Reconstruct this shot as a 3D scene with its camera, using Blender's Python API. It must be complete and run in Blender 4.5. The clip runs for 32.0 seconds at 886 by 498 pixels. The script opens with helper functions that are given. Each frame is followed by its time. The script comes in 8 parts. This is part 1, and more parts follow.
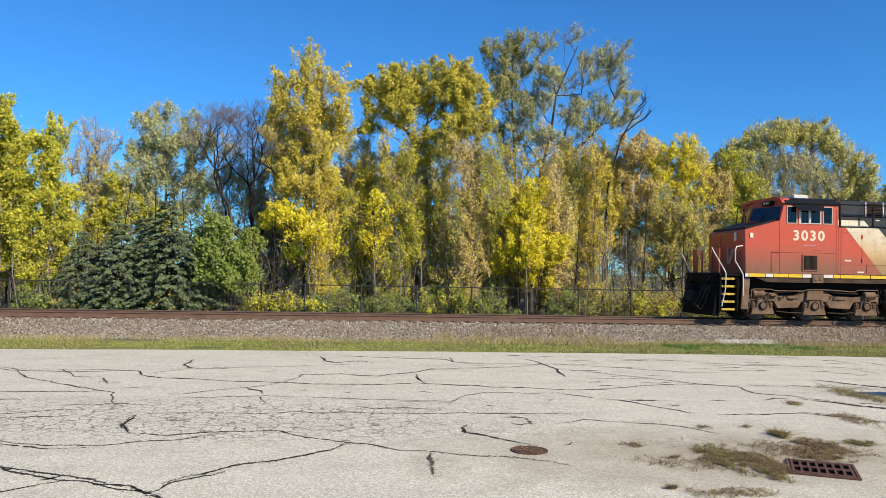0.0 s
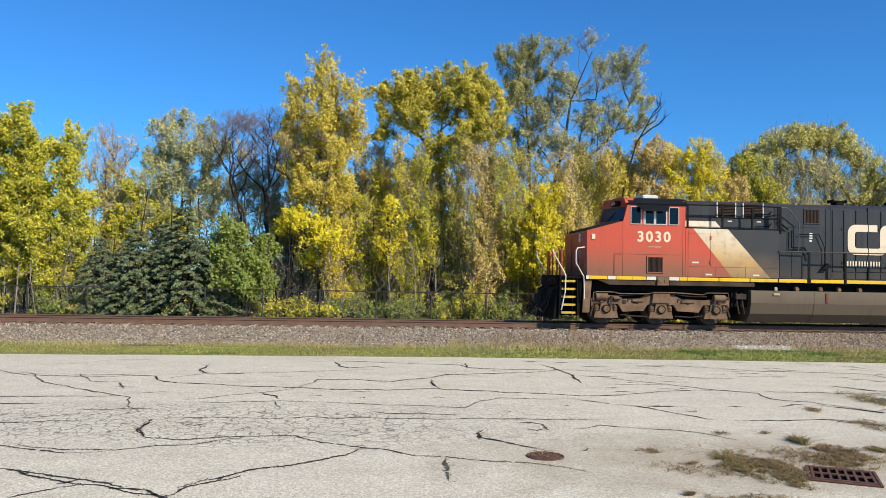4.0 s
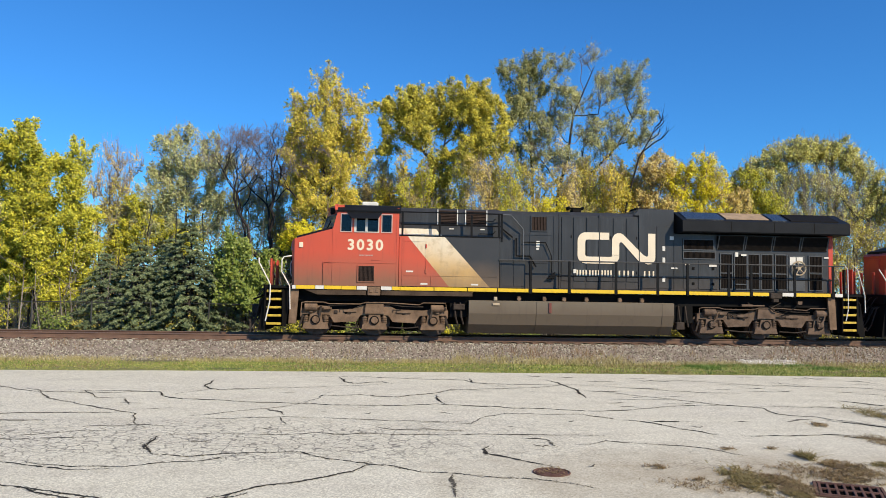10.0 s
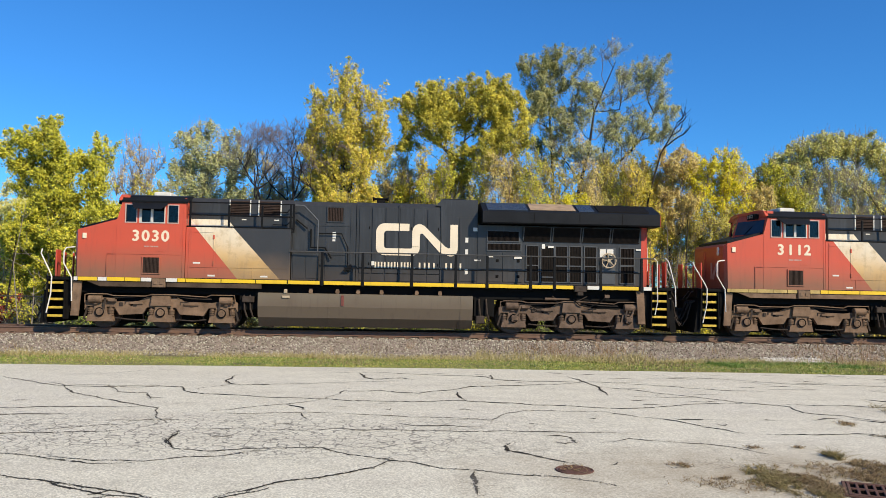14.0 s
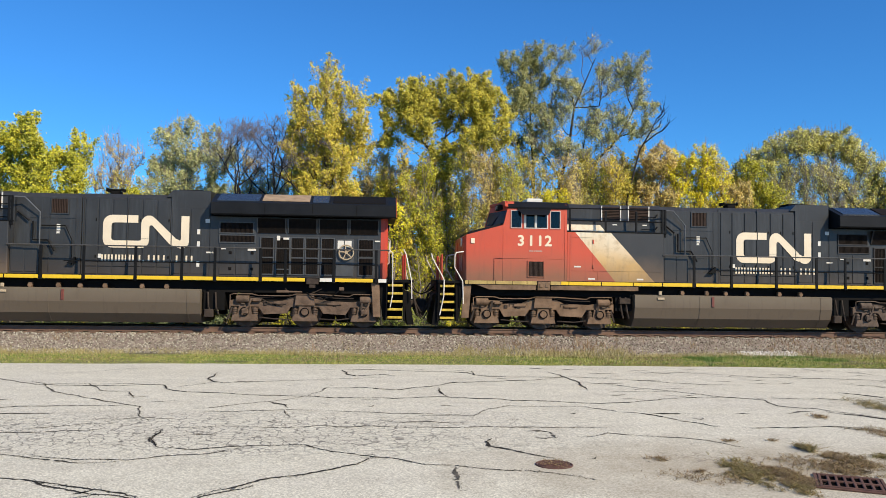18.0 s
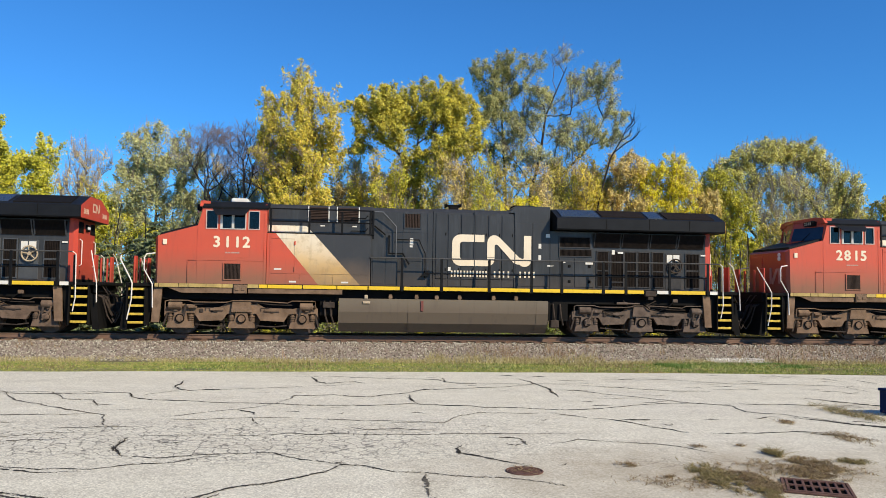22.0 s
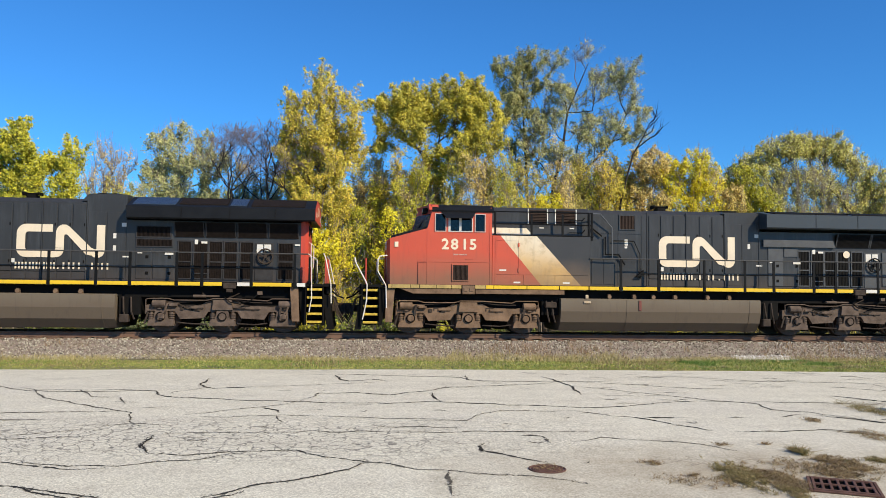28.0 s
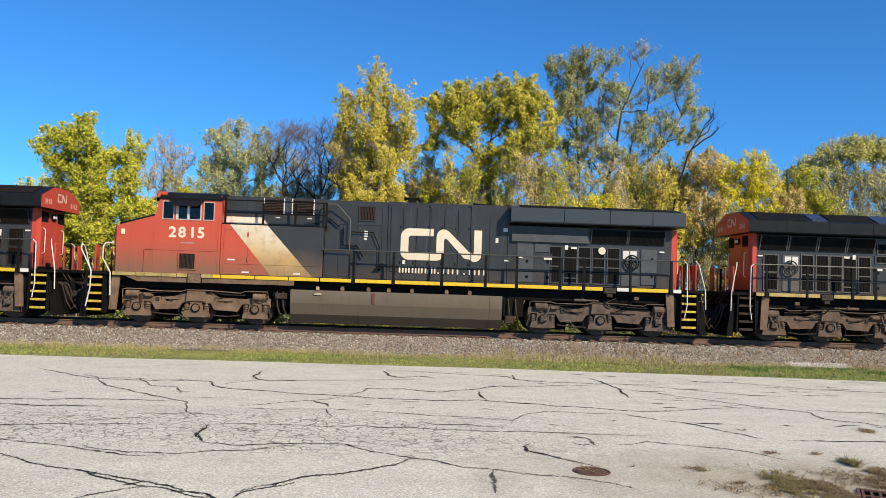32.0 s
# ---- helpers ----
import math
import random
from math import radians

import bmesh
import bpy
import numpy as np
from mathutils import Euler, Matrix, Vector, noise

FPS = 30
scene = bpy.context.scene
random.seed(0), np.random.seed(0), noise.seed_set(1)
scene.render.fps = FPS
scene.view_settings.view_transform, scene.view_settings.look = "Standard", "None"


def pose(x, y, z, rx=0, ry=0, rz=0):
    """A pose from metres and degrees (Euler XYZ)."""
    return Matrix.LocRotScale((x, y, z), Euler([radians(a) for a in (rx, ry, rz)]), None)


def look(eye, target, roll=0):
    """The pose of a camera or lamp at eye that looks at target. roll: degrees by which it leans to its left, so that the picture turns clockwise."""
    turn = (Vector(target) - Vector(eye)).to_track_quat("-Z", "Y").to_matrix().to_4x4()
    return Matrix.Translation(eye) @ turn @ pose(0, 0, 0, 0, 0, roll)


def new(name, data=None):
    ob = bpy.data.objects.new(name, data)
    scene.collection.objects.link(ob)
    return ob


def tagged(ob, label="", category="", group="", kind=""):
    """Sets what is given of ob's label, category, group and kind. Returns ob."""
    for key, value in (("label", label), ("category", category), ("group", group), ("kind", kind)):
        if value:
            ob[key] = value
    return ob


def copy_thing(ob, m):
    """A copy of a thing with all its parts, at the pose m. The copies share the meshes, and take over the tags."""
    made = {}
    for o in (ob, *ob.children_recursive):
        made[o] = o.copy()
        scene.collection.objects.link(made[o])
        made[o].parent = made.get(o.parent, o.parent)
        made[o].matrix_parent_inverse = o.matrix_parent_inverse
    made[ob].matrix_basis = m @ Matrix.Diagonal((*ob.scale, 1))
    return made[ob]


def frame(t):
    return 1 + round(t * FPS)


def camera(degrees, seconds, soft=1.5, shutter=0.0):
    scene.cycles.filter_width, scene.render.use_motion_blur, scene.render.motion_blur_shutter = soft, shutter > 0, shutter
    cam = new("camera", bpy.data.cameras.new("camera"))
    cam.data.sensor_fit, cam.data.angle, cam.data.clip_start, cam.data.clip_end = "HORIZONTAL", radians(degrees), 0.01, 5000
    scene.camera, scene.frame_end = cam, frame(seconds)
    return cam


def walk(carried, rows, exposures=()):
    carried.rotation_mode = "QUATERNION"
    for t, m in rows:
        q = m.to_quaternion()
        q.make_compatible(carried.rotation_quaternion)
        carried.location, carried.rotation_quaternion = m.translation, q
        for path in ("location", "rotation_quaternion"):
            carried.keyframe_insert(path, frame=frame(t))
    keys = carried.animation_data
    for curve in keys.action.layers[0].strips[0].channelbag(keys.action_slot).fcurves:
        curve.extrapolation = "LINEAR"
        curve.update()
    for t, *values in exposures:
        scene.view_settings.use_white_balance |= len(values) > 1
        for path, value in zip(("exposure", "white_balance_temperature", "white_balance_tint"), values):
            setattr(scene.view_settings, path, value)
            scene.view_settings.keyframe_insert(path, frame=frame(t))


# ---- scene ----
import collections


# camera: hand-held, standing on the car park, turning a little
cam = camera(58.17, 32.0, soft=0.5)
PATH = [
    (0.0, 0.043, 0.030, 2.067, -6.39, 1.63, -1.07), (0.5, 0.041, 0.055, 2.046, -6.36, 1.58, -1.22), (1.0, 0.041, 0.069, 2.044, -6.11, 1.77, -1.23),
    (1.5, 0.050, 0.077, 2.042, -5.79, 1.93, -1.03), (2.0, 0.063, 0.064, 2.038, -5.65, 1.98, -0.65), (2.5, 0.044, 0.044, 2.042, -5.76, 2.16, -0.56),
    (3.0, 0.020, 0.053, 2.043, -5.71, 2.15, -0.84), (3.5, 0.031, 0.062, 2.043, -5.41, 2.06, -1.09), (5.5, 0.046, 0.006, 2.067, -5.36, 2.19, -0.82),
    (6.0, 0.054, -0.009, 2.058, -5.48, 2.57, -0.39), (6.5, 0.045, 0.055, 2.044, -4.20, 2.48, 0.30), (7.0, 0.049, 0.015, 2.062, -3.86, 2.90, 0.57),
    (7.5, 0.063, -0.031, 2.082, -5.04, 2.63, -0.13), (8.0, 0.069, -0.001, 2.076, -5.82, 2.12, -0.47), (8.5, 0.063, 0.028, 2.076, -5.62, 2.41, -0.93),
    (9.0, 0.056, 0.004, 2.073, -5.69, 2.77, -1.04), (9.5, 0.034, 0.007, 2.081, -5.50, 3.00, -0.98), (10.0, -0.003, 0.021, 2.068, -5.16, 3.07, -0.91),
    (10.5, -0.020, 0.040, 2.074, -5.24, 2.90, -1.13), (11.0, -0.031, 0.014, 2.077, -4.93, 3.21, -1.37), (11.5, -0.023, 0.046, 2.067, -4.59, 2.97, -1.63),
    (12.0, -0.024, 0.062, 2.068, -4.54, 2.78, -1.66), (12.5, -0.037, 0.032, 2.069, -4.10, 2.91, -1.52), (13.0, -0.034, 0.077, 2.058, -3.90, 2.90, -1.30),
    (13.5, -0.022, 0.100, 2.053, -3.86, 2.81, -1.27), (15.5, -0.044, 0.090, 2.061, -3.54, 2.80, -0.08), (16.0, -0.048, 0.080, 2.062, -3.54, 2.68, -0.10),
    (16.5, -0.032, 0.044, 2.065, -3.55, 2.51, -0.22), (17.0, -0.033, -0.039, 2.089, -3.97, 2.59, -0.62), (17.5, -0.035, -0.098, 2.103, -4.66, 2.58, -0.77),
    (18.0, -0.034, -0.031, 2.097, -5.10, 2.47, -0.79), (18.5, -0.030, -0.008, 2.091, -5.35, 2.52, -0.73), (19.0, -0.037, 0.011, 2.082, -5.50, 2.68, -0.74),
    (19.5, -0.021, -0.031, 2.085, -6.07, 2.37, -0.80), (20.0, -0.025, -0.046, 2.092, -6.62, 2.50, -0.86), (20.5, -0.014, -0.025, 2.085, -6.92, 2.72, -0.96),
    (21.0, -0.007, -0.005, 2.074, -7.03, 2.96, -1.02), (21.5, -0.012, 0.017, 2.070, -7.25, 2.99, -0.91), (22.0, -0.012, 0.016, 2.071, -7.12, 3.06, -0.86),
    (22.5, -0.014, 0.035, 2.073, -6.62, 2.92, -0.69), (23.0, -0.032, 0.038, 2.069, -5.05, 3.06, -0.35), (23.5, -0.037, 0.000, 2.066, -3.40, 3.08, -0.19),
    (24.0, -0.035, 0.044, 2.060, -2.28, 2.85, -0.40), (24.5, -0.026, 0.002, 2.065, -1.41, 2.95, -0.76), (25.0, -0.002, -0.105, 2.106, -3.45, 2.83, -1.18),
    (25.5, -0.033, -0.079, 2.101, -6.02, 2.82, -1.15), (26.0, -0.027, -0.099, 2.098, -6.17, 3.07, -1.03), (26.5, -0.008, -0.079, 2.093, -6.42, 3.08, -0.76),
    (28.5, -0.009, 0.007, 2.079, -4.84, 2.81, -0.55), (29.0, 0.002, -0.013, 2.082, -4.05, 2.90, -0.49), (29.5, -0.011, -0.045, 2.088, -3.39, 2.82, -0.67),
    (30.0, -0.001, -0.076, 2.100, -2.78, 2.81, -0.85), (30.5, 0.001, -0.118, 2.110, -2.35, 2.74, -1.01), (31.0, 0.004, -0.113, 2.110, -1.67, 2.75, -1.19),
    (31.5, 0.002, -0.144, 2.129, -1.97, 2.66, -1.76), (32.0, -0.008, -0.149, 2.127, -1.96, 2.56, -1.88),
]
walk(cam, [(t, pose(x, y, z, 90 + pitch, roll, yaw)) for t, x, y, z, yaw, pitch, roll in PATH], [(0.0, 0.0), (32.0, 0.0)])

# world and sun: clear autumn noon, sun behind the camera, to its right
SUN_EL, SUN_AZ = radians(36.0), radians(40.0)
world = bpy.data.worlds.new("world")
scene.world = world
world.use_nodes = True
wt = world.node_tree
sky = wt.nodes.new("ShaderNodeTexSky")
sky.sky_type, sky.sun_disc = "NISHITA", False
sky.sun_elevation, sky.sun_rotation = SUN_EL, math.pi - SUN_AZ
sky.altitude, sky.air_density, sky.dust_density, sky.ozone_density = 200, 1.0, 0.0, 10.0
clear = wt.nodes.new("ShaderNodeMix")
clear.data_type, clear.blend_type = "RGBA", "MULTIPLY"
clear.inputs["Factor"].default_value, clear.inputs["B"].default_value = 1.0, (0.485, 0.975, 1.21, 1)
wt.links.new(sky.outputs[0], clear.inputs["A"])
wt.links.new(clear.outputs["Result"], wt.nodes["Background"].inputs[0])
wt.nodes["Background"].inputs[1].default_value = 0.128
sun = new("sun", bpy.data.lights.new("sun", "SUN"))
sun.data.energy, sun.data.angle, sun.data.color = 5.6, radians(0.53), (1.0, 0.87, 0.66)
sun_from = Vector((math.sin(SUN_AZ) * math.cos(SUN_EL), -math.cos(SUN_AZ) * math.cos(SUN_EL), math.sin(SUN_EL)))
sun.matrix_world = look(sun_from * 60, (0, 0, 0))

# ---- materials ----


def material(name, rough=0.6, metal=0.0):
    m = bpy.data.materials.new(name)
    m.use_nodes = True
    b = m.node_tree.nodes["Principled BSDF"]
    b.inputs["Roughness"].default_value, b.inputs["Metallic"].default_value = rough, metal
    return m, m.node_tree, b


def node(nt, kind, **values):
    n = nt.nodes.new(kind)
    for key, value in values.items():
        n.inputs[key].default_value = value
    return n


def ramp(nt, fac, *stops):
    r = nt.nodes.new("ShaderNodeValToRGB")
    e = r.color_ramp.elements
    while len(e) < len(stops):
        e.new(0.5)
    for k, (pos, col) in zip(e, stops):
        k.position, k.color = pos, (*col, 1) if len(col) == 3 else col
    nt.links.new(fac, r.inputs[0])
    return r.outputs[0]


def mixed(nt, fac, a, b, how="MIX"):
    n = nt.nodes.new("ShaderNodeMix")
    n.data_type, n.blend_type = "RGBA", how
    for sock, v in ((n.inputs["Factor"], fac), (n.inputs["A"], a), (n.inputs["B"], b)):
        if isinstance(v, (int, float)):
            sock.default_value = v
        elif isinstance(v, tuple):
            sock.default_value = (*v, 1)
        else:
            nt.links.new(v, sock)
    return n.outputs["Result"]


def mathn(nt, op, a, b=0.0, clamp=False):
    n = nt.nodes.new("ShaderNodeMath")
    n.operation, n.use_clamp = op, clamp
    for sock, v in zip(n.inputs, (a, b)):
        if isinstance(v, (int, float)):
            sock.default_value = v
        else:
            nt.links.new(v, sock)
    return n.outputs[0]


def coords(nt, kind="Object"):
    return nt.nodes.new("ShaderNodeTexCoord").outputs[kind]


def noise_of(nt, vec, scale, detail=4.0, rough=0.55, stretch=None):
    if stretch:
        mp = nt.nodes.new("ShaderNodeMapping")
        mp.inputs["Scale"].default_value = stretch
        nt.links.new(vec, mp.inputs[0])
        vec = mp.outputs[0]
    n = node(nt, "ShaderNodeTexNoise", Scale=scale, Detail=detail, Roughness=rough)
    nt.links.new(vec, n.inputs["Vector"])
    return n.outputs["Fac"]


def bump(nt, bsdf, height, strength=0.3, dist=0.01):
    b = node(nt, "ShaderNodeBump", Strength=strength, Distance=dist)
    nt.links.new(height, b.inputs["Height"])
    nt.links.new(b.outputs[0], bsdf.inputs["Normal"])


def plain(name, col, rough=0.6, metal=0.0, vary=0.25, scale=3.0, bumpy=0.0, shine=0.5):
    """Paint, metal or the like, with stains at two scales."""
    m, nt, b = material(name, rough, metal)
    v = coords(nt)
    big, small = noise_of(nt, v, scale), noise_of(nt, v, scale * 14)
    f = mathn(nt, "ADD", mathn(nt, "MULTIPLY", big, 0.65), mathn(nt, "MULTIPLY", small, 0.35))
    lo, hi = tuple(c * (1 - vary) for c in col), tuple(min(1, c * (1 + vary)) for c in col)
    nt.links.new(ramp(nt, f, (0.3, lo), (0.7, hi)), b.inputs["Base Color"])
    nt.links.new(mathn(nt, "MULTIPLY_ADD", small, 0.25), b.inputs["Roughness"])
    b.inputs["Roughness"].links[0].from_node.inputs[2].default_value = rough - 0.12
    b.inputs["Specular IOR Level"].default_value = shine
    if bumpy:
        bump(nt, b, small, bumpy, 0.01)
    return m


DIRT, DUST = (0.082, 0.056, 0.038), (0.175, 0.115, 0.070)


def train_paint(name, base, rough=0.4, dirt_top=2.5, dirt=0.85, striped=False, streak=0.5, shine=0.4, fade=1.25, soil=DIRT, weathered_sheen=0.0):
    """Paint of the locomotive: road dirt thrown up from the wheels, rain streaks, fading."""
    m, nt, b = material(name, rough)
    v = coords(nt)
    xyz = nt.nodes.new("ShaderNodeSeparateXYZ")
    nt.links.new(v, xyz.inputs[0])
    x, z = xyz.outputs[0], xyz.outputs[2]
    big, fine = noise_of(nt, v, 1.1, 5), noise_of(nt, v, 30, 3)
    runs = noise_of(nt, v, 6.0, 3, 0.6, (1.0, 1.0, 0.12))
    col = mixed(nt, mathn(nt, "MULTIPLY", big, 0.5), base, tuple(min(1, c * 1.25 + 0.012) for c in base))
    if weathered_sheen:
        # pale streaks and patches: dust, and uneven reflections put into the colour
        pale = noise_of(nt, v, 4.0, 4, 0.65, (1.6, 1.6, 0.14))
        col = mixed(nt, mathn(nt, "MULTIPLY", ramp_val(nt, pale, 0.50, 0.78), weathered_sheen), col, (0.085, 0.092, 0.098))
        col = mixed(nt, mathn(nt, "MULTIPLY", ramp_val(nt, noise_of(nt, v, 0.55, 5, 0.65), 0.48, 0.66), weathered_sheen * 0.6), col, (0.055, 0.060, 0.066))
    if striped:
        edge = lambda at, slope: mathn(nt, "GREATER_THAN", mathn(nt, "SUBTRACT", x, mathn(nt, "MULTIPLY", mathn(nt, "SUBTRACT", 3.58, z), slope)), at)
        cream = mixed(nt, mathn(nt, "MULTIPLY", mathn(nt, "SUBTRACT", 4.0, mathn(nt, "ADD", z, big)), 0.75, True), (0.78, 0.72, 0.58), (0.60, 0.36, 0.11))
        cream = mixed(nt, mathn(nt, "MULTIPLY", runs, 0.5), cream, (0.55, 0.42, 0.24))
        # blotches of grime and scuffs on the pale band
        cream = mixed(nt, mathn(nt, "MULTIPLY", ramp_val(nt, noise_of(nt, v, 3.4, 6, 0.7), 0.50, 0.68), 0.5), cream, (0.36, 0.25, 0.12))
        col = mixed(nt, edge(2.98, 0.84), col, cream)
        col = mixed(nt, edge(4.25, 0.92), col, mixed(nt, big, (0.026, 0.027, 0.028), (0.044, 0.045, 0.047)))
    low = mathn(nt, "MULTIPLY", mathn(nt, "SUBTRACT", mathn(nt, "MULTIPLY_ADD", big, 0.7), z), fade, True)
    low.node.inputs[0].links[0].from_node.inputs[0].links[0].from_node.inputs[2].default_value = dirt_top
    low = mathn(nt, "MULTIPLY", low, dirt)
    col = mixed(nt, low, col, soil)
    col = mixed(nt, mathn(nt, "MULTIPLY", ramp_val(nt, runs, 0.55, 0.8), streak * 0.5), col, (0.07, 0.055, 0.045))
    nt.links.new(col, b.inputs["Base Color"])
    nt.links.new(mathn(nt, "ADD", mathn(nt, "MULTIPLY", low, 0.4), mathn(nt, "MULTIPLY_ADD", fine, 0.2), True), b.inputs["Roughness"])
    b.inputs["Roughness"].links[0].from_node.inputs[1].links[0].from_node.inputs[2].default_value = rough - 0.1
    b.inputs["Specular IOR Level"].default_value = shine
    bump(nt, b, noise_of(nt, v, 2.5, 2), 0.22, 0.02)
    return m


def ramp_val(nt, fac, lo, hi):
    n = nt.nodes.new("ShaderNodeMapRange")
    n.inputs["From Min"].default_value, n.inputs["From Max"].default_value = lo, hi
    nt.links.new(fac, n.inputs["Value"])
    return n.outputs[0]


RED = train_paint("red_paint", (0.50, 0.076, 0.037), 0.45, 2.55, 0.80, fade=1.0, soil=DUST)
RED_BAND = train_paint("red_cream_black_paint", (0.50, 0.076, 0.037), 0.45, 2.35, 0.78, striped=True, fade=0.9, soil=DUST)
RED_END = train_paint("red_end_paint", (0.46, 0.055, 0.03), 0.5, 2.0, 0.6)
BLACK = train_paint("black_paint", (0.029, 0.029, 0.0285), 0.36, 2.0, 0.45, streak=0.5, shine=0.38, weathered_sheen=0.40)
ROOF = plain("roof_black", (0.010, 0.011, 0.013), 0.5, 0, 0.3, 2.0, shine=0.15)
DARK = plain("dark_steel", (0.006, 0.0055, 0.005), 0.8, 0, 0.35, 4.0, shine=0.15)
TRUCK = plain("truck_dirt", (0.180, 0.118, 0.076), 0.85, 0, 0.5, 3.0, 0.3, shine=0.15)
SKIRT = plain("skirt_dirt", (0.075, 0.052, 0.036), 0.85, 0, 0.5, 2.0, 0.2, shine=0.15)
TRUCK_REAR = plain("greasy_truck", (0.125, 0.085, 0.060), 0.8, 0, 0.55, 4.0, 0.3, shine=0.2)
TRUCK_DARK = plain("truck_grease", (0.05, 0.038, 0.03), 0.75, 0, 0.5, 5.0, 0.3, shine=0.15)
TANK = train_paint("tank_paint", (0.165, 0.138, 0.098), 0.55, 1.3, 0.6, streak=0.9)
GAUGE_RED = plain("gauge_red", (0.15, 0.04, 0.028), 0.6, 0, 0.4, 6.0)
YELLOW = train_paint("yellow_stripe", (0.80, 0.52, 0.015), 0.45, 1.55, 0.5, streak=0.5)
STEP_YELLOW = plain("step_yellow", (0.54, 0.37, 0.04), 0.6, 0, 0.5, 9.0)
WHITE = plain("white_marking", (0.66, 0.63, 0.56), 0.5, 0, 0.12, 4.0)
CREAM = plain("cream_lettering", (0.74, 0.63, 0.46), 0.5, 0, 0.1, 2.0)
RAILING = plain("railing_black", (0.007, 0.007, 0.007), 0.5, 0, 0.3, 6.0, shine=0.15)
RAIL_PALE = plain("railing_worn", (0.06, 0.058, 0.055), 0.5, 0, 0.3, 6.0)
RAIL_WHITE = plain("railing_white", (0.72, 0.66, 0.58), 0.55, 0, 0.2, 6.0)
FRAME_RED = plain("window_surround", (0.50, 0.36, 0.31), 0.5, 0, 0.2, 6.0)
METAL = plain("window_metal", (0.55, 0.52, 0.47), 0.5, 0.0, 0.15, 6.0)
GRILLE = plain("grille_brown", (0.04, 0.026, 0.02), 0.7, 0, 0.4, 6.0, shine=0.15)
SCREEN = plain("mesh_screen", (0.007, 0.006, 0.005), 0.75, 0, 0.4, 9.0, shine=0.15)
WHEEL = plain("wheel_steel", (0.10, 0.07, 0.055), 0.55, 0.5, 0.3, 6.0)
LENS = plain("headlight_lens", (0.75, 0.75, 0.72), 0.12, 0, 0.05, 6.0)
SLAT = plain("grille_black", (0.012, 0.012, 0.012), 0.75, 0, 0.3, 6.0, shine=0.1)
FRAME = plain("frame_grey", (0.056, 0.059, 0.062), 0.5, 0, 0.25, 4.0)
AGED = plain("aged_plate", (0.42, 0.33, 0.22), 0.7, 0, 0.3, 3.0)


def glass_material(name, tint):
    m, nt, _ = material(name, 0.05)
    out = nt.nodes["Material Output"]
    clear = node(nt, "ShaderNodeBsdfTransparent", Color=(*tint, 1))
    gloss = node(nt, "ShaderNodeBsdfGlossy", Roughness=0.03)
    fr = node(nt, "ShaderNodeFresnel", IOR=1.5)
    mix = nt.nodes.new("ShaderNodeMixShader")
    nt.links.new(fr.outputs[0], mix.inputs[0])
    nt.links.new(clear.outputs[0], mix.inputs[1])
    nt.links.new(gloss.outputs[0], mix.inputs[2])
    nt.links.new(mix.outputs[0], out.inputs[0])
    return m


GLASS = glass_material("window_glass", (0.15, 0.17, 0.18))

# ---- mesh helpers ----


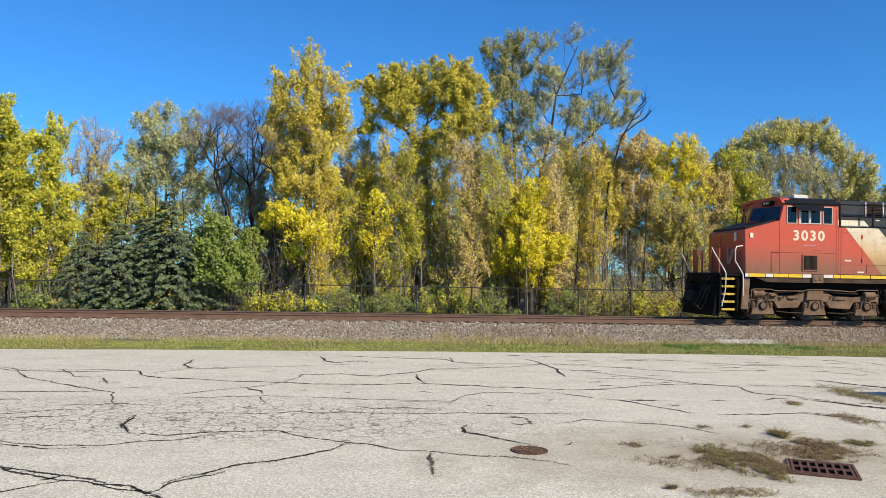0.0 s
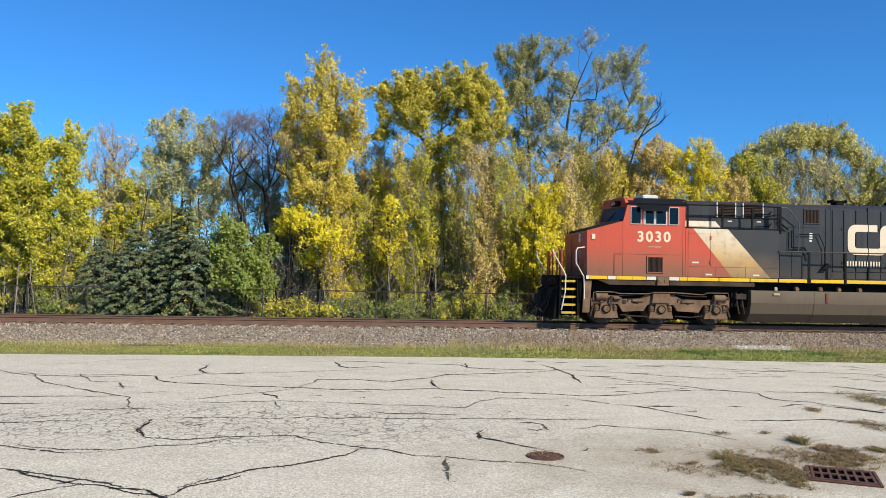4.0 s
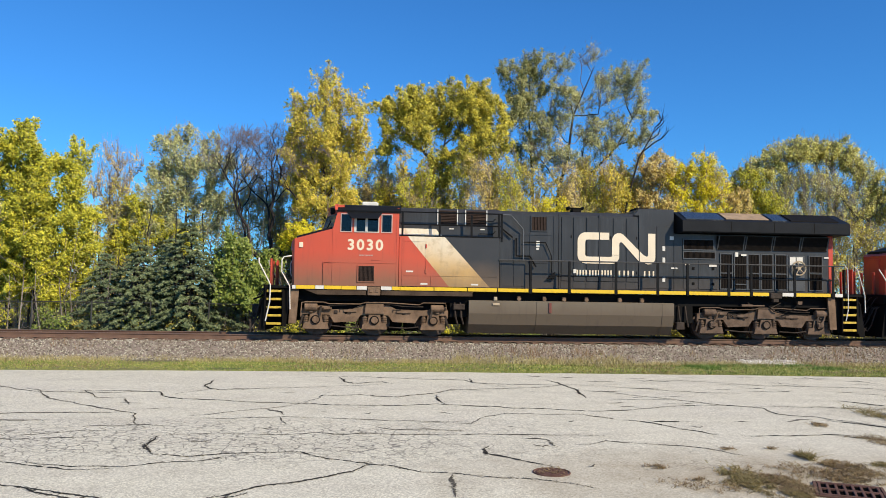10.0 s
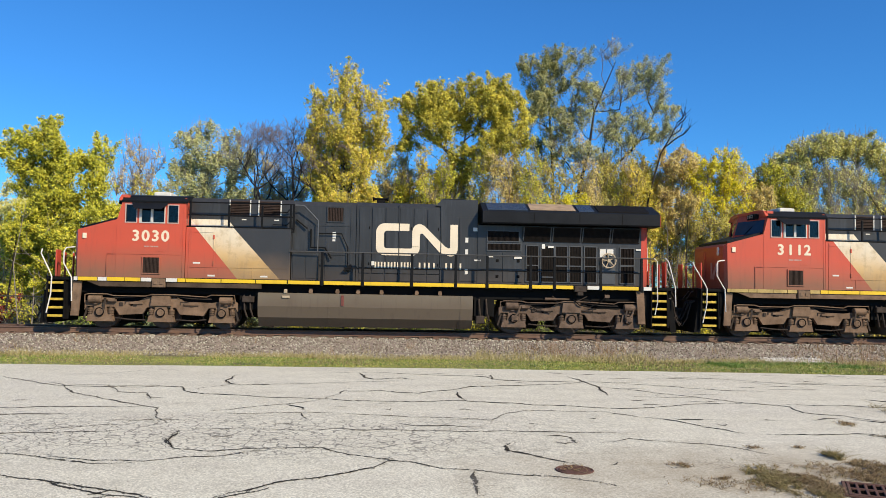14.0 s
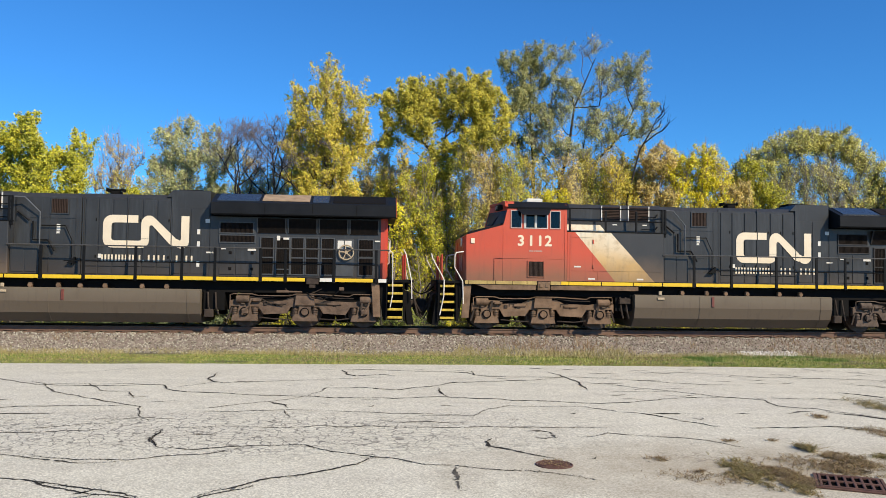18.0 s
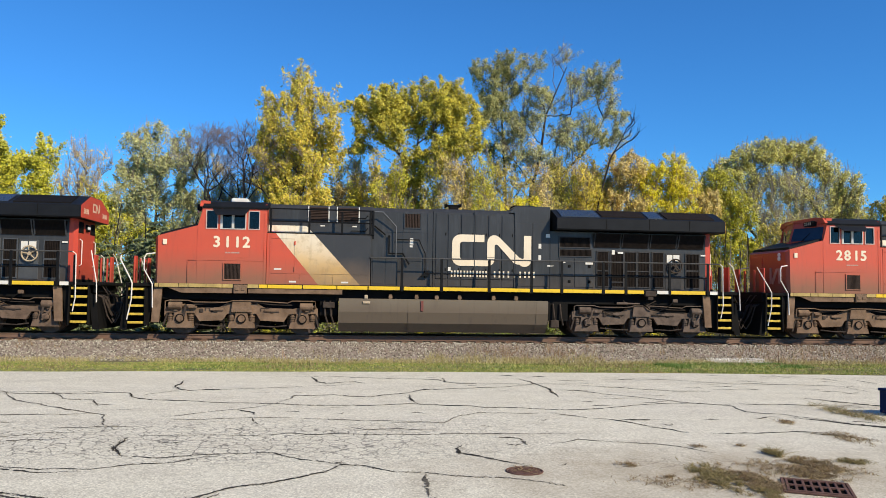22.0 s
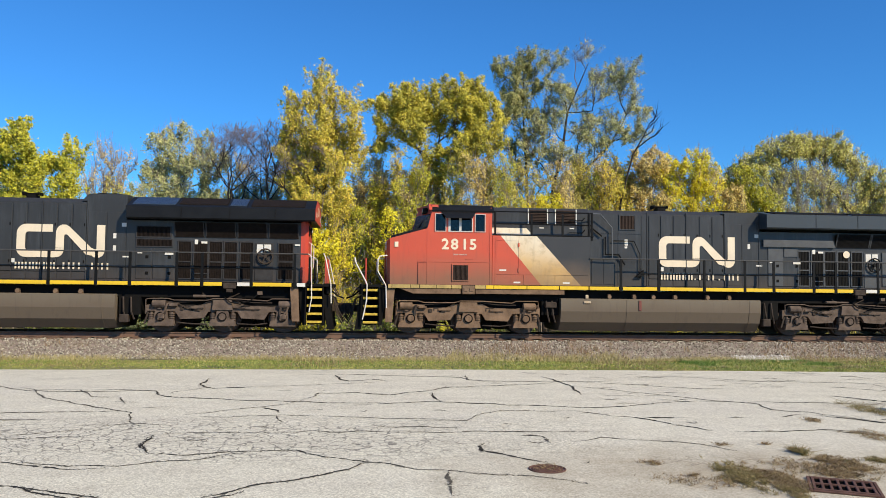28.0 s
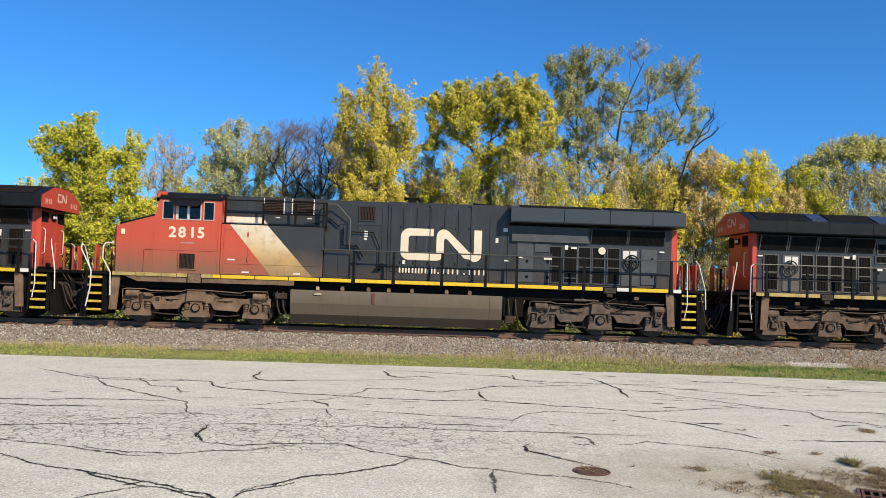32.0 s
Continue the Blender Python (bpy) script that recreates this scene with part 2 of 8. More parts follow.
class Mesh:
    """Gathers the corners and faces of one mesh."""

    def __init__(self):
        self.v, self.f = [], []

    def add(self, verts, faces):
        n = len(self.v)
        self.v += [tuple(p) for p in verts]
        self.f += [tuple(i + n for i in q) for q in faces]
        return self

    def box(self, x0, x1, y0, y1, z0, z1, c=0.0):
        """A box; with c its edges are chamfered."""
        if c <= 0:
            v = [(x, y, z) for x in (x0, x1) for y in (y0, y1) for z in (z0, z1)]
            return self.add(v, [(0, 1, 3, 2), (4, 6, 7, 5), (0, 4, 5, 1), (2, 3, 7, 6), (0, 2, 6, 4), (1, 5, 7, 3)])
        lo, hi = (x0, y0, z0), (x1, y1, z1)
        v, at = [], {}
        for sx in (0, 1):
            for sy in (0, 1):
                for sz in (0, 1):
                    s = (sx, sy, sz)
                    for a in range(3):
                        p = [(hi if s[k] else lo)[k] + (0 if k == a else (-c if s[k] else c)) for k in range(3)]
                        at[s, a] = len(v)
                        v.append(p)
        f = []
        for a in range(3):
            b, d = (a + 1) % 3, (a + 2) % 3
            for s in (0, 1):
                q = []
                for sb, sd in ((0, 0), (1, 0), (1, 1), (0, 1)):
                    k = [0, 0, 0]
                    k[a], k[b], k[d] = s, sb, sd
                    q.append(at[tuple(k), a])
                f.append(q if s else q[::-1])
            for sb in (0, 1):
                for sd in (0, 1):
                    k0, k1 = [0, 0, 0], [0, 0, 0]
                    k0[a], k0[b], k0[d] = 0, sb, sd
                    k1[a], k1[b], k1[d] = 1, sb, sd
                    k0, k1 = tuple(k0), tuple(k1)
                    q = [at[k0, b], at[k1, b], at[k1, d], at[k0, d]]
                    f.append(q if sb == sd else q[::-1])
        for s in at:
            if s[1] == 0:
                q = [at[s[0], 0], at[s[0], 1], at[s[0], 2]]
                f.append(q if sum(s[0]) % 2 else q[::-1])
        return self.add(v, f)

    def prism(self, outline, axis, a, b):
        """An outline of two-number corners, drawn out along axis (0 x, 1 y, 2 z) from a to b."""
        n = len(outline)

        def at(p, w):
            q = list(p)
            q.insert(axis, w)
            return q
        v = [at(p, a) for p in outline] + [at(p, b) for p in outline]
        f = [tuple(range(n)), tuple(range(2 * n - 1, n - 1, -1))]
        f += [(i, (i + 1) % n, n + (i + 1) % n, n + i) for i in range(n)]
        return self.add(v, f)

    def tube(self, path, r, sides=6, r2=None):
        path = [Vector(p) for p in path]
        n = len(path)
        r2 = r if r2 is None else r2
        rings = []
        side = None
        for i, p in enumerate(path):
            d = (path[min(i + 1, n - 1)] - path[max(i - 1, 0)]).normalized()
            if side is None:
                side = d.orthogonal().normalized()
            side = (side - d * side.dot(d)).normalized()
            up = d.cross(side)
            k = r + (r2 - r) * i / max(1, n - 1)
            rings.append([p + (side * math.cos(2 * math.pi * j / sides) + up * math.sin(2 * math.pi * j / sides)) * k for j in range(sides)])
        v = [q for ring in rings for q in ring]
        f = [(i * sides + j, i * sides + (j + 1) % sides, (i + 1) * sides + (j + 1) % sides, (i + 1) * sides + j) for i in range(n - 1) for j in range(sides)]
        f += [tuple(range(sides))[::-1], tuple(range((n - 1) * sides, n * sides))]
        return self.add(v, f)

    def disc(self, c, r, a, b, axis=1, sides=20, bevel=0.0):
        """A cylinder about an axis through c, from a to b along it."""
        def ring(w, k):
            out = []
            for j in range(sides):
                p = [math.cos(2 * math.pi * j / sides) * k, math.sin(2 * math.pi * j / sides) * k]
                p.insert(axis, 0)
                p = [p[m] + (w if m == axis else c[m]) for m in range(3)]
                out.append(p)
            return out
        rows = [(a, r - bevel), (a + math.copysign(bevel, b - a), r), (b - math.copysign(bevel, b - a), r), (b, r - bevel)] if bevel else [(a, r), (b, r)]
        v = [p for w, k in rows for p in ring(w, k)]
        n = len(rows)
        f = [(i * sides + j, i * sides + (j + 1) % sides, (i + 1) * sides + (j + 1) % sides, (i + 1) * sides + j) for i in range(n - 1) for j in range(sides)]
        f += [tuple(range(sides))[::-1], tuple(range((n - 1) * sides, n * sides))]
        return self.add(v, f)

    def data(self, name):
        me = bpy.data.meshes.new(name)
        me.from_pydata(self.v, [], self.f)
        bm = bmesh.new()
        bm.from_mesh(me)
        bmesh.ops.recalc_face_normals(bm, faces=bm.faces)
        bm.to_mesh(me)
        bm.free()
        return me


def part(name, mesh, mat, parent=None, label="", smooth=False):
    """One mesh object, under a thing or under a part."""
    me = mesh.data(name) if isinstance(mesh, Mesh) else mesh
    me.materials.clear()
    me.materials.append(mat)
    if smooth:
        me.shade_smooth()
    ob = new(name, me)
    ob.parent = parent
    return tagged(ob, label)


def array_mesh(name, verts, faces):
    """A mesh from arrays of corners and of equal-sided faces."""
    verts, faces = np.asarray(verts, np.float32), np.asarray(faces, np.int32)
    me = bpy.data.meshes.new(name)
    n, k = faces.shape
    me.vertices.add(len(verts))
    me.vertices.foreach_set("co", verts.ravel())
    me.loops.add(n * k)
    me.loops.foreach_set("vertex_index", faces.ravel())
    me.polygons.add(n)
    me.polygons.foreach_set("loop_start", np.arange(0, n * k, k, dtype=np.int32))
    me.update(calc_edges=True)
    return me


def words(name, text, size, mat, parent, m, bold=0.0, squeeze=1.0):
    """Lettering, flat, with a little depth; its lower left corner at m."""
    cu = bpy.data.curves.new(name, "FONT")
    cu.body, cu.size, cu.extrude = text, size, 0.003
    cu.resolution_u = 4
    tmp = bpy.data.objects.new(name, cu)
    me = bpy.data.meshes.new_from_object(tmp)
    bpy.data.objects.remove(tmp)
    bm = bmesh.new()
    for k, (dx, dy) in enumerate(((0, 0), (bold, 0), (-bold, 0), (0, bold), (0, -bold))):
        n = len(bm.verts)
        bm.from_mesh(me)
        bm.verts.ensure_lookup_table()
        for v in bm.verts[n:]:
            v.co += Vector((dx, dy, 0.0006 * k))
    bm.to_mesh(me)
    bm.free()
    me.transform(m @ Matrix.Diagonal((squeeze, 1, 1, 1)))
    return part(name, me, mat, parent)

# ---- ground, car park and track ----


def ground_material():
    m, nt, b = material("verge_grass", 0.95)
    v = coords(nt)
    a, c, d = noise_of(nt, v, 0.6, 5), noise_of(nt, v, 9, 4), noise_of(nt, v, 60, 3)
    col = ramp(nt, a, (0.3, (0.10, 0.10, 0.035)), (0.55, (0.16, 0.15, 0.05)), (0.75, (0.22, 0.18, 0.09)))
    col = mixed(nt, mathn(nt, "MULTIPLY", c, 0.7), col, (0.06, 0.055, 0.03))
    nt.links.new(mixed(nt, mathn(nt, "MULTIPLY", d, 0.4), col, (0.25, 0.21, 0.11)), b.inputs["Base Color"])
    bump(nt, b, d, 0.6, 0.03)
    return m


def lot_material():
    """Old pale asphalt worn to its aggregate, with map cracking and stains."""
    m, nt, b = material("worn_asphalt", 0.9)
    v = coords(nt)
    big, mid = noise_of(nt, v, 0.22, 4), noise_of(nt, v, 1.7, 5)
    streak = noise_of(nt, v, 0.9, 4, 0.6, (0.35, 1.6, 1))
    col = ramp(nt, mid, (0.3, (0.72, 0.675, 0.53)), (0.7, (0.88, 0.835, 0.665)))
    col = mixed(nt, mathn(nt, "MULTIPLY", ramp_val(nt, streak, 0.45, 0.75), 0.45), col, (0.44, 0.385, 0.31))
    col = mixed(nt, mathn(nt, "MULTIPLY", ramp_val(nt, big, 0.5, 0.7), 0.4), col, (0.72, 0.68, 0.60))
    sand = nt.nodes.new("ShaderNodeVectorMath")
    sand.operation = "DISTANCE"
    mp = nt.nodes.new("ShaderNodeMapping")
    mp.inputs["Scale"].default_value = (0.5, 1.0, 1.0)
    nt.links.new(v, mp.inputs[0])
    nt.links.new(mp.outputs[0], sand.inputs[0])
    sand.inputs[1].default_value = (2.3, 8.9, 0.0)
    near = ramp_val(nt, mathn(nt, "ADD", sand.outputs["Value"], mathn(nt, "MULTIPLY", mid, 2.2)), 3.3, 1.1)
    stone = node(nt, "ShaderNodeTexVoronoi", Scale=62.0)
    nt.links.new(v, stone.inputs["Vector"])
    speck = ramp_val(nt, stone.outputs["Color"], 0.15, 0.85)
    col = mixed(nt, 0.5, col, mixed(nt, speck, (0.19, 0.175, 0.135), (0.93, 0.89, 0.74)))
    clod = ramp_val(nt, noise_of(nt, v, 24, 3, 0.7), 0.35, 0.65)
    col = mixed(nt, mathn(nt, "MULTIPLY", mathn(nt, "SUBTRACT", 1.0, clod), 0.33), col, (0.30, 0.275, 0.21))
    col = mixed(nt, mathn(nt, "MULTIPLY", near, 0.72), col, (0.33, 0.265, 0.175))
    pit = node(nt, "ShaderNodeTexVoronoi", Scale=13.0)
    nt.links.new(v, pit.inputs["Vector"])
    hole = ramp_val(nt, mathn(nt, "ADD", pit.outputs["Distance"], mathn(nt, "MULTIPLY", noise_of(nt, v, 5, 2), 0.6)), 0.40, 0.33)
    col = mixed(nt, mathn(nt, "MULTIPLY", hole, 0.6), col, (0.16, 0.145, 0.12))
    # fine map cracks, only in worn patches
    warp = nt.nodes.new("ShaderNodeVectorMath")
    warp.operation = "MULTIPLY_ADD"
    wn = node(nt, "ShaderNodeTexNoise", Scale=3.0, Detail=3.0)
    nt.links.new(v, wn.inputs["Vector"])
    nt.links.new(wn.outputs["Color"], warp.inputs[0])
    warp.inputs[1].default_value = (0.3, 0.3, 0.3)
    nt.links.new(v, warp.inputs[2])
    cells = nt.nodes.new("ShaderNodeTexVoronoi")
    cells.feature = "DISTANCE_TO_EDGE"
    cells.inputs["Scale"].default_value = 5.2
    nt.links.new(warp.outputs[0], cells.inputs["Vector"])
    line = mathn(nt, "SUBTRACT", 1.0, ramp_val(nt, cells.outputs["Distance"], 0.004, 0.06))
    px = nt.nodes.new("ShaderNodeSeparateXYZ")
    nt.links.new(v, px.inputs[0])
    wob = mathn(nt, "MULTIPLY", noise_of(nt, v, 0.5, 3), 3.0)
    belt = mathn(nt, "MULTIPLY", ramp_val(nt, mathn(nt, "ADD", px.outputs[1], wob), 11.0, 11.8), ramp_val(nt, mathn(nt, "ADD", px.outputs[1], wob), 15.2, 13.6))
    where = mathn(nt, "MULTIPLY", belt, ramp_val(nt, mathn(nt, "ADD", px.outputs[0], wob), 5.5, 1.5))
    where = mathn(nt, "MAXIMUM", where, mathn(nt, "MULTIPLY", ramp_val(nt, noise_of(nt, v, 0.33, 3), 0.55, 0.7), 0.6))
    line = mathn(nt, "MULTIPLY", mathn(nt, "MULTIPLY", line, where), 0.9)
    col = mixed(nt, line, col, (0.13, 0.12, 0.105))
    nt.links.new(col, b.inputs["Base Color"])
    h = mathn(nt, "SUBTRACT", mathn(nt, "MULTIPLY", speck, 0.5), line)
    b.inputs["Specular IOR Level"].default_value = 0.12
    bump(nt, b, h, 0.5, 0.008)
    return m


def stone_material(name, dark, mid, light):
    m, nt, b = material(name, 0.9)
    g = nt.nodes.new("ShaderNodeNewGeometry")
    col = ramp(nt, g.outputs["Random Per Island"], (0.0, dark), (0.5, mid), (1.0, light))
    n = noise_of(nt, coords(nt), 1.2, 3)
    nt.links.new(mixed(nt, mathn(nt, "MULTIPLY", ramp_val(nt, n, 0.45, 0.65), 0.32), col, (0.16, 0.105, 0.065)), b.inputs["Base Color"])
    return m


def leaf_material(name, *cols, see=0.17, shade_tones=0.26):
    """Leaves: each one takes its own colour; light comes through them."""
    m, nt, b = material(name, 0.48)
    g = nt.nodes.new("ShaderNodeNewGeometry")
    k = len(cols) - 1
    col = ramp(nt, g.outputs["Random Per Island"], *[(i / k, c) for i, c in enumerate(cols)])
    n = noise_of(nt, coords(nt), 0.9, 3)
    col = mixed(nt, mathn(nt, "MULTIPLY", ramp_val(nt, n, 0.35, 0.7), 0.34), col, cols[0])
    # darker clump-sized tones put the shade of gaps between leaves into the colour
    gap_shade = ramp_val(nt, noise_of(nt, coords(nt), 2.4, 2), 0.42, 0.60)
    col = mixed(nt, mathn(nt, "MULTIPLY", gap_shade, shade_tones), col, tuple(0.6 * x for x in cols[0]))
    nt.links.new(col, b.inputs["Base Color"])
    b.inputs["Specular IOR Level"].default_value = 0.4
    tr = nt.nodes.new("ShaderNodeBsdfTranslucent")
    nt.links.new(col, tr.inputs[0])
    mix = node(nt, "ShaderNodeMixShader", Fac=see)
    nt.links.new(b.outputs[0], mix.inputs[1])
    nt.links.new(tr.outputs[0], mix.inputs[2])
    nt.links.new(mix.outputs[0], nt.nodes["Material Output"].inputs[0])
    return m


GROUND, LOT = ground_material(), lot_material()
BALLAST = plain("ballast_bed", (0.24, 0.19, 0.15), 0.95, 0, 0.45, 3.0, 0.8)
STONES = stone_material("ballast_stones", (0.080, 0.062, 0.046), (0.305, 0.265, 0.195), (0.60, 0.56, 0.45))
RAIL = plain("rail_rust", (0.150, 0.086, 0.056), 0.75, 0, 0.3, 3.0, 0.2)
RAIL_HEAD = plain("rail_head", (0.30, 0.24, 0.21), 0.35, 0.9, 0.2, 2.0)
TIE = plain("tie_wood", (0.14, 0.085, 0.056), 0.9, 0, 0.4, 5.0, 0.5)
SEAL_OR_SHADOW = plain("crack_filler", (0.05, 0.047, 0.042), 0.95, 0, 0.5, 9.0, 0, 0.05)
SEAM = plain("open_crack", (0.115, 0.105, 0.088), 0.95, 0, 0.5, 9.0, 0, 0.05)
IRON = plain("rusty_iron", (0.120, 0.066, 0.052), 0.85, 0.0, 0.35, 6.0, 0.3, 0.15)
SLOT_SHADE = plain("pit_dark", (0.004, 0.0035, 0.003), 0.95, 0, 0.3, 5.0, 0, 0.02)
GALV = plain("fence_metal", (0.05, 0.05, 0.047), 0.6, 0.3, 0.3, 6.0)
GRASS = leaf_material("grass_blades", (0.18, 0.24, 0.035), (0.33, 0.39, 0.065), (0.52, 0.50, 0.13), (0.70, 0.59, 0.25))
WEEDS = leaf_material("dry_weeds", (0.22, 0.16, 0.07), (0.38, 0.28, 0.14), (0.50, 0.38, 0.21), (0.27, 0.25, 0.08))
GREEN_BLADES = leaf_material("green_blades", (0.10, 0.19, 0.03), (0.18, 0.29, 0.05), (0.28, 0.36, 0.09))
TAN = leaf_material("tan_weeds", (0.30, 0.27, 0.09), (0.48, 0.41, 0.16), (0.64, 0.54, 0.27), (0.40, 0.29, 0.13))
MAT_BROWN = leaf_material("matted_weeds", (0.13, 0.085, 0.045), (0.29, 0.195, 0.095), (0.50, 0.37, 0.19), (0.22, 0.18, 0.07), see=0.2)
MAT_GREEN = leaf_material("matted_green_weeds", (0.12, 0.10, 0.035), (0.25, 0.215, 0.07), (0.46, 0.37, 0.16), (0.36, 0.23, 0.11), see=0.2)
STALKS = leaf_material("dry_stalks", (0.22, 0.12, 0.06), (0.35, 0.22, 0.11), (0.48, 0.36, 0.18))
BARK = plain("bark", (0.07, 0.056, 0.046), 0.95, 0, 0.4, 4.0, 0.6)
BARK_DARK = plain("dark_bark", (0.026, 0.02, 0.018), 0.95, 0, 0.4, 4.0, 0.6)
GREY_BARK = plain("grey_bark", (0.10, 0.083, 0.075), 0.95, 0, 0.3, 4.0)
TWIG = plain("grey_twigs", (0.25, 0.215, 0.185), 0.95, 0, 0.3, 2.0)


def lot_edge(x):
    """Far edge of the car park."""
    return 20.55 - 0.0042 * (x - 1.5) ** 2 * (1 if x > 1.5 else 0.3) + 0.10 * noise.noise((x * 0.35, 3.1, 0)) + 0.05 * noise.noise((x * 1.7, 7.7, 0))


def profile(y):
    """Height of the ground across the track, away from the car park."""
    ys = (-400, 20.2, 22.5, 25.4, 25.9, 27.1, 30.4, 32.0, 33.0, 36.0, 48.0, 4000)
    zs = (-0.03, -0.03, -0.05, -0.17, -0.15, 0.20, 0.20, -0.02, 0.0, 0.05, 0.15, 0.15)
    return float(np.interp(y, ys, zs))


def ground_sheet():
    xs = [-3000, -600, -120, -60] + [-40 + 2 * k for k in range(46)] + [60, 90, 150, 600, 3000]
    ys = [-400, -30, 10, 18, 20.2, 21.2, 22.5, 24, 25.4, 25.9, 26.4, 26.9, 27.1, 30.4, 31.2, 32, 33, 36, 40, 48, 80, 200, 900, 4000]
    v = [(x, y, profile(y) + (0.02 * noise.noise((x * 0.4, y * 0.6, 0)) if 20.5 < y < 60 else 0)) for y in ys for x in xs]
    n = len(xs)
    f = [(j * n + i, j * n + i + 1, (j + 1) * n + i + 1, (j + 1) * n + i) for j in range(len(ys) - 1) for i in range(n - 1)]
    return tagged(part("ground", array_mesh("ground", v, f), GROUND, smooth=True), "patchy grass and dirt beside the railway", "ground", kind="structure")


ground_sheet()
xs = [-200, -90, -50] + [-30 + 0.5 * k for k in range(140)] + [60, 90, 200]
m = Mesh()
n = len(xs)
m.v = [(x, lot_edge(x) if -30 <= x <= 40 else lot_edge(max(-30, min(40, x))), 0.0) for x in xs] + [(x, -60, 0.0) for x in xs] + [(x, (lot_edge(max(-30, min(40, x)))) + 0.04, -0.12) for x in xs]
m.f = [(n + i, n + i + 1, i + 1, i) for i in range(n - 1)] + [(i, i + 1, 2 * n + i + 1, 2 * n + i) for i in range(n - 1)]
LOT_OB = tagged(part("pavement", m, LOT), "pale worn asphalt car park with dark cracks", "pavement", kind="structure")

# ballast bed and its stones
bed = Mesh()
pr = [(25.3, -0.2), (25.75, -0.12), (27.2, 0.265), (27.5, 0.265), (30.3, 0.265), (31.9, -0.1), (32, -0.3), (25.3, -0.3)]
bed.prism(pr, 0, -90, 110)
tagged(part("ballast_bed", bed, BALLAST), "grey crushed stone ballast under the track", "ballast", kind="structure")
rng = np.random.default_rng(5)


def scatter_stones(name, label, count, x0, x1, y0, y1, height, size, mat):
    x = rng.uniform(x0, x1, count)
    y = y0 + (y1 - y0) * rng.random(count)
    z = np.array([height(b) for b in y])
    r = rng.uniform(*size, count)
    base = np.array([(1, 0, 0), (0, 1, 0), (-1, 0, 0), (0, -1, 0), (0, 0, 1), (0, 0, -1)], float)
    faces = np.array([(0, 1, 4), (1, 2, 4), (2, 3, 4), (3, 0, 4), (1, 0, 5), (2, 1, 5), (3, 2, 5), (0, 3, 5)])
    v = base[None] * rng.uniform(0.6, 1.3, (count, 6, 1))
    ang = rng.uniform(0, 6.28, (count, 3))
    c, s = np.cos(ang), np.sin(ang)
    for a, (i, j) in enumerate(((0, 1), (1, 2), (0, 2))):
        p, q = v[:, :, i].copy(), v[:, :, j].copy()
        v[:, :, i] = p * c[:, a, None] - q * s[:, a, None]
        v[:, :, j] = p * s[:, a, None] + q * c[:, a, None]
    v = v * r[:, None, None] + np.stack([x, y, z], 1)[:, None]
    f = (faces[None] + 6 * np.arange(count)[:, None, None]).reshape(-1, 3)
    return tagged(part(name, array_mesh(name, v.reshape(-1, 3), f), mat), label, "stones", kind="stuff")


def bed_height(y):
    return float(np.interp(y, [25.3, 25.75, 27.2, 27.5, 30.3, 31.9], [-0.16, -0.12, 0.265, 0.265, 0.265, -0.1])) + 0.01


scatter_stones("ballast_stones", "loose grey and brown ballast stones", 37000, -26, 38, 25.2, 28.0, bed_height, (0.016, 0.042), STONES)
scatter_stones("ballast_stones", "loose ballast stones between the rails", 3500, -26, 38, 28.2, 31.0, bed_height, (0.025, 0.05), STONES)

PALE = stone_material("pale_stones", (0.40, 0.38, 0.34), (0.62, 0.59, 0.54), (0.80, 0.78, 0.72))
scatter_stones("gravel_pile", "pale gravel spilled on the ballast slope", 900, 12.2, 14.3, 25.1, 25.9, lambda y: bed_height(y) + 0.01, (0.02, 0.045), PALE)

# rails and ties
track = tagged(new("railway_track"), "single rusty railway track on wooden ties", "track", kind="structure")


def rail(y):
    out = [(-0.075, 0.0), (0.075, 0.0), (0.075, 0.012), (0.012, 0.035), (0.012, 0.125), (0.036, 0.14), (0.036, 0.168), (-0.036, 0.168), (-0.036, 0.14), (-0.012, 0.125), (-0.012, 0.035), (-0.075, 0.012)]
    part("rail", Mesh().prism([(y + a, 0.326 + b) for a, b in out], 0, -90, 110), RAIL, track)
    part("rail_head", Mesh().prism([(y - 0.034, 0.493), (y + 0.034, 0.493), (y + 0.028, 0.4995), (y - 0.028, 0.4995)], 0, -90, 110), RAIL_HEAD, track)


rail(28.84 - 0.755)
rail(28.84 + 0.755)
tie = Mesh().box(-0.115, 0.115, -1.3, 1.3, -0.15, 0.0, 0.015).data("tie")
tie.materials.append(TIE)
plate = Mesh().box(-0.09, 0.09, -0.17, 0.17, 0.0, 0.012)
for y in (-0.12, 0.12):
    plate.box(-0.05, -0.02, y - 0.02, y + 0.02, 0.012, 0.04)
    plate.box(0.02, 0.05, y - 0.02, y + 0.02, 0.012, 0.04)
plate = plate.data("tie_plate")
plate.materials.append(RAIL)
for k in range(126):
    x = -27 + 0.52 * k + random.uniform(-0.03, 0.03)
    o = new("tie", tie)
    o.parent = track
    o.matrix_basis = pose(x, 28.84 + random.uniform(-0.05, 0.05), 0.326 - 0.002 - random.uniform(0, 0.006), 0, 0, random.uniform(-0.8, 0.8))
    o = new("tie_plate", plate)
    o.parent = track
    o.matrix_basis = pose(x, 28.84 - 0.755, 0.322)

# long cracks in the car park, filled or open, and two painted shadow streaks


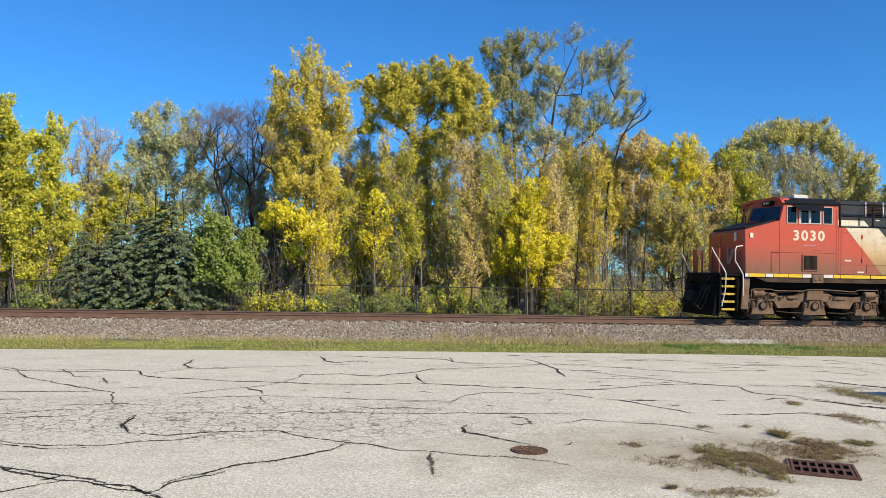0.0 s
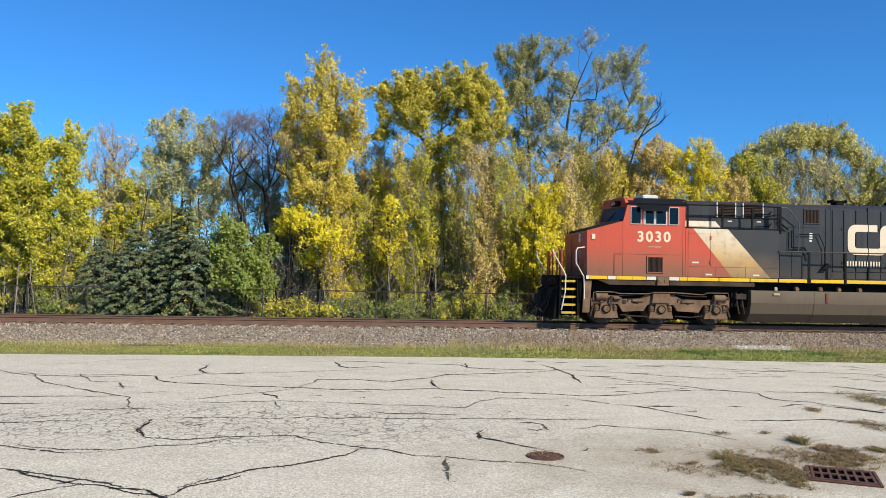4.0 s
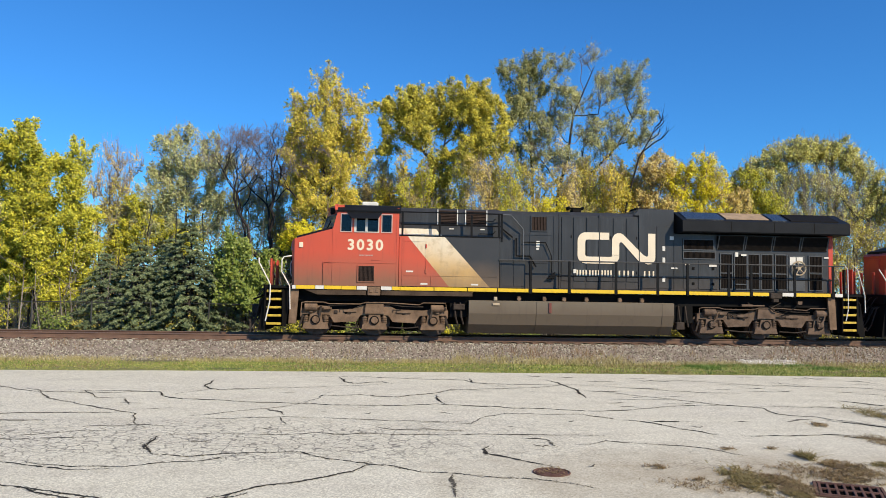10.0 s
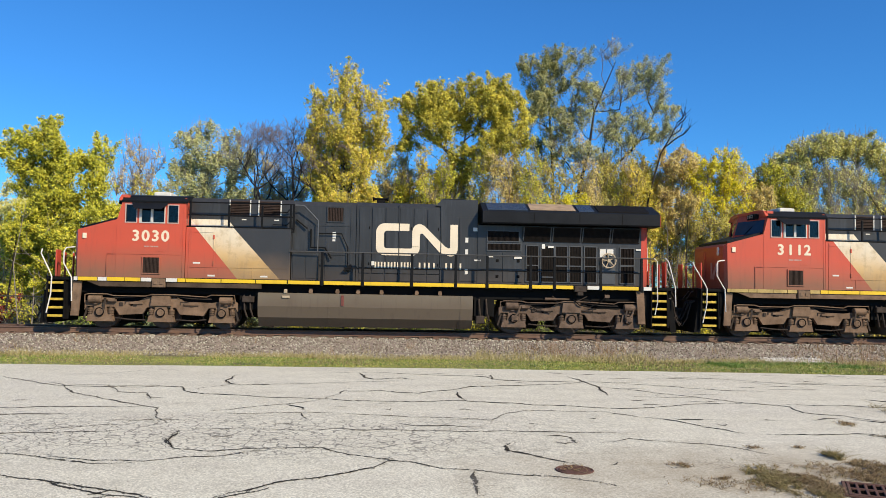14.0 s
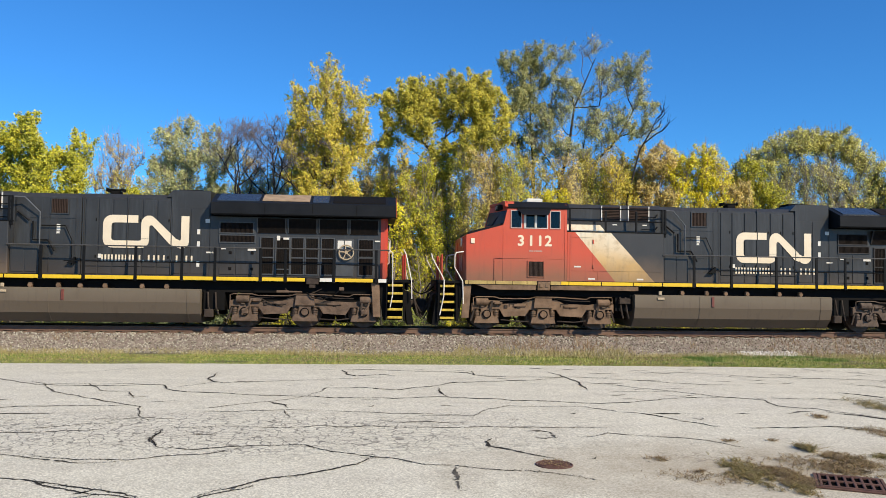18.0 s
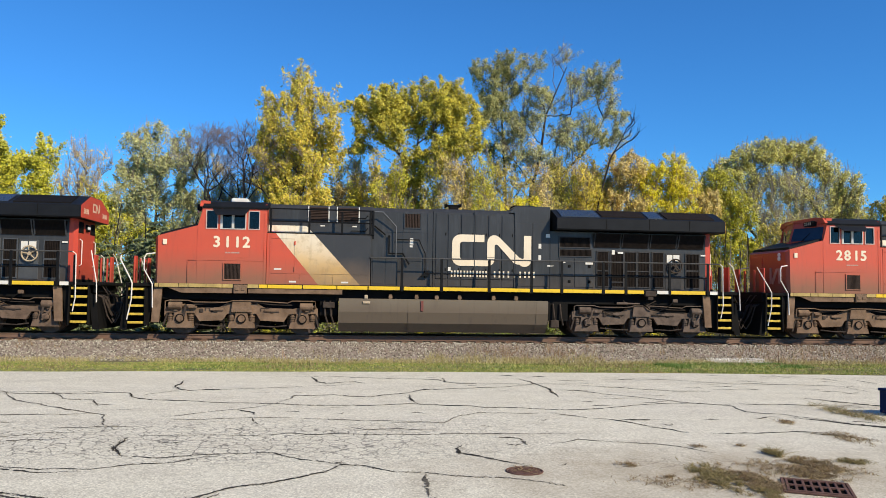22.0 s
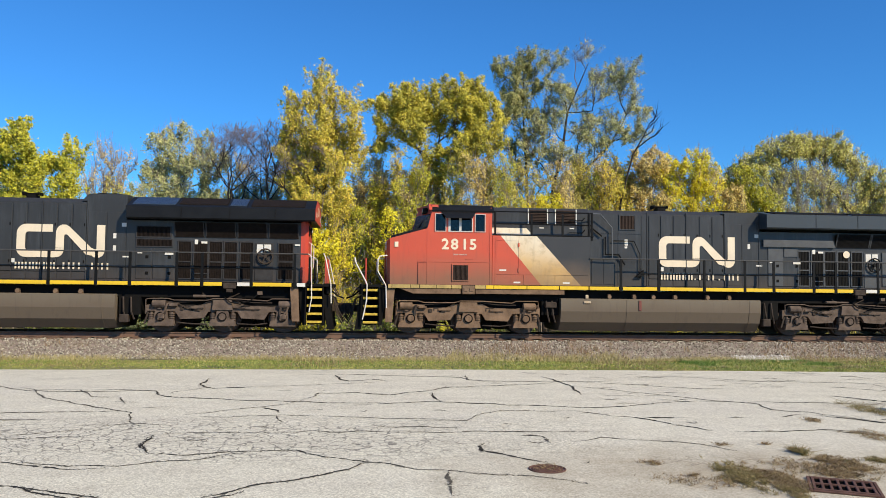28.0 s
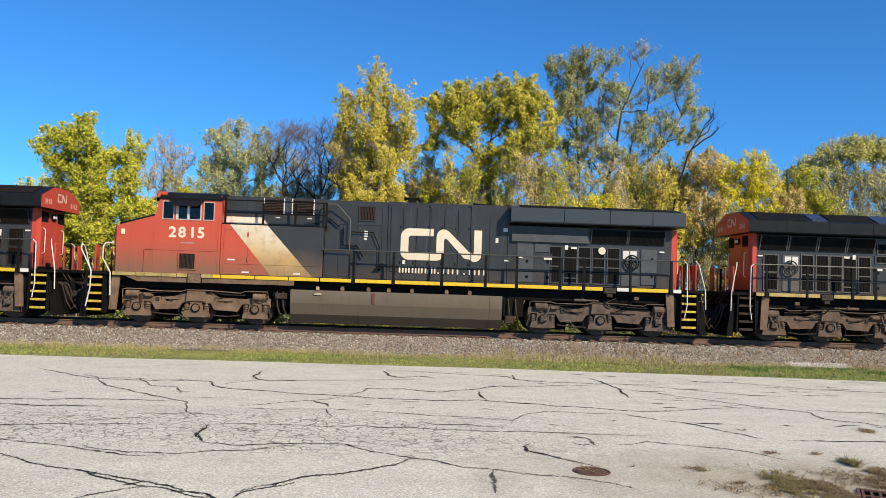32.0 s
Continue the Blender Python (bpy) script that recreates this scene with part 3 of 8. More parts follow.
def crack(points, width, mat, seed):
    """A dark line along a few corners, ragged between them: cracks, and painted shadow streaks."""
    r = random.Random(seed)
    pts = [Vector((*p, 0)) for p in points]
    if sum((q - p).length for p, q in zip(pts, pts[1:])) < 1.2 and width > 0.05 and seed < 300:
        width *= 0.6
    fine = []
    for a, b in zip(pts, pts[1:]):
        k = max(2, int((b - a).length / 0.05))
        fine += [a.lerp(b, i / k) for i in range(k)]
    fine.append(pts[-1])
    fine = [p + Vector((noise.noise((p.x * 2.1 + seed, p.y * 2.1, 0)) * 0.09 + r.uniform(-0.008, 0.008), noise.noise((p.x * 2.1, p.y * 2.1 + seed, 5)) * 0.12 + r.uniform(-0.012, 0.012), 0)) for p in fine]
    v, f, n = [], [], len(fine)
    lift = Vector((0, 0, 0.004))
    for i, p in enumerate(fine):
        d = (fine[min(i + 1, n - 1)] - fine[max(i - 1, 0)]).normalized()
        side = Vector((-d.y, d.x, 0))
        fat = 0.55 + 0.75 * noise.noise((p.x * 1.3, p.y * 1.3, seed * 3.7))
        w = width * 1.45 * max(0.55, fat) * (0.25 + 1.1 * r.random()) * (0.12 + 0.88 * min(1, 5 * min(i, n - 1 - i) / n))
        w *= 1 + (0.9 if p.y > 11 else 0.2) * d.x ** 2
        v += [p + side * w * 0.5 + lift, p - side * w * 0.5 + lift]
    f = [c for i in range(n - 1) if r.random() > 0.02 for c in ((2 * i, 2 * i + 2, 2 * i + 3), (2 * i, 2 * i + 3, 2 * i + 1))]
    # crumbs broken from the edges
    for p in fine:
        for k in range(3):
            c = p + Vector((r.gauss(0, width * 0.55), r.gauss(0, width * 0.7), 0)) + lift
            i, s = len(v), r.uniform(0.003, 0.014)
            v += [c + Vector((-s * r.uniform(0.5, 1.6), -s, 0)), c + Vector((s * r.uniform(0.5, 1.6), -s * 0.6, 0)), c + Vector((s * r.uniform(-0.6, 0.6), s, 0))]
            f.append((i, i + 1, i + 2))
    return part("crack", array_mesh("crack", v, f), mat, LOT_OB)


crack(((-2.33, 7.93), (-1.97, 7.74), (-1.74, 7.6), (-1.44, 7.25)), 0.045, SEAL_OR_SHADOW, 90)
crack(((-1.81, 7.58), (-1.69, 7.73), (-1.53, 8.04), (-1.23, 8.38)), 0.055, SEAL_OR_SHADOW, 91)
crack(((-6.95, 16.89), (-6.49, 16.54), (-5.53, 16.54), (-4.15, 16.37), (-3.9, 15.7), (-3.32, 15.31), (-2.25, 15), (-1.21, 14.78), (0.42, 14.48), (1.26, 14.76), (2.86, 14.24), (3.83, 13.95), (4.35, 13.94), (5.12, 14.35), (6.15, 14.71), (7.32, 14.55)), 0.035, SEAL_OR_SHADOW, 1)
crack(((-3.47, 18.56), (-3.47, 17.3), (-3.07, 16.73), (-2.2, 16.93)), 0.070, SEAL_OR_SHADOW, 2)
crack(((-2.2, 16.93), (-1.19, 17.32), (0.26, 17.75)), 0.020, SEAM, 3)
crack(((-6.66, 16.71), (-6.35, 16.19), (-5.81, 15.32), (-5, 14.67), (-4.32, 14), (-3.81, 13.51), (-3.57, 12.78), (-3.28, 12.13)), 0.030, SEAM, 4)
crack(((-4.48, 15.32), (-4.2, 14.59)), 0.060, SEAM, 5)
crack(((-3.83, 15.95), (-3.48, 16.55), (-3.15, 16.83)), 0.020, SEAM, 6)
crack(((-2.96, 11.58), (-2.89, 11.16), (-2.9, 10.78), (-2.68, 10.34), (-2.21, 10.22), (-1.67, 10.26), (-1.27, 10.42), (-0.85, 10.4), (-0.47, 9.98), (-0.02, 9.73), (0.54, 9.37), (0.92, 9.18), (1.35, 8.99), (1.96, 8.77), (2.23, 8.7), (2.44, 8.43)), 0.035, SEAL_OR_SHADOW, 7)
crack(((-2.92, 11.49), (-2.92, 10.93), (-2.74, 10.41)), 0.040, SEAL_OR_SHADOW, 8)
crack(((-4.08, 9.94), (-3.75, 9.75), (-3.45, 9.62), (-2.94, 9.56), (-2.42, 9.72), (-1.95, 9.94), (-1.53, 10.22)), 0.030, SEAL_OR_SHADOW, 9)
crack(((-1.71, 7.93), (-1.6, 8.17), (-1.26, 8.49), (-0.89, 8.76), (-0.48, 9.02), (-0.12, 9.34), (0, 9.7)), 0.045, SEAL_OR_SHADOW, 10)
crack(((-3.56, 8.68), (-3.13, 8.43), (-2.79, 8.24), (-2.43, 8.09), (-2.22, 7.92)), 0.045, SEAL_OR_SHADOW, 11)
crack(((-2.89, 8.08), (-2.77, 8.24)), 0.040, SEAL_OR_SHADOW, 12)
crack(((-0.09, 9.7), (0.05, 9.73)), 0.090, SEAL_OR_SHADOW, 13)
crack(((0.95, 9.12), (0.93, 8.61), (0.89, 8.12)), 0.048, SEAM, 14)
crack(((-1.21, 14.78), (-0.87, 15.95), (-0.21, 16.03), (0.56, 15.7), (1.15, 16.21), (1.74, 16.86), (2.43, 17.06), (3.47, 17.27), (4.38, 17.91)), 0.035, SEAL_OR_SHADOW, 15)
crack(((1.31, 16.03), (1.31, 15.29), (1.39, 14.75)), 0.060, SEAL_OR_SHADOW, 16)
crack(((1.69, 16.95), (1.79, 16.76)), 0.080, SEAL_OR_SHADOW, 17)
crack(((-0.72, 19.21), (-0.56, 18.39), (-0.36, 17.95), (0.27, 18.29), (0.54, 17.97)), 0.060, SEAL_OR_SHADOW, 18)
crack(((-1.59, 19.32), (-0.26, 19.35), (1.34, 18.9), (2.27, 18.8), (2.34, 18.22), (3.2, 17.9), (4.23, 17.8), (5.76, 18.04)), 0.030, SEAL_OR_SHADOW, 19)
crack(((2.39, 19.16), (2.37, 18.22)), 0.080, SEAL_OR_SHADOW, 20)
crack(((4.22, 18.96), (4.38, 17.91), (4.44, 16.88), (4.3, 15.69)), 0.070, SEAL_OR_SHADOW, 21)
crack(((3.84, 19.85), (4.22, 19.59)), 0.100, SEAL_OR_SHADOW, 22)
crack(((4.49, 17.07), (5.23, 16.4), (6.01, 15.52), (6.55, 14.86), (7.32, 14.33), (7.18, 13.63), (7.73, 13.3), (8.06, 12.8), (8.36, 12.33)), 0.035, SEAL_OR_SHADOW, 23)
crack(((4.72, 15.52), (6.01, 15.52)), 0.020, SEAM, 24)
crack(((4.89, 17.81), (6.04, 17.29), (7.06, 16.6), (7.91, 16.51)), 0.030, SEAM, 25)
crack(((4.17, 13.06), (4.53, 12.7), (4.82, 12.21), (5.2, 11.59)), 0.040, SEAL_OR_SHADOW, 26)
crack(((3.7, 13.5), (4.07, 13.06)), 0.030, SEAM, 27)
crack(((0.72, 12.63), (1.63, 12.66), (2.01, 13.4), (2.35, 13.71), (3.7, 13.5)), 0.020, SEAM, 28)
crack(((-0.72, 13.16), (-0.17, 12.98), (0.73, 12.79), (1.55, 12.77)), 0.020, SEAM, 29)
crack(((-2.66, 13.09), (-1.97, 13.13), (-1.35, 13.23), (-0.72, 13.16)), 0.022, SEAM, 30)
crack(((-2.88, 13.32), (-2.33, 13.72), (-1.75, 14.23), (-1.21, 14.78)), 0.025, SEAM, 31)
crack(((-1.74, 14.16), (-1.51, 13.84), (-1.4, 13.47)), 0.050, SEAL_OR_SHADOW, 32)
crack(((-1.43, 13.12), (-1.25, 12.62)), 0.030, SEAM, 33)
crack(((0.14, 12.28), (0.35, 12.07), (0.87, 12.11), (1.37, 12)), 0.022, SEAM, 34)
crack(((-2.83, 11.66), (-2.22, 11.68), (-1.43, 11.66), (-0.8, 11.73), (0.01, 11.71), (1, 11.63), (1.83, 11.65), (3.53, 11.6)), 0.022, SEAM, 35)
crack(((-4.23, 12.2), (-3.59, 12.43), (-3.04, 12.51)), 0.022, SEAM, 36)
crack(((-4.78, 11.64), (-4.39, 11.8), (-3.76, 11.96)), 0.020, SEAM, 37)
crack(((1.63, 10.84), (1.5, 10.57), (1.54, 10.24), (1.85, 9.94), (2.21, 9.6)), 0.050, SEAL_OR_SHADOW, 38)
crack(((2.21, 11.41), (2.49, 11.18), (2.53, 10.8)), 0.035, SEAM, 39)
crack(((2.86, 10.87), (3.38, 11.11), (3.82, 10.92)), 0.025, SEAM, 40)
crack(((3.82, 10.92), (4.27, 10.82), (4.67, 10.41), (4.92, 10.1)), 0.025, SEAM, 41)
crack(((5.53, 11.54), (6.24, 11.51), (7.01, 11.59), (7.59, 11.47)), 0.030, SEAL_OR_SHADOW, 42)
crack(((6.99, 11.54), (7.44, 11.24), (7.79, 10.87)), 0.035, SEAL_OR_SHADOW, 43)
crack(((7.36, 14.63), (8.46, 14.54), (9.42, 14.23), (9.99, 13.94)), 0.030, SEAL_OR_SHADOW, 44)
crack(((6.13, 18.75), (7.07, 19.02), (7.99, 18.79), (9.04, 17.98), (10.62, 17.77), (11.55, 17.45), (11.53, 16.23)), 0.025, SEAM, 45)
crack(((11.19, 20.05), (11.35, 19.24)), 0.090, SEAL_OR_SHADOW, 46)
crack(((12.13, 19.26), (12.31, 18.38)), 0.080, SEAM, 47)
crack(((12.81, 18.88), (12.85, 17.92)), 0.080, SEAM, 48)
crack(((9.38, 18.1), (9.97, 17.88)), 0.060, SEAM, 49)
crack(((-6.24, 18.62), (-5.72, 19.34), (-4.97, 19.36)), 0.020, SEAM, 50)
crack(((-5.59, 16.54), (-5.1, 15.55), (-4.45, 15.39)), 0.030, SEAM, 51)
crack(((-5.64, 10.37), (-3.97, 9.70), (-3.67, 9.58), (-3.40, 9.46), (-2.89, 9.48)), 0.030, SEAL_OR_SHADOW, 201)
crack(((-5.00, 9.45), (-3.46, 8.51), (-2.98, 8.21), (-2.70, 8.08), (-2.47, 8.03), (-2.15, 7.78), (-1.79, 7.60), (-1.56, 7.41)), 0.030, SEAL_OR_SHADOW, 202)
crack(((-4.18, 6.20), (-3.09, 7.64), (-2.93, 7.86), (-2.70, 8.08)), 0.024, SEAL_OR_SHADOW, 203)
crack(((-8.26, 17.77), (-6.90, 16.60), (-6.51, 16.27), (-5.35, 16.26), (-4.21, 16.34)), 0.040, SEAM, 204)
crack(((-7.38, 13.31), (-5.60, 13.54), (-4.93, 13.63), (-4.13, 13.72)), 0.040, SEAM, 205)
crack(((-7.11, 12.81), (-5.31, 12.87), (-4.92, 12.88)), 0.050, SEAM, 206)
crack(((-6.41, 10.93), (-4.66, 11.32), (-4.25, 11.41), (-3.74, 11.50)), 0.035, SEAM, 207)
# two dark streaks paint the shadows of posts that stand out of view
crack(((9.39, 15.41), (9.72, 14.95), (10.16, 14.43), (11.59, 12.76)), 0.120, SEAL_OR_SHADOW, 211)
crack(((7.70, 12.96), (8.08, 12.56), (8.51, 12.09), (9.99, 10.46)), 0.130, SEAL_OR_SHADOW, 212)

# short ragged marks where the surface breaks up
pick = random.Random(77)
for k in range(46):
    x, y, L = pick.uniform(4.5, 12.5), pick.uniform(12.2, 19.8), pick.uniform(0.15, 0.7)
    crack(((x, y), (x + L * 0.5, y + pick.uniform(-0.1, 0.1)), (x + L, y + pick.uniform(-0.18, 0.1))), pick.uniform(0.018, 0.045), SEAM, 300 + k)
for k in range(26):
    x, y, L = pick.uniform(-8, 5), pick.uniform(9.0, 19.8), pick.uniform(0.1, 0.4)
    crack(((x, y), (x + L * 0.5, y + pick.uniform(-0.06, 0.06)), (x + L, y + pick.uniform(-0.1, 0.1))), pick.uniform(0.015, 0.035), SEAM, 400 + k)

# manhole and drain grate
hole = tagged(new("manhole_cover"), "small rusty round iron cover set in the asphalt", "manhole cover")
mm = Mesh().disc((0, 0, 0), 0.19, 0.0, 0.006, 2, 28, 0.004)
for k in range(-3, 4):
    w = math.sqrt(max(0, 0.17 ** 2 - (k * 0.055) ** 2))
    mm.box(-w, w, k * 0.055 - 0.012, k * 0.055 + 0.012, 0.006, 0.010)
part("cover", mm, IRON, hole)
rim = Mesh()
rim.tube([(0.21 * math.cos(a * math.pi / 16), 0.21 * math.sin(a * math.pi / 16), 0.0) for a in range(33)], 0.012, 6)
part("rim", rim, IRON, hole)
hole.location = (2.12, 9.2, 0.003)
grate = tagged(new("drain_grate"), "rusty cast iron storm drain grate with square slots", "drain grate")
gw, gd, nx, ny = 0.58, 0.56, 7, 2
# near-black sheet under the bars paints the shade of the open slots
part("sump", Mesh().box(-gw / 2, gw / 2, -gd / 2, gd / 2, 0.002, 0.006), SLOT_SHADE, grate)
for i in range(nx + 1):
    x = -gw / 2 + gw * i / nx
    part("bar", Mesh().box(x - 0.015, x + 0.015, -gd / 2, gd / 2, 0.006, 0.024, 0.004), IRON, grate)
for j in range(ny + 1):
    y = -gd / 2 + gd * j / ny
    part("cross_bar", Mesh().box(-gw / 2 - 0.02, gw / 2 + 0.02, y - 0.02, y + 0.02, 0.006, 0.028, 0.004), IRON, grate)
fr = Mesh()
for q in ((-gw / 2 - 0.06, -gw / 2 - 0.025, -gd / 2 - 0.06, gd / 2 + 0.06), (gw / 2 + 0.025, gw / 2 + 0.06, -gd / 2 - 0.06, gd / 2 + 0.06), (-gw / 2 - 0.025, gw / 2 + 0.025, -gd / 2 - 0.06, -gd / 2 - 0.032), (-gw / 2 - 0.025, gw / 2 + 0.025, gd / 2 + 0.032, gd / 2 + 0.06)):
    fr.box(*q, 0.002, 0.022, 0.004)
part("frame", fr, IRON, grate)
grate.matrix_basis = pose(5.115, 8.19, 0.002, 0, 0, -27)


# ---- grass, weeds, fence, trees ----


def in_ball(n, hollow=0.0):
    d = rng.normal(0, 1, (n, 3))
    d /= np.linalg.norm(d, axis=1)[:, None]
    r = (hollow ** 3 + (1 - hollow ** 3) * rng.random(n)) ** (1 / 3)
    return d * r[:, None]


def blades(name, label, xy, z, length, width, mat, lean=0.5, cat="grass"):
    """Thin bent blades standing at the places xy."""
    n = len(xy)
    a = rng.uniform(0, 6.28, n)
    h = rng.uniform(*length, n)
    w = rng.uniform(*width, n)
    t = rng.uniform(0.1, lean, n) * h
    b = rng.uniform(0, 6.28, n)
    p = np.column_stack([xy, z])
    s = np.column_stack([np.cos(a), np.sin(a), np.zeros(n)]) * w[:, None] * 0.5
    d = np.column_stack([np.cos(b) * t, np.sin(b) * t, h])
    v = np.stack([p - s, p + s, p + d], 1).reshape(-1, 3)
    f = 3 * np.arange(n)[:, None] + [0, 1, 2]
    return tagged(part(name, array_mesh(name, v, f), mat), label, cat, kind="stuff")


def strip(count, x0, x1, y0, y1):
    return np.column_stack([rng.uniform(x0, x1, count), rng.uniform(y0, y1, count)])


def verge(count, y0, y1, length, width, mat, label, name="grass", cut=0.0, scale=0.4, x0=-26, x1=38):
    xy = strip(count, x0, x1, y0, y1)
    keep = np.array([noise.noise((x * scale, y * 1.3, 2.0)) > cut and y > lot_edge(x) - 0.05 for x, y in xy])
    xy = xy[keep]
    return blades(name, label, xy, np.array([profile(y) for y in xy[:, 1]]), length, width, mat, 1.3)


verge(140000, 20.35, 24.4, (0.012, 0.042), (0.014, 0.040), GRASS, "short green and yellow verge grass", cut=-0.5)
verge(20000, 20.5, 24.2, (0.03, 0.08), (0.014, 0.036), GREEN_BLADES, "greener tufts in the verge grass", cut=0.0, scale=0.22)
verge(42000, 20.35, 24.4, (0.02, 0.11), (0.012, 0.03), WEEDS, "dry brown patches in the verge grass", "weeds", cut=0.2, scale=0.33)
verge(36000, 23.6, 25.7, (0.04, 0.16), (0.012, 0.03), TAN, "dry tan weeds at the foot of the ballast", "weeds", cut=-0.05)
verge(9000, 22.0, 24.6, (0.03, 0.11), (0.014, 0.03), GREEN_BLADES, "lush green weeds beside the ballast", "weeds", cut=0.0, scale=0.3, x0=9.5, x1=14)


def clumps(name, label, places, per, length, mat, spread=0.22):
    """Tall weeds in loose clumps."""
    xy = np.concatenate([rng.normal(c, spread * s, (int(per * s), 2)) for *c, s in places])
    return blades(name, label, xy, np.array([bed_height(y) if y > 25.75 else profile(y) for y in xy[:, 1]]) - 0.01, length, (0.010, 0.024), mat, 0.8)


spots = [(rng.uniform(-22, 34), rng.uniform(24.7, 25.7), rng.uniform(0.4, 1.3)) for k in range(120)]
clumps("weeds", "tall tan weed clumps along the ballast", spots, 26, (0.08, 0.26), TAN)
spots = [(rng.uniform(2.8, 8.2), rng.uniform(24.9, 25.9), rng.uniform(0.6, 1.4)) for k in range(42)]
clumps("weeds", "straw-coloured tall grass against the ballast", spots, 44, (0.08, 0.28), TAN)
spots = [(rng.uniform(4.5, 8.4), rng.uniform(25.4, 26.6), rng.uniform(0.4, 1.0)) for k in range(26)]
spots += [(rng.uniform(13.5, 34), rng.uniform(24.8, 26.9), rng.uniform(0.5, 1.3)) for k in range(110)]
spots += [(rng.uniform(-22, 34), rng.uniform(25.6, 27.0), rng.uniform(0.2, 0.6)) for k in range(40)]
clumps("weeds", "reddish-brown dry weeds on the ballast", spots, 22, (0.1, 0.40), STALKS)


def patch(count, cx, cy, rx, ry, mat, label, turn=0.0, length=(0.006, 0.032)):
    """Weeds and litter matted on the asphalt, thicker in the middle."""
    q = in_ball(count, 0.0)[:, :2] * (rx, ry)
    q *= rng.uniform(0.6, 1.6, (count, 1))
    a = math.radians(turn)
    xy = np.column_stack([cx + q[:, 0] * math.cos(a) - q[:, 1] * math.sin(a), cy + q[:, 0] * math.sin(a) + q[:, 1] * math.cos(a)])
    far = np.hypot(q[:, 0] / rx, q[:, 1] / ry)
    keep = np.array([noise.noise((x * 9, y * 9, 9)) > -0.28 + 0.2 * d and d < 0.8 + 0.9 * noise.noise((x * 2.6, y * 2.6, 4)) + 0.7 * noise.noise((x * 8, y * 8, 2)) + e for (x, y), d, e in zip(xy, far, rng.normal(0, 0.12, count))])
    xy = xy[keep]
    z = 0.003 + 0.02 * rng.random(len(xy))
    blades("weeds", label, xy, z, length, (0.005, 0.016), mat, 4.0)
    if count > 1500:
        # low tufts that still stand
        tufts = np.array([noise.noise((x * 5, y * 5, 21)) > 0.12 for x, y in xy])
        xy = xy[tufts][::4]
        blades("weeds", "yellow-green tufts among the matted weeds", xy, np.full(len(xy), 0.004), (0.01, 0.045), (0.004, 0.010), TAN, 1.6)


patch(11000, 4.28, 8.73, 0.34, 0.75, MAT_GREEN, "dry brown and green weeds matted on the asphalt", -1)
patch(11000, 4.56, 8.49, 0.35, 0.75, MAT_BROWN, "dry brown and green weeds matted on the asphalt", -1)
patch(1800, 4.46, 8.03, 0.17, 0.31, MAT_GREEN, "dry brown and green weeds matted on the asphalt", -1)
patch(7000, 5.77, 9.36, 0.32, 0.44, MAT_BROWN, "dry brown and green weeds matted on the asphalt", -0)
patch(5200, 5.52, 8.86, 0.39, 0.43, MAT_BROWN, "dry brown and green weeds matted on the asphalt", -1)
patch(1800, 6.39, 9.43, 0.25, 0.25, MAT_GREEN, "dry brown and green weeds matted on the asphalt", -0)
patch(1400, 5.63, 10.08, 0.18, 0.19, MAT_BROWN, "dry brown and green weeds matted on the asphalt", -0)
patch(2400, 7.40, 11.01, 0.37, 0.66, MAT_BROWN, "dry brown and green weeds matted on the asphalt", 0)
patch(900, 7.28, 12.44, 0.17, 0.26, MAT_BROWN, "dry brown and green weeds matted on the asphalt", 1)
patch(1800, 8.95, 13.19, 0.32, 1.26, MAT_GREEN, "dry brown and green weeds matted on the asphalt", 2, (0.02, 0.12))
patch(520, 3.46, 9.42, 0.15, 0.15, MAT_BROWN, "dry brown and green weeds matted on the asphalt", -0)
patch(1800, 3.66, 7.32, 0.53, 0.23, MAT_BROWN, "dry brown and green weeds matted on the asphalt", -2)
patch(240, 4.84, 10.51, 0.12, 0.13, MAT_BROWN, "dry brown and green weeds matted on the asphalt", 0)
patch(240, 3.70, 8.78, 0.08, 0.07, MAT_BROWN, "dry brown and green weeds matted on the asphalt", -1)
patch(260, 2.13, 9.24, 0.24, 0.26, MAT_BROWN, "dry brown and green weeds matted on the asphalt", -1)
patch(200, 5.46, 10.53, 0.12, 0.11, MAT_BROWN, "dry brown and green weeds matted on the asphalt", 0)
patch(800, 3.15, 7.52, 0.10, 0.06, MAT_BROWN, "dry brown and green weeds matted on the asphalt", -2)
patch(5200, 5.5, 9.05, 0.95, 0.6, MAT_BROWN, "thin leaf litter strewn over the asphalt", -20)
patch(1500, 3.7, 8.5, 0.7, 0.45, MAT_BROWN, "thin leaf litter strewn over the asphalt", -10)
patch(520, 5.61, 9.94, 0.08, 0.26, MAT_GREEN, "dry brown and green weeds matted on the asphalt", -0, (0.03, 0.1))


# fence behind the track
FENCE_Y = 36.0
fence = tagged(new("chain_link_fence"), "low dark chain-link fence along the railway", "fence")
for k in range(28):
    x = -27.1 + 2.5 * k
    part("post", Mesh().disc((x, FENCE_Y, 0), 0.035, 0.03, 1.40, 2, 8).disc((x, FENCE_Y, 0), 0.045, 1.40, 1.44, 2, 8), GALV, fence)
part("top_rail", Mesh().tube([(-28, FENCE_Y, 1.37), (42, FENCE_Y, 1.37)], 0.024), GALV, fence)
xw = np.arange(-28, 42, 0.13)
v, f = [], []
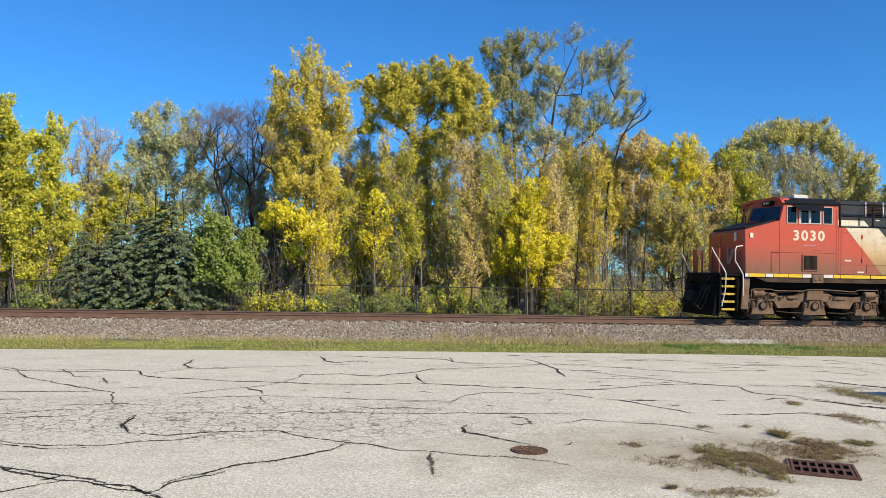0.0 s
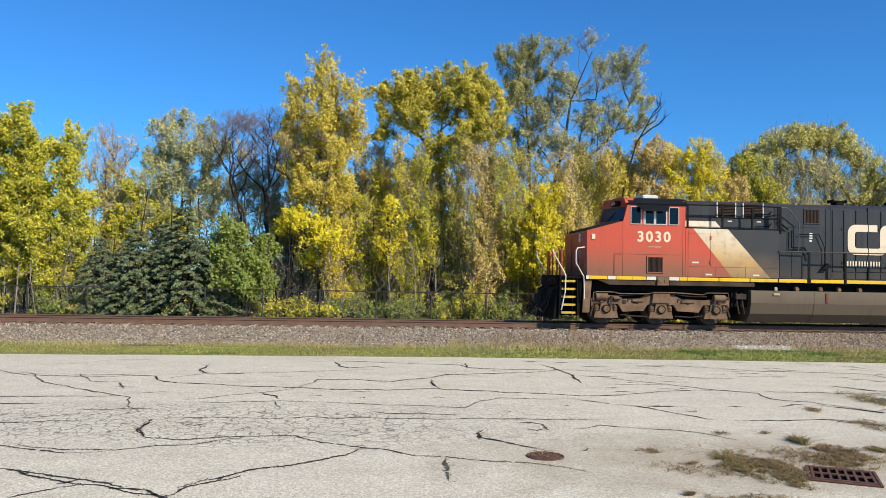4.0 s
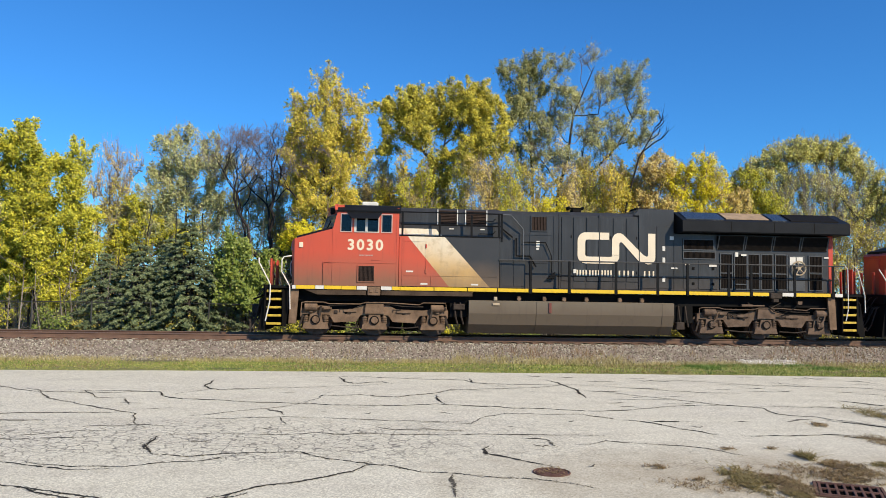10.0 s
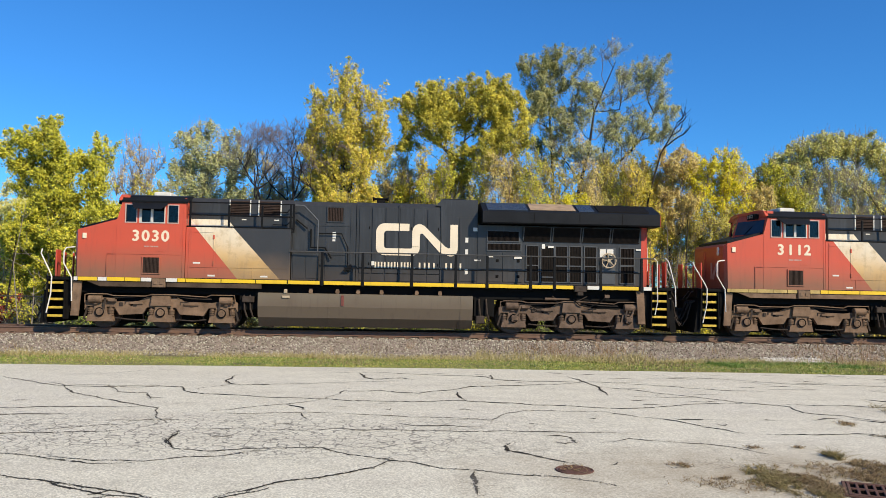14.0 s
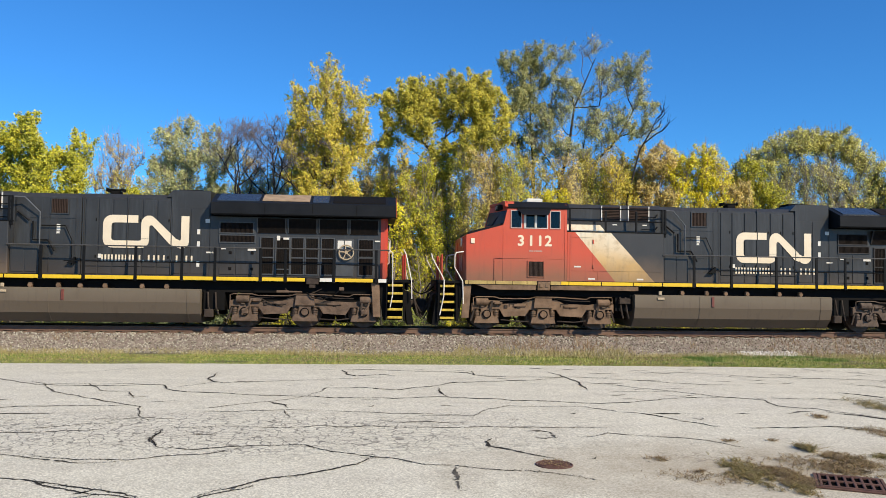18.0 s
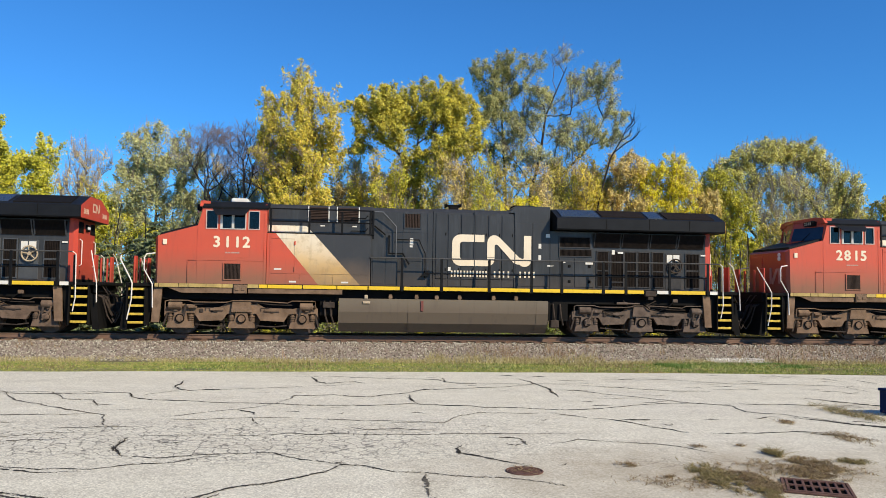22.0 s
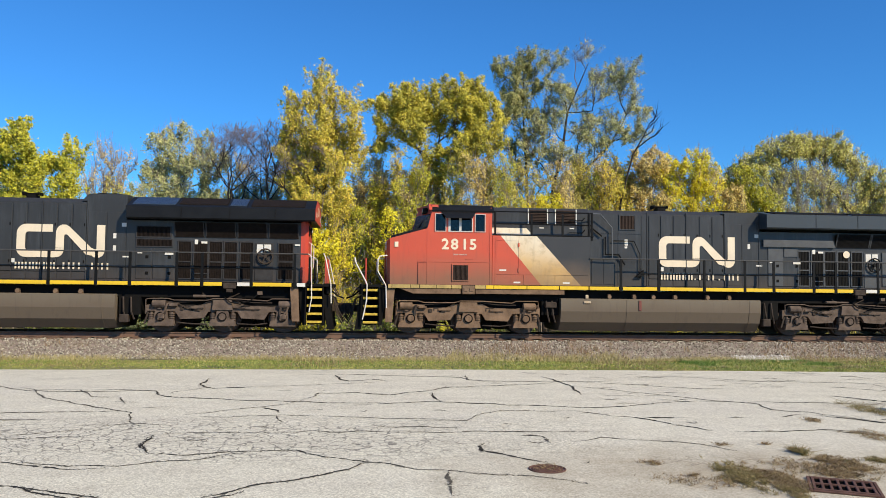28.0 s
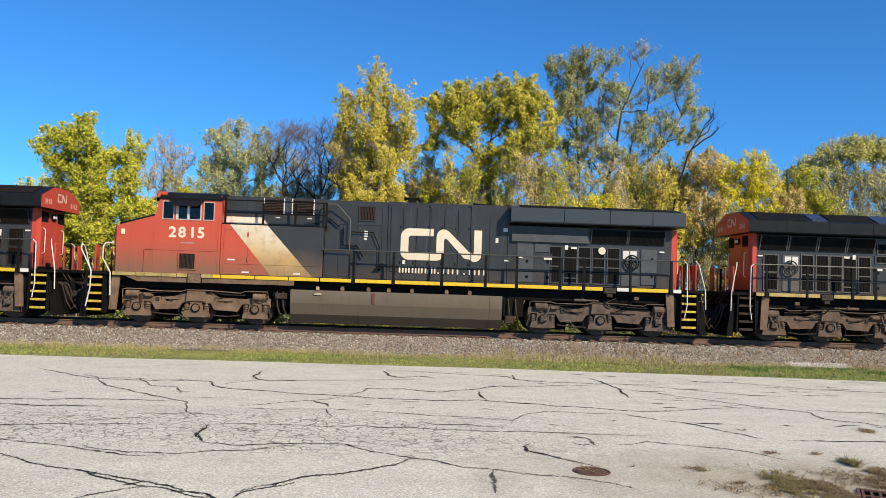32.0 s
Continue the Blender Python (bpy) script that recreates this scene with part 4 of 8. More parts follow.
for s in (1, -1):
    for x in xw:
        i = len(v)
        v += [(x, FENCE_Y - 0.03 * s, 0.1), (x + 0.004, FENCE_Y - 0.03 * s, 0.1), (x + s * 1.27 + 0.004, FENCE_Y - 0.03 * s, 1.37), (x + s * 1.27, FENCE_Y - 0.03 * s, 1.37)]
        f.append((i, i + 1, i + 2, i + 3))
tagged(part("wire_mesh", array_mesh("wire_mesh", v, f), GALV, fence), kind="stuff")


def branch_mesh(segments, sides=4):
    """Tapered limbs: each segment is (from, to, thick, thin), bowed a little."""
    v, f = [], []
    for a, b, r0, r1 in segments:
        a, b = np.array(a, float), np.array(b, float)
        d = b - a
        L = np.linalg.norm(d)
        if L < 1e-4:
            continue
        d /= L
        s = np.cross(d, (0.3, 0.9, 0.2))
        s /= np.linalg.norm(s)
        u = np.cross(d, s)
        bow = (s * rng.normal(0, 0.05) + u * rng.normal(0, 0.05)) * L
        n = len(v)
        for t in (0.0, 0.5, 1.0):
            c, r = a + (b - a) * t + bow * (t * (1 - t) * 4), r0 + (r1 - r0) * t
            for k in range(sides):
                w = 2 * math.pi * k / sides
                v.append(c + (s * math.cos(w) + u * math.sin(w)) * r)
        for i in range(2):
            for k in range(sides):
                f.append((n + i * sides + k, n + i * sides + (k + 1) % sides, n + (i + 1) * sides + (k + 1) % sides, n + (i + 1) * sides + k))
    return array_mesh("limbs", v, f)


def stem_mesh(points, radii, sides=8):
    """One unbroken tapering trunk through the points."""
    v, n = [], len(points)
    for i, (c, r) in enumerate(zip(points, radii)):
        d = points[min(i + 1, n - 1)] - points[max(i - 1, 0)]
        d = d / np.linalg.norm(d)
        s = np.cross(d, (0.0, 1.0, 0.0))
        s /= np.linalg.norm(s)
        u = np.cross(d, s)
        v += [c + (s * math.cos(2 * math.pi * k / sides) + u * math.sin(2 * math.pi * k / sides)) * r for k in range(sides)]
    f = [(i * sides + k, i * sides + (k + 1) % sides, (i + 1) * sides + (k + 1) % sides, (i + 1) * sides + k) for i in range(n - 1) for k in range(sides)]
    return array_mesh("trunk", v, f)


def twig_mesh(segments):
    """Thin straight twigs, three-sided."""
    q = np.array([(*a, *b, r0, r1) for a, b, r0, r1 in segments], float)
    a, b = q[:, :3], q[:, 3:6]
    d = b - a
    d /= np.maximum(np.linalg.norm(d, axis=1), 1e-5)[:, None]
    s = np.cross(d, (0.31, 0.9, 0.22))
    s /= np.maximum(np.linalg.norm(s, axis=1), 1e-5)[:, None]
    u = np.cross(d, s)
    rings = []
    for c, r in ((a, q[:, 6:7]), (b, q[:, 7:8])):
        for k in range(3):
            w = 2 * math.pi * k / 3
            rings.append(c + (s * math.cos(w) + u * math.sin(w)) * r)
    v = np.stack(rings, 1).reshape(-1, 3)
    f = np.array([(0, 1, 4, 3), (1, 2, 5, 4), (2, 0, 3, 5)])
    return array_mesh("twigs", v, (f[None] + 6 * np.arange(len(q))[:, None, None]).reshape(-1, 4))


def leaf_mesh(p, size, droop=0.3, broad=0.36):
    """Small leaf blades, one at each place."""
    n = len(p)
    L = rng.uniform(size * 0.65, size * 1.2, n)
    d = rng.normal(0, 1, (n, 3))
    d[:, 2] -= droop
    # blades turn their faces to the light
    q = rng.normal(0, 0.55, (n, 3)) + (0.55, -0.75, 0.8)
    q /= np.linalg.norm(q, axis=1)[:, None]
    d -= 0.6 * q * (d * q).sum(1)[:, None]
    d /= np.linalg.norm(d, axis=1)[:, None]
    s = np.cross(d, q)
    s /= np.linalg.norm(s, axis=1)[:, None]
    up = np.cross(s, d)
    a = p - d * L[:, None] * 0.5
    b = p + d * L[:, None] * 0.5
    w = s * L[:, None] * broad
    k = up * L[:, None] * 0.08
    v = np.stack([a - w * 0.3, a + (b - a) * 0.45 + w * 1.35 + k, b - w * 0.5], 1).reshape(-1, 3)
    return array_mesh("leaves", v, 3 * np.arange(n)[:, None] + [0, 1, 2])


DENSE = 8.8


def grow(P, tips, boughs=()):
    """Lead every tip back to the trunk, or to one of its main boughs, by the shortest climbing way. Gives nodes, parents and limb numbers."""
    pos, par, limb = np.zeros((len(tips) * 24 + 800, 3)), [-1], [-1]
    way = np.zeros(len(pos))
    pos[0], n = P[0], 1
    for i in range(1, len(P)):
        k = max(1, int(np.linalg.norm(P[i] - P[i - 1]) / 0.35))
        for j in range(1, k + 1):
            pos[n] = P[i - 1] + (P[i] - P[i - 1]) * j / k
            way[n] = way[n - 1] + np.linalg.norm(P[i] - P[i - 1]) / k
            par.append(n - 1)
            limb.append(-1)
            n += 1
    stem = n
    for bough in boughs:
        last = number = int(np.argmin(np.linalg.norm(pos[:n] - bough[0], axis=1)))
        for a, b in zip(bough[:-1], bough[1:]):
            k = max(1, int(np.linalg.norm(b - a) / 0.35))
            for j in range(1, k + 1):
                pos[n] = a + (b - a) * j / k + rng.normal(0, 0.03, 3)
                way[n] = way[last] + 0.6 * np.linalg.norm(pos[n] - pos[last])
                par.append(last)
                limb.append(100000 + number)
                last = n
                n += 1
    top = P[len(P) // 2]
    ends = []
    for tip in tips[np.argsort(np.linalg.norm((tips - top) * (1, 1, 0.8), axis=1))]:
        A = pos[:n]
        d = tip - A
        flat, L = np.hypot(d[:, 0], d[:, 1]), np.linalg.norm(d, axis=1)
        cost = L + 0.22 * way[:n] + 1.3 * np.maximum(0, 0.55 * flat - d[:, 2]) + 3.0 * (A[:, 2] < 0.28 * P[-1][2])
        s = int(np.argmin(cost))
        k = min(20, max(1, int(L[s] / 0.45)))
        start, step, last, number = A[s].copy(), d[s].copy(), s, limb[s]
        if number < 0:
            number = n
        for j in range(1, k + 1):
            u = j / k
            q = start + step * u + (0, 0, 0.10 * L[s] * u * (1 - u))
            if j < k:
                q = q + rng.normal(0, 0.05, 3)
            pos[n] = q
            way[n] = way[last] + np.linalg.norm(q - pos[last])
            par.append(last)
            limb.append(number)
            last = n
            n += 1
        ends.append(last)
    return pos[:n], par, limb, ends, stem


def tree(name, label, y, trunk, blobs, leaf, per, size=0.10, bark=None, twigs=1.0, radius=0.16, twig_mat=None, cat="tree", spread=0.12, fill=1.27, tips=4.5, thin=None, lift=0.12, depth=0.9, twig_r=0.011, boughs=(), bough_r=0.05):
    """A tree: trunk corners (x, z), parts of the crown (x, z, half width, half height), leaves per cubic metre.
    Branches fork from the trunk to tips all through the crown; leaves sit in tapering sprays along the shoots.
    A fifth number of a crown part is the share of the leaves that it still has. boughs: corners (x, z) of main limbs.
    thin: a height, and the share of the leaves that still hang above it."""
    global rng
    rng = np.random.default_rng(int(abs(trunk[0][0]) * 1000 + y * 77))
    bark = bark or BARK
    root = tagged(new(name), label, cat)
    P = [np.array((x, y + (0.25 * noise.noise((x, z, y)) if i else 0), z)) for i, (x, z) in enumerate(trunk)]
    ts, shares = [], []
    for x, z, rx, rz, *share in blobs:
        rx, rz = rx * fill * 0.97, rz * fill
        ry = max(0.6, depth * rx)
        n = int(4 + 4.19 * rx * ry * rz * tips * 1.6)
        ts.append(np.array((x, y + rng.normal(0, 0.35), z)) + in_ball(n, 0.2) * (rx, ry, rz) * rng.uniform(0.85, 1.12, (n, 1)) + rng.normal(0, 0.08, (n, 3)))
        shares += [share[0] if share else 1.0] * n
    ts, shares = np.concatenate(ts), np.array(shares)
    shares = shares[ts[:, 2] > 0.15]
    ts = ts[ts[:, 2] > 0.15]
    vol = sum(4.19 * b[2] * b[3] * max(0.6, depth * b[2] * fill) * fill ** 2 for b in blobs)
    boughs = [[np.array((x, y + 0.35 * i * math.sin(2.3 * k), z)) for i, (x, z) in enumerate(line)] for k, line in enumerate(boughs)]
    pos, par, limb, ends, stem = grow(P, ts, boughs)
    # a limb is as thick as all that it carries
    load = np.zeros(len(pos))
    load[ends] = 1
    for i in range(len(pos) - 1, 0, -1):
        load[par[i]] += load[i]
    rad = 0.006 + (0.8 * radius - 0.006) * (load / max(1, load[0])) ** 0.66
    for i in range(stem):
        rad[i] = max(rad[i] * (1 - 0.5 * i / stem), 0.85 * radius * (1 - 0.94 * i / stem))
    for i in range(stem, len(pos)):
        if limb[i] >= 100000:
            rad[i] = max(0.02 + 0.35 * (rad[i] - 0.02), bough_r * min(1.0, 0.15 + load[i] / 140))
    part("trunk", stem_mesh(pos[:stem], rad[:stem]), bark, root, smooth=True)
    groups = collections.defaultdict(list)
    fine = []
    for i in range(stem, len(pos)):
        r0 = min(rad[par[i]], 1.35 * rad[i])
        (groups[limb[i]] if rad[i] > 0.022 else fine).append((pos[par[i]], pos[i], r0, rad[i]))
    for g in groups.values():
        part("limb", branch_mesh(g, 5), bark, root)
    leaves = []
    nl = vol * per * DENSE / len(ends)
    for e in ends:
        tip, q = pos[e], pos[par[e]]
        way = tip - q
        way = way / max(0.05, np.linalg.norm(way)) + (0, 0, lift * 3) + rng.normal(0, 0.25, 3)
        way /= np.linalg.norm(way)
        long = rng.uniform(0.3, 0.62)
        fine.append((tip, tip + way * long * 0.85, twig_r, 0.004))
        for k in range(int(2.0 * twigs + rng.random())):
            a = q + (tip - q) * rng.uniform(-0.3, 1.0)
            fine.append((a, a + way * rng.uniform(0.15, 0.45) + rng.normal(0, 0.16, 3) + (0, 0, lift), twig_r, 0.004))
        n = nl * rng.uniform(0.35, 1.65) * shares[np.argmin(((ts - tip) ** 2).sum(1))] * (thin[1] if thin and tip[2] > thin[0] else 1.0)
        n = int(n + rng.random())
        if n:
            t = rng.random(n) ** 1.15
            p = tip + way * ((t * 1.35 - 0.45) * long)[:, None]
            wide = spread * rng.uniform(0.8, 1.5) * (1.25 - 0.95 * t)
            leaves.append(p + rng.normal(0, 1, (n, 3)) * wide[:, None])
    tagged(part("fine_branching", twig_mesh(fine), twig_mat or bark, root), kind="stuff")
    if leaves:
        part("crown", leaf_mesh(np.concatenate(leaves), size * 1.1), leaf, root)
    return root


def spruce(x, y, top, half, label):
    """Whorls of flat boughs, one above the other, with dark air between them."""
    root = tagged(new("spruce_tree"), label, "conifer")
    part("trunk", branch_mesh([((x, y, 0), (x, y, top), 0.12, 0.01)], 7), BARK, root)
    boughs, needles = [], []
    z = 0.15
    while z < top - 0.05:
        u = 1 - z / top
        turn = rng.uniform(0, 6.28)
        count = int(6 + 8 * u)
        for k in range(count):
            a = turn + 6.283 * k / count + rng.normal(0, 0.15)
            L = (half * u ** 0.85 + 0.10) * rng.uniform(0.72, 1.12)
            d = np.array((math.cos(a), math.sin(a), 0.0))
            s = np.array((x, y, z + rng.normal(0, 0.05)))
            knee = s + d * L * 0.55 + (0, 0, 0.02 * L + rng.normal(0, 0.03))
            tip = s + d * L + (0, 0, rng.normal(-0.10, 0.05) * L)
            boughs += [(s, knee, 0.018, 0.01), (knee, tip, 0.01, 0.004)]
            w = np.array((-d[1], d[0], 0.0))
            # side shoots in one flat plane, hanging a little
            for j in range(int(3 + 7 * L)):
                t = rng.uniform(0.25, 1.0)
                c = s + (knee - s) * (t / 0.55) if t < 0.55 else knee + (tip - knee) * ((t - 0.55) / 0.45)
                e = c + (w * rng.choice((-1, 1)) * rng.uniform(0.4, 1.0) + d * 0.75) * 0.34 * (1.25 - t) + (0, 0, rng.normal(-0.05, 0.02))
                n = 20
                r = rng.random(n)
                needles.append(c + (e - c) * r[:, None] + rng.normal(0, 0.026, (n, 3)) * (1, 1, 0.7))
        z += 0.20 + 0.06 * u
    tagged(part("fine_branching", twig_mesh(boughs), BARK_DARK, root), kind="stuff")
    part("crown", leaf_mesh(np.concatenate(needles), 0.12, 0.3, 0.17), SPRUCE, root)
    return root


def bare_tree(label, x, y, lean, height, radius, levels=8, bark=None, wide=0.5, twig=None):
    """A leafless tree that forks again and again towards the sky."""
    global rng
    rng = np.random.default_rng(14)
    root = tagged(new("bare_tree"), label, "tree")
    limbs = collections.defaultdict(list)

    def fork(p, d, L, r, level, number):
        q = p + d * L
        knee = p + d * L * 0.5 + rng.normal(0, 0.05 * L, 3)
        limbs[number if level < levels - 2 else "fine"] += [(p, knee, r, r * 0.9), (knee, q, r * 0.9, r * 0.78)]
        if level == levels or q[2] > height:
            return
        for k in range(2 if level < 2 else int(rng.integers(2, 4))):
            e = d + rng.normal(0, wide, 3) * (1.0, 0.8, 0.7) + (-0.13 * (q[0] - x - 1.6 * lean), -0.12 * (q[1] - y), 0.16)
            e /= np.linalg.norm(e)
            fork(q, e, L * rng.uniform(0.66, 0.9), max(0.007, r * (0.66 if k == 0 else 0.52)), level + 1, len(limbs) + 3 if level < 2 else number)

    base = np.array((x, y, 0.0))
    top = base + (lean, 0, height * 0.3)
    part("trunk", branch_mesh([(base, top, radius * 1.15, radius * 0.9)], 8), bark or BARK_DARK, root, smooth=True)
    up = np.array((lean * 0.2, 0.0, 1.0))
    up /= np.linalg.norm(up)
    for k in range(3):
        e = up + ((-0.70, -0.02, 0.62)[k], rng.normal(0, 0.2), 0)
        fork(top, e / np.linalg.norm(e), height * 0.19, radius * 0.75, 1, k + 1)
    for key, segs in limbs.items():
        if key == "fine":
            tagged(part("fine_branching", twig_mesh(segs), twig or GREY_BARK, root), kind="stuff")
        else:
            part("limb", branch_mesh(segs, 5), bark or BARK_DARK, root)
    return root


YEL_GREEN = leaf_material("yellow_green_leaves", (0.20, 0.23, 0.025), (0.46, 0.46, 0.04), (0.74, 0.66, 0.05), (0.92, 0.80, 0.07))
MAPLE = leaf_material("maple_leaves", (0.22, 0.235, 0.035), (0.49, 0.455, 0.055), (0.84, 0.69, 0.075), (0.92, 0.76, 0.09))
GOLD = leaf_material("golden_leaves", (0.58, 0.48, 0.025), (0.92, 0.78, 0.03), (0.92, 0.84, 0.04), (0.88, 0.76, 0.05))
AMBER = leaf_material("amber_leaves", (0.35, 0.33, 0.05), (0.66, 0.57, 0.065), (0.92, 0.75, 0.09), (0.92, 0.65, 0.14))
POPLAR = leaf_material("poplar_leaves", (0.36, 0.323, 0.05), (0.68, 0.551, 0.06), (0.92, 0.731, 0.08), (0.92, 0.627, 0.11))
OLIVE = leaf_material("olive_leaves", (0.28, 0.266, 0.05), (0.51, 0.456, 0.085), (0.76, 0.627, 0.13), (0.92, 0.741, 0.17))
GREYGREEN = leaf_material("grey_green_leaves", (0.17, 0.19, 0.07), (0.33, 0.345, 0.13), (0.52, 0.50, 0.19), (0.66, 0.60, 0.22))
SILVER = leaf_material("silvery_leaves", (0.25, 0.28, 0.12), (0.42, 0.44, 0.19), (0.60, 0.59, 0.27), (0.76, 0.70, 0.28), shade_tones=0.2)
BROWN = leaf_material("brown_olive_leaves", (0.44, 0.342, 0.12), (0.73, 0.56, 0.19), (0.92, 0.712, 0.25), (0.81, 0.684, 0.19))
GREEN = leaf_material("green_leaves", (0.13, 0.19, 0.035), (0.27, 0.34, 0.06), (0.46, 0.50, 0.10))
ELM = leaf_material("elm_leaves", (0.40, 0.40, 0.11), (0.62, 0.59, 0.17), (0.82, 0.75, 0.23), (0.90, 0.79, 0.24), shade_tones=0.2)
SPRUCE = leaf_material("spruce_needles", (0.07, 0.105, 0.045), (0.16, 0.205, 0.09), (0.34, 0.38, 0.19), see=0.1)
CRIMSON = leaf_material("red_leaves", (0.20, 0.012, 0.015), (0.36, 0.02, 0.03))
PALE_TWIG = plain("pale_twigs", (0.36, 0.31, 0.27), 0.95, 0, 0.3, 2.0)
VIOLET_TWIG = plain("violet_twigs", (0.23, 0.19, 0.185), 0.95, 0, 0.3, 2.0)

tree("poplar_tree", "tall bushy yellow-green poplar behind the fence", 38, ((-15.3, 0), (-15.4, 2.5), (-15.6, 5), (-15.9, 8.5)),
     [(-16.1, 9.3, 0.5, 0.6), (-16.2, 8.4, 0.9, 0.7), (-17.1, 8.0, 0.7, 0.8), (-16.7, 6.8, 1.1, 0.9), (-13.95, 8.1, 0.45, 0.6), (-14.2, 7.3, 0.8, 0.7), (-15.2, 7.4, 0.7, 0.7), (-13.9, 6.2, 0.7, 0.8), (-15.2, 6.2, 0.9, 0.8),
      (-15.9, 5.2, 1.3, 0.9), (-13.6, 4.9, 1.0, 0.9), (-16.6, 4.0, 1.3, 0.9), (-14.9, 3.6, 1.4, 0.9), (-13.3, 3.3, 0.9, 1.0), (-16.4, 2.2, 1.1, 0.9), (-14.4, 2.1, 1.2, 0.8)], YEL_GREEN, 185, fill=1.15, tips=4.4)
tree("poplar_tree", "tall narrow golden poplar with thinning tips", 39, ((-2.3, 0), (-2.3, 3), (-2.4, 7), (-2.4, 12.5)),
     [(-2.4, 12.3, 0.60, 0.60), (-2.4, 11.2, 0.88, 0.85), (-2.4, 9.6, 1.12, 1.0), (-2.4, 7.9, 1.25, 1.0), (-2.3, 6.3, 1.35, 0.9), (-3.85, 11.0, 0.42, 0.60), (-3.9, 10.0, 0.52, 0.8), (-3.8, 8.6, 0.65, 0.9), (-3.6, 7.0, 0.7, 0.9),
      (-0.9, 11.1, 0.42, 0.62), (-0.85, 10.0, 0.5, 0.8), (-0.8, 8.7, 0.55, 0.8)], AMBER, 210, fill=1.14, tips=5.5, thin=(9.8, 0.62), lift=0.3, twig_mat=PALE_TWIG)
tree("poplar_tree", "young yellow tree with bright low foliage", 38.3, ((-2.0, 0), (-2.0, 2), (-2.1, 4.2)),
     [(-3.1, 4.6, 1.1, 0.5), (-2.1, 3.9, 1.1, 0.6), (-1.5, 3.0, 0.9, 0.45), (-2.6, 2.7, 0.8, 0.35), (-3.9, 4.2, 0.6, 0.35)], GOLD, 120, fill=1.05, depth=1.1)
tree("maple_tree", "broad yellow-green tree with a two-lobed crown", 40, ((3.4, 0), (3.2, 4), (2.9, 7), (3.2, 9.0)),
     [(1.6, 11.5, 1.1, 0.8), (2.6, 11.9, 0.85, 0.75), (0.7, 10.6, 0.75, 0.7), (2.0, 10.3, 1.1, 0.8), (0.7, 9.3, 0.6, 0.45), (5.0, 12.0, 1.0, 0.85), (3.9, 11.9, 0.65, 0.8), (5.8, 10.9, 0.95, 0.95), (4.6, 10.7, 1.15, 1.0),
      (5.9, 9.6, 0.85, 0.75), (4.8, 9.1, 1.1, 0.75), (3.5, 8.7, 0.8, 0.55), (3.2, 7.7, 0.85, 0.4), (5.2, 8.2, 0.75, 0.35), (3.2, 10.6, 0.7, 0.6), (1.9, 6.8, 0.6, 0.35)], MAPLE, 190, fill=1.18, tips=4.2)
tree("cottonwood_tree", "tall dark grey-green tree with a narrow crown", 42.4, ((8.7, 0), (8.7, 4), (8.6, 8), (8.4, 11), (8.4, 13.5)),
     [(8.7, 14.5, 0.75, 0.6), (7.9, 14.2, 0.7, 0.5), (7.2, 13.9, 0.5, 0.35), (8.7, 13.5, 0.75, 0.7), (7.7, 13.0, 0.7, 0.55), (8.4, 12.3, 0.75, 0.55), (7.6, 11.6, 0.7, 0.6, 0.8), (8.6, 11.2, 0.7, 0.6, 0.7), (7.9, 10.2, 0.8, 0.6, 0.6), (8.6, 9.0, 0.8, 0.6, 0.6)],
     GREYGREEN, 210, 0.09, bark=BARK_DARK, fill=1.25, tips=4.2, radius=0.13)
tree("willow_tree", "tall silvery tree with open dark limbs", 42, ((10.0, 0), (9.9, 5), (9.97, 7.7), (10.43, 9.4), (10.72, 11.7), (11.29, 13.1), (11.92, 14.5)),
     [(10.15, 14.75, 0.45, 0.5), (11.6, 14.8, 0.7, 0.4, 0.22), (13.7, 14.1, 0.7, 0.55), (12.8, 13.9, 0.75, 0.4, 0.7), (13.3, 13.3, 0.5, 0.4), (12.4, 12.9, 0.7, 0.5, 0.35), (14.2, 12.9, 0.5, 0.5, 0.5), (14.5, 11.9, 0.6, 0.7),
      (13.8, 10.6, 0.9, 0.45), (13.1, 11.2, 0.75, 0.5, 0.7), (12.2, 10.1, 0.9, 0.55), (11.7, 11.1, 0.8, 0.55, 0.8), (11.3, 12.5, 0.6, 0.5, 0.4), (10.2, 12.8, 0.75, 0.5), (10.0, 11.8, 0.75, 0.5, 0.8), (9.4, 10.9, 0.85, 0.6, 0.8),
      (10.0, 9.3, 0.7, 0.5), (11.3, 9.0, 0.8, 0.4, 0.8), (8.9, 9.8, 0.75, 0.5, 0.7)],
     SILVER, 190, 0.085, bark=BARK_DARK, radius=0.22, twig_mat=VIOLET_TWIG, twigs=3.4, fill=1.2, tips=5.2, bough_r=0.075,
     boughs=(((10.0, 7.2), (11.2, 8.1), (12.5, 9.4), (13.24, 10.2), (14.05, 11.7)), ((10.6, 10.0), (11.9, 11.3), (12.97, 12.15), (14.16, 12.8)), ((9.95, 7.9), (8.41, 10.0), (7.6, 10.75), (6.9, 11.0)),
             ((10.5, 10.0), (9.2, 12.0), (8.8, 12.7)), ((10.8, 11.7), (12.14, 11.9), (12.35, 13.3)), ((11.2, 13.2), (11.0, 14.8)), ((10.9, 12.3), (10.34, 13.25), (9.5, 14.1))))
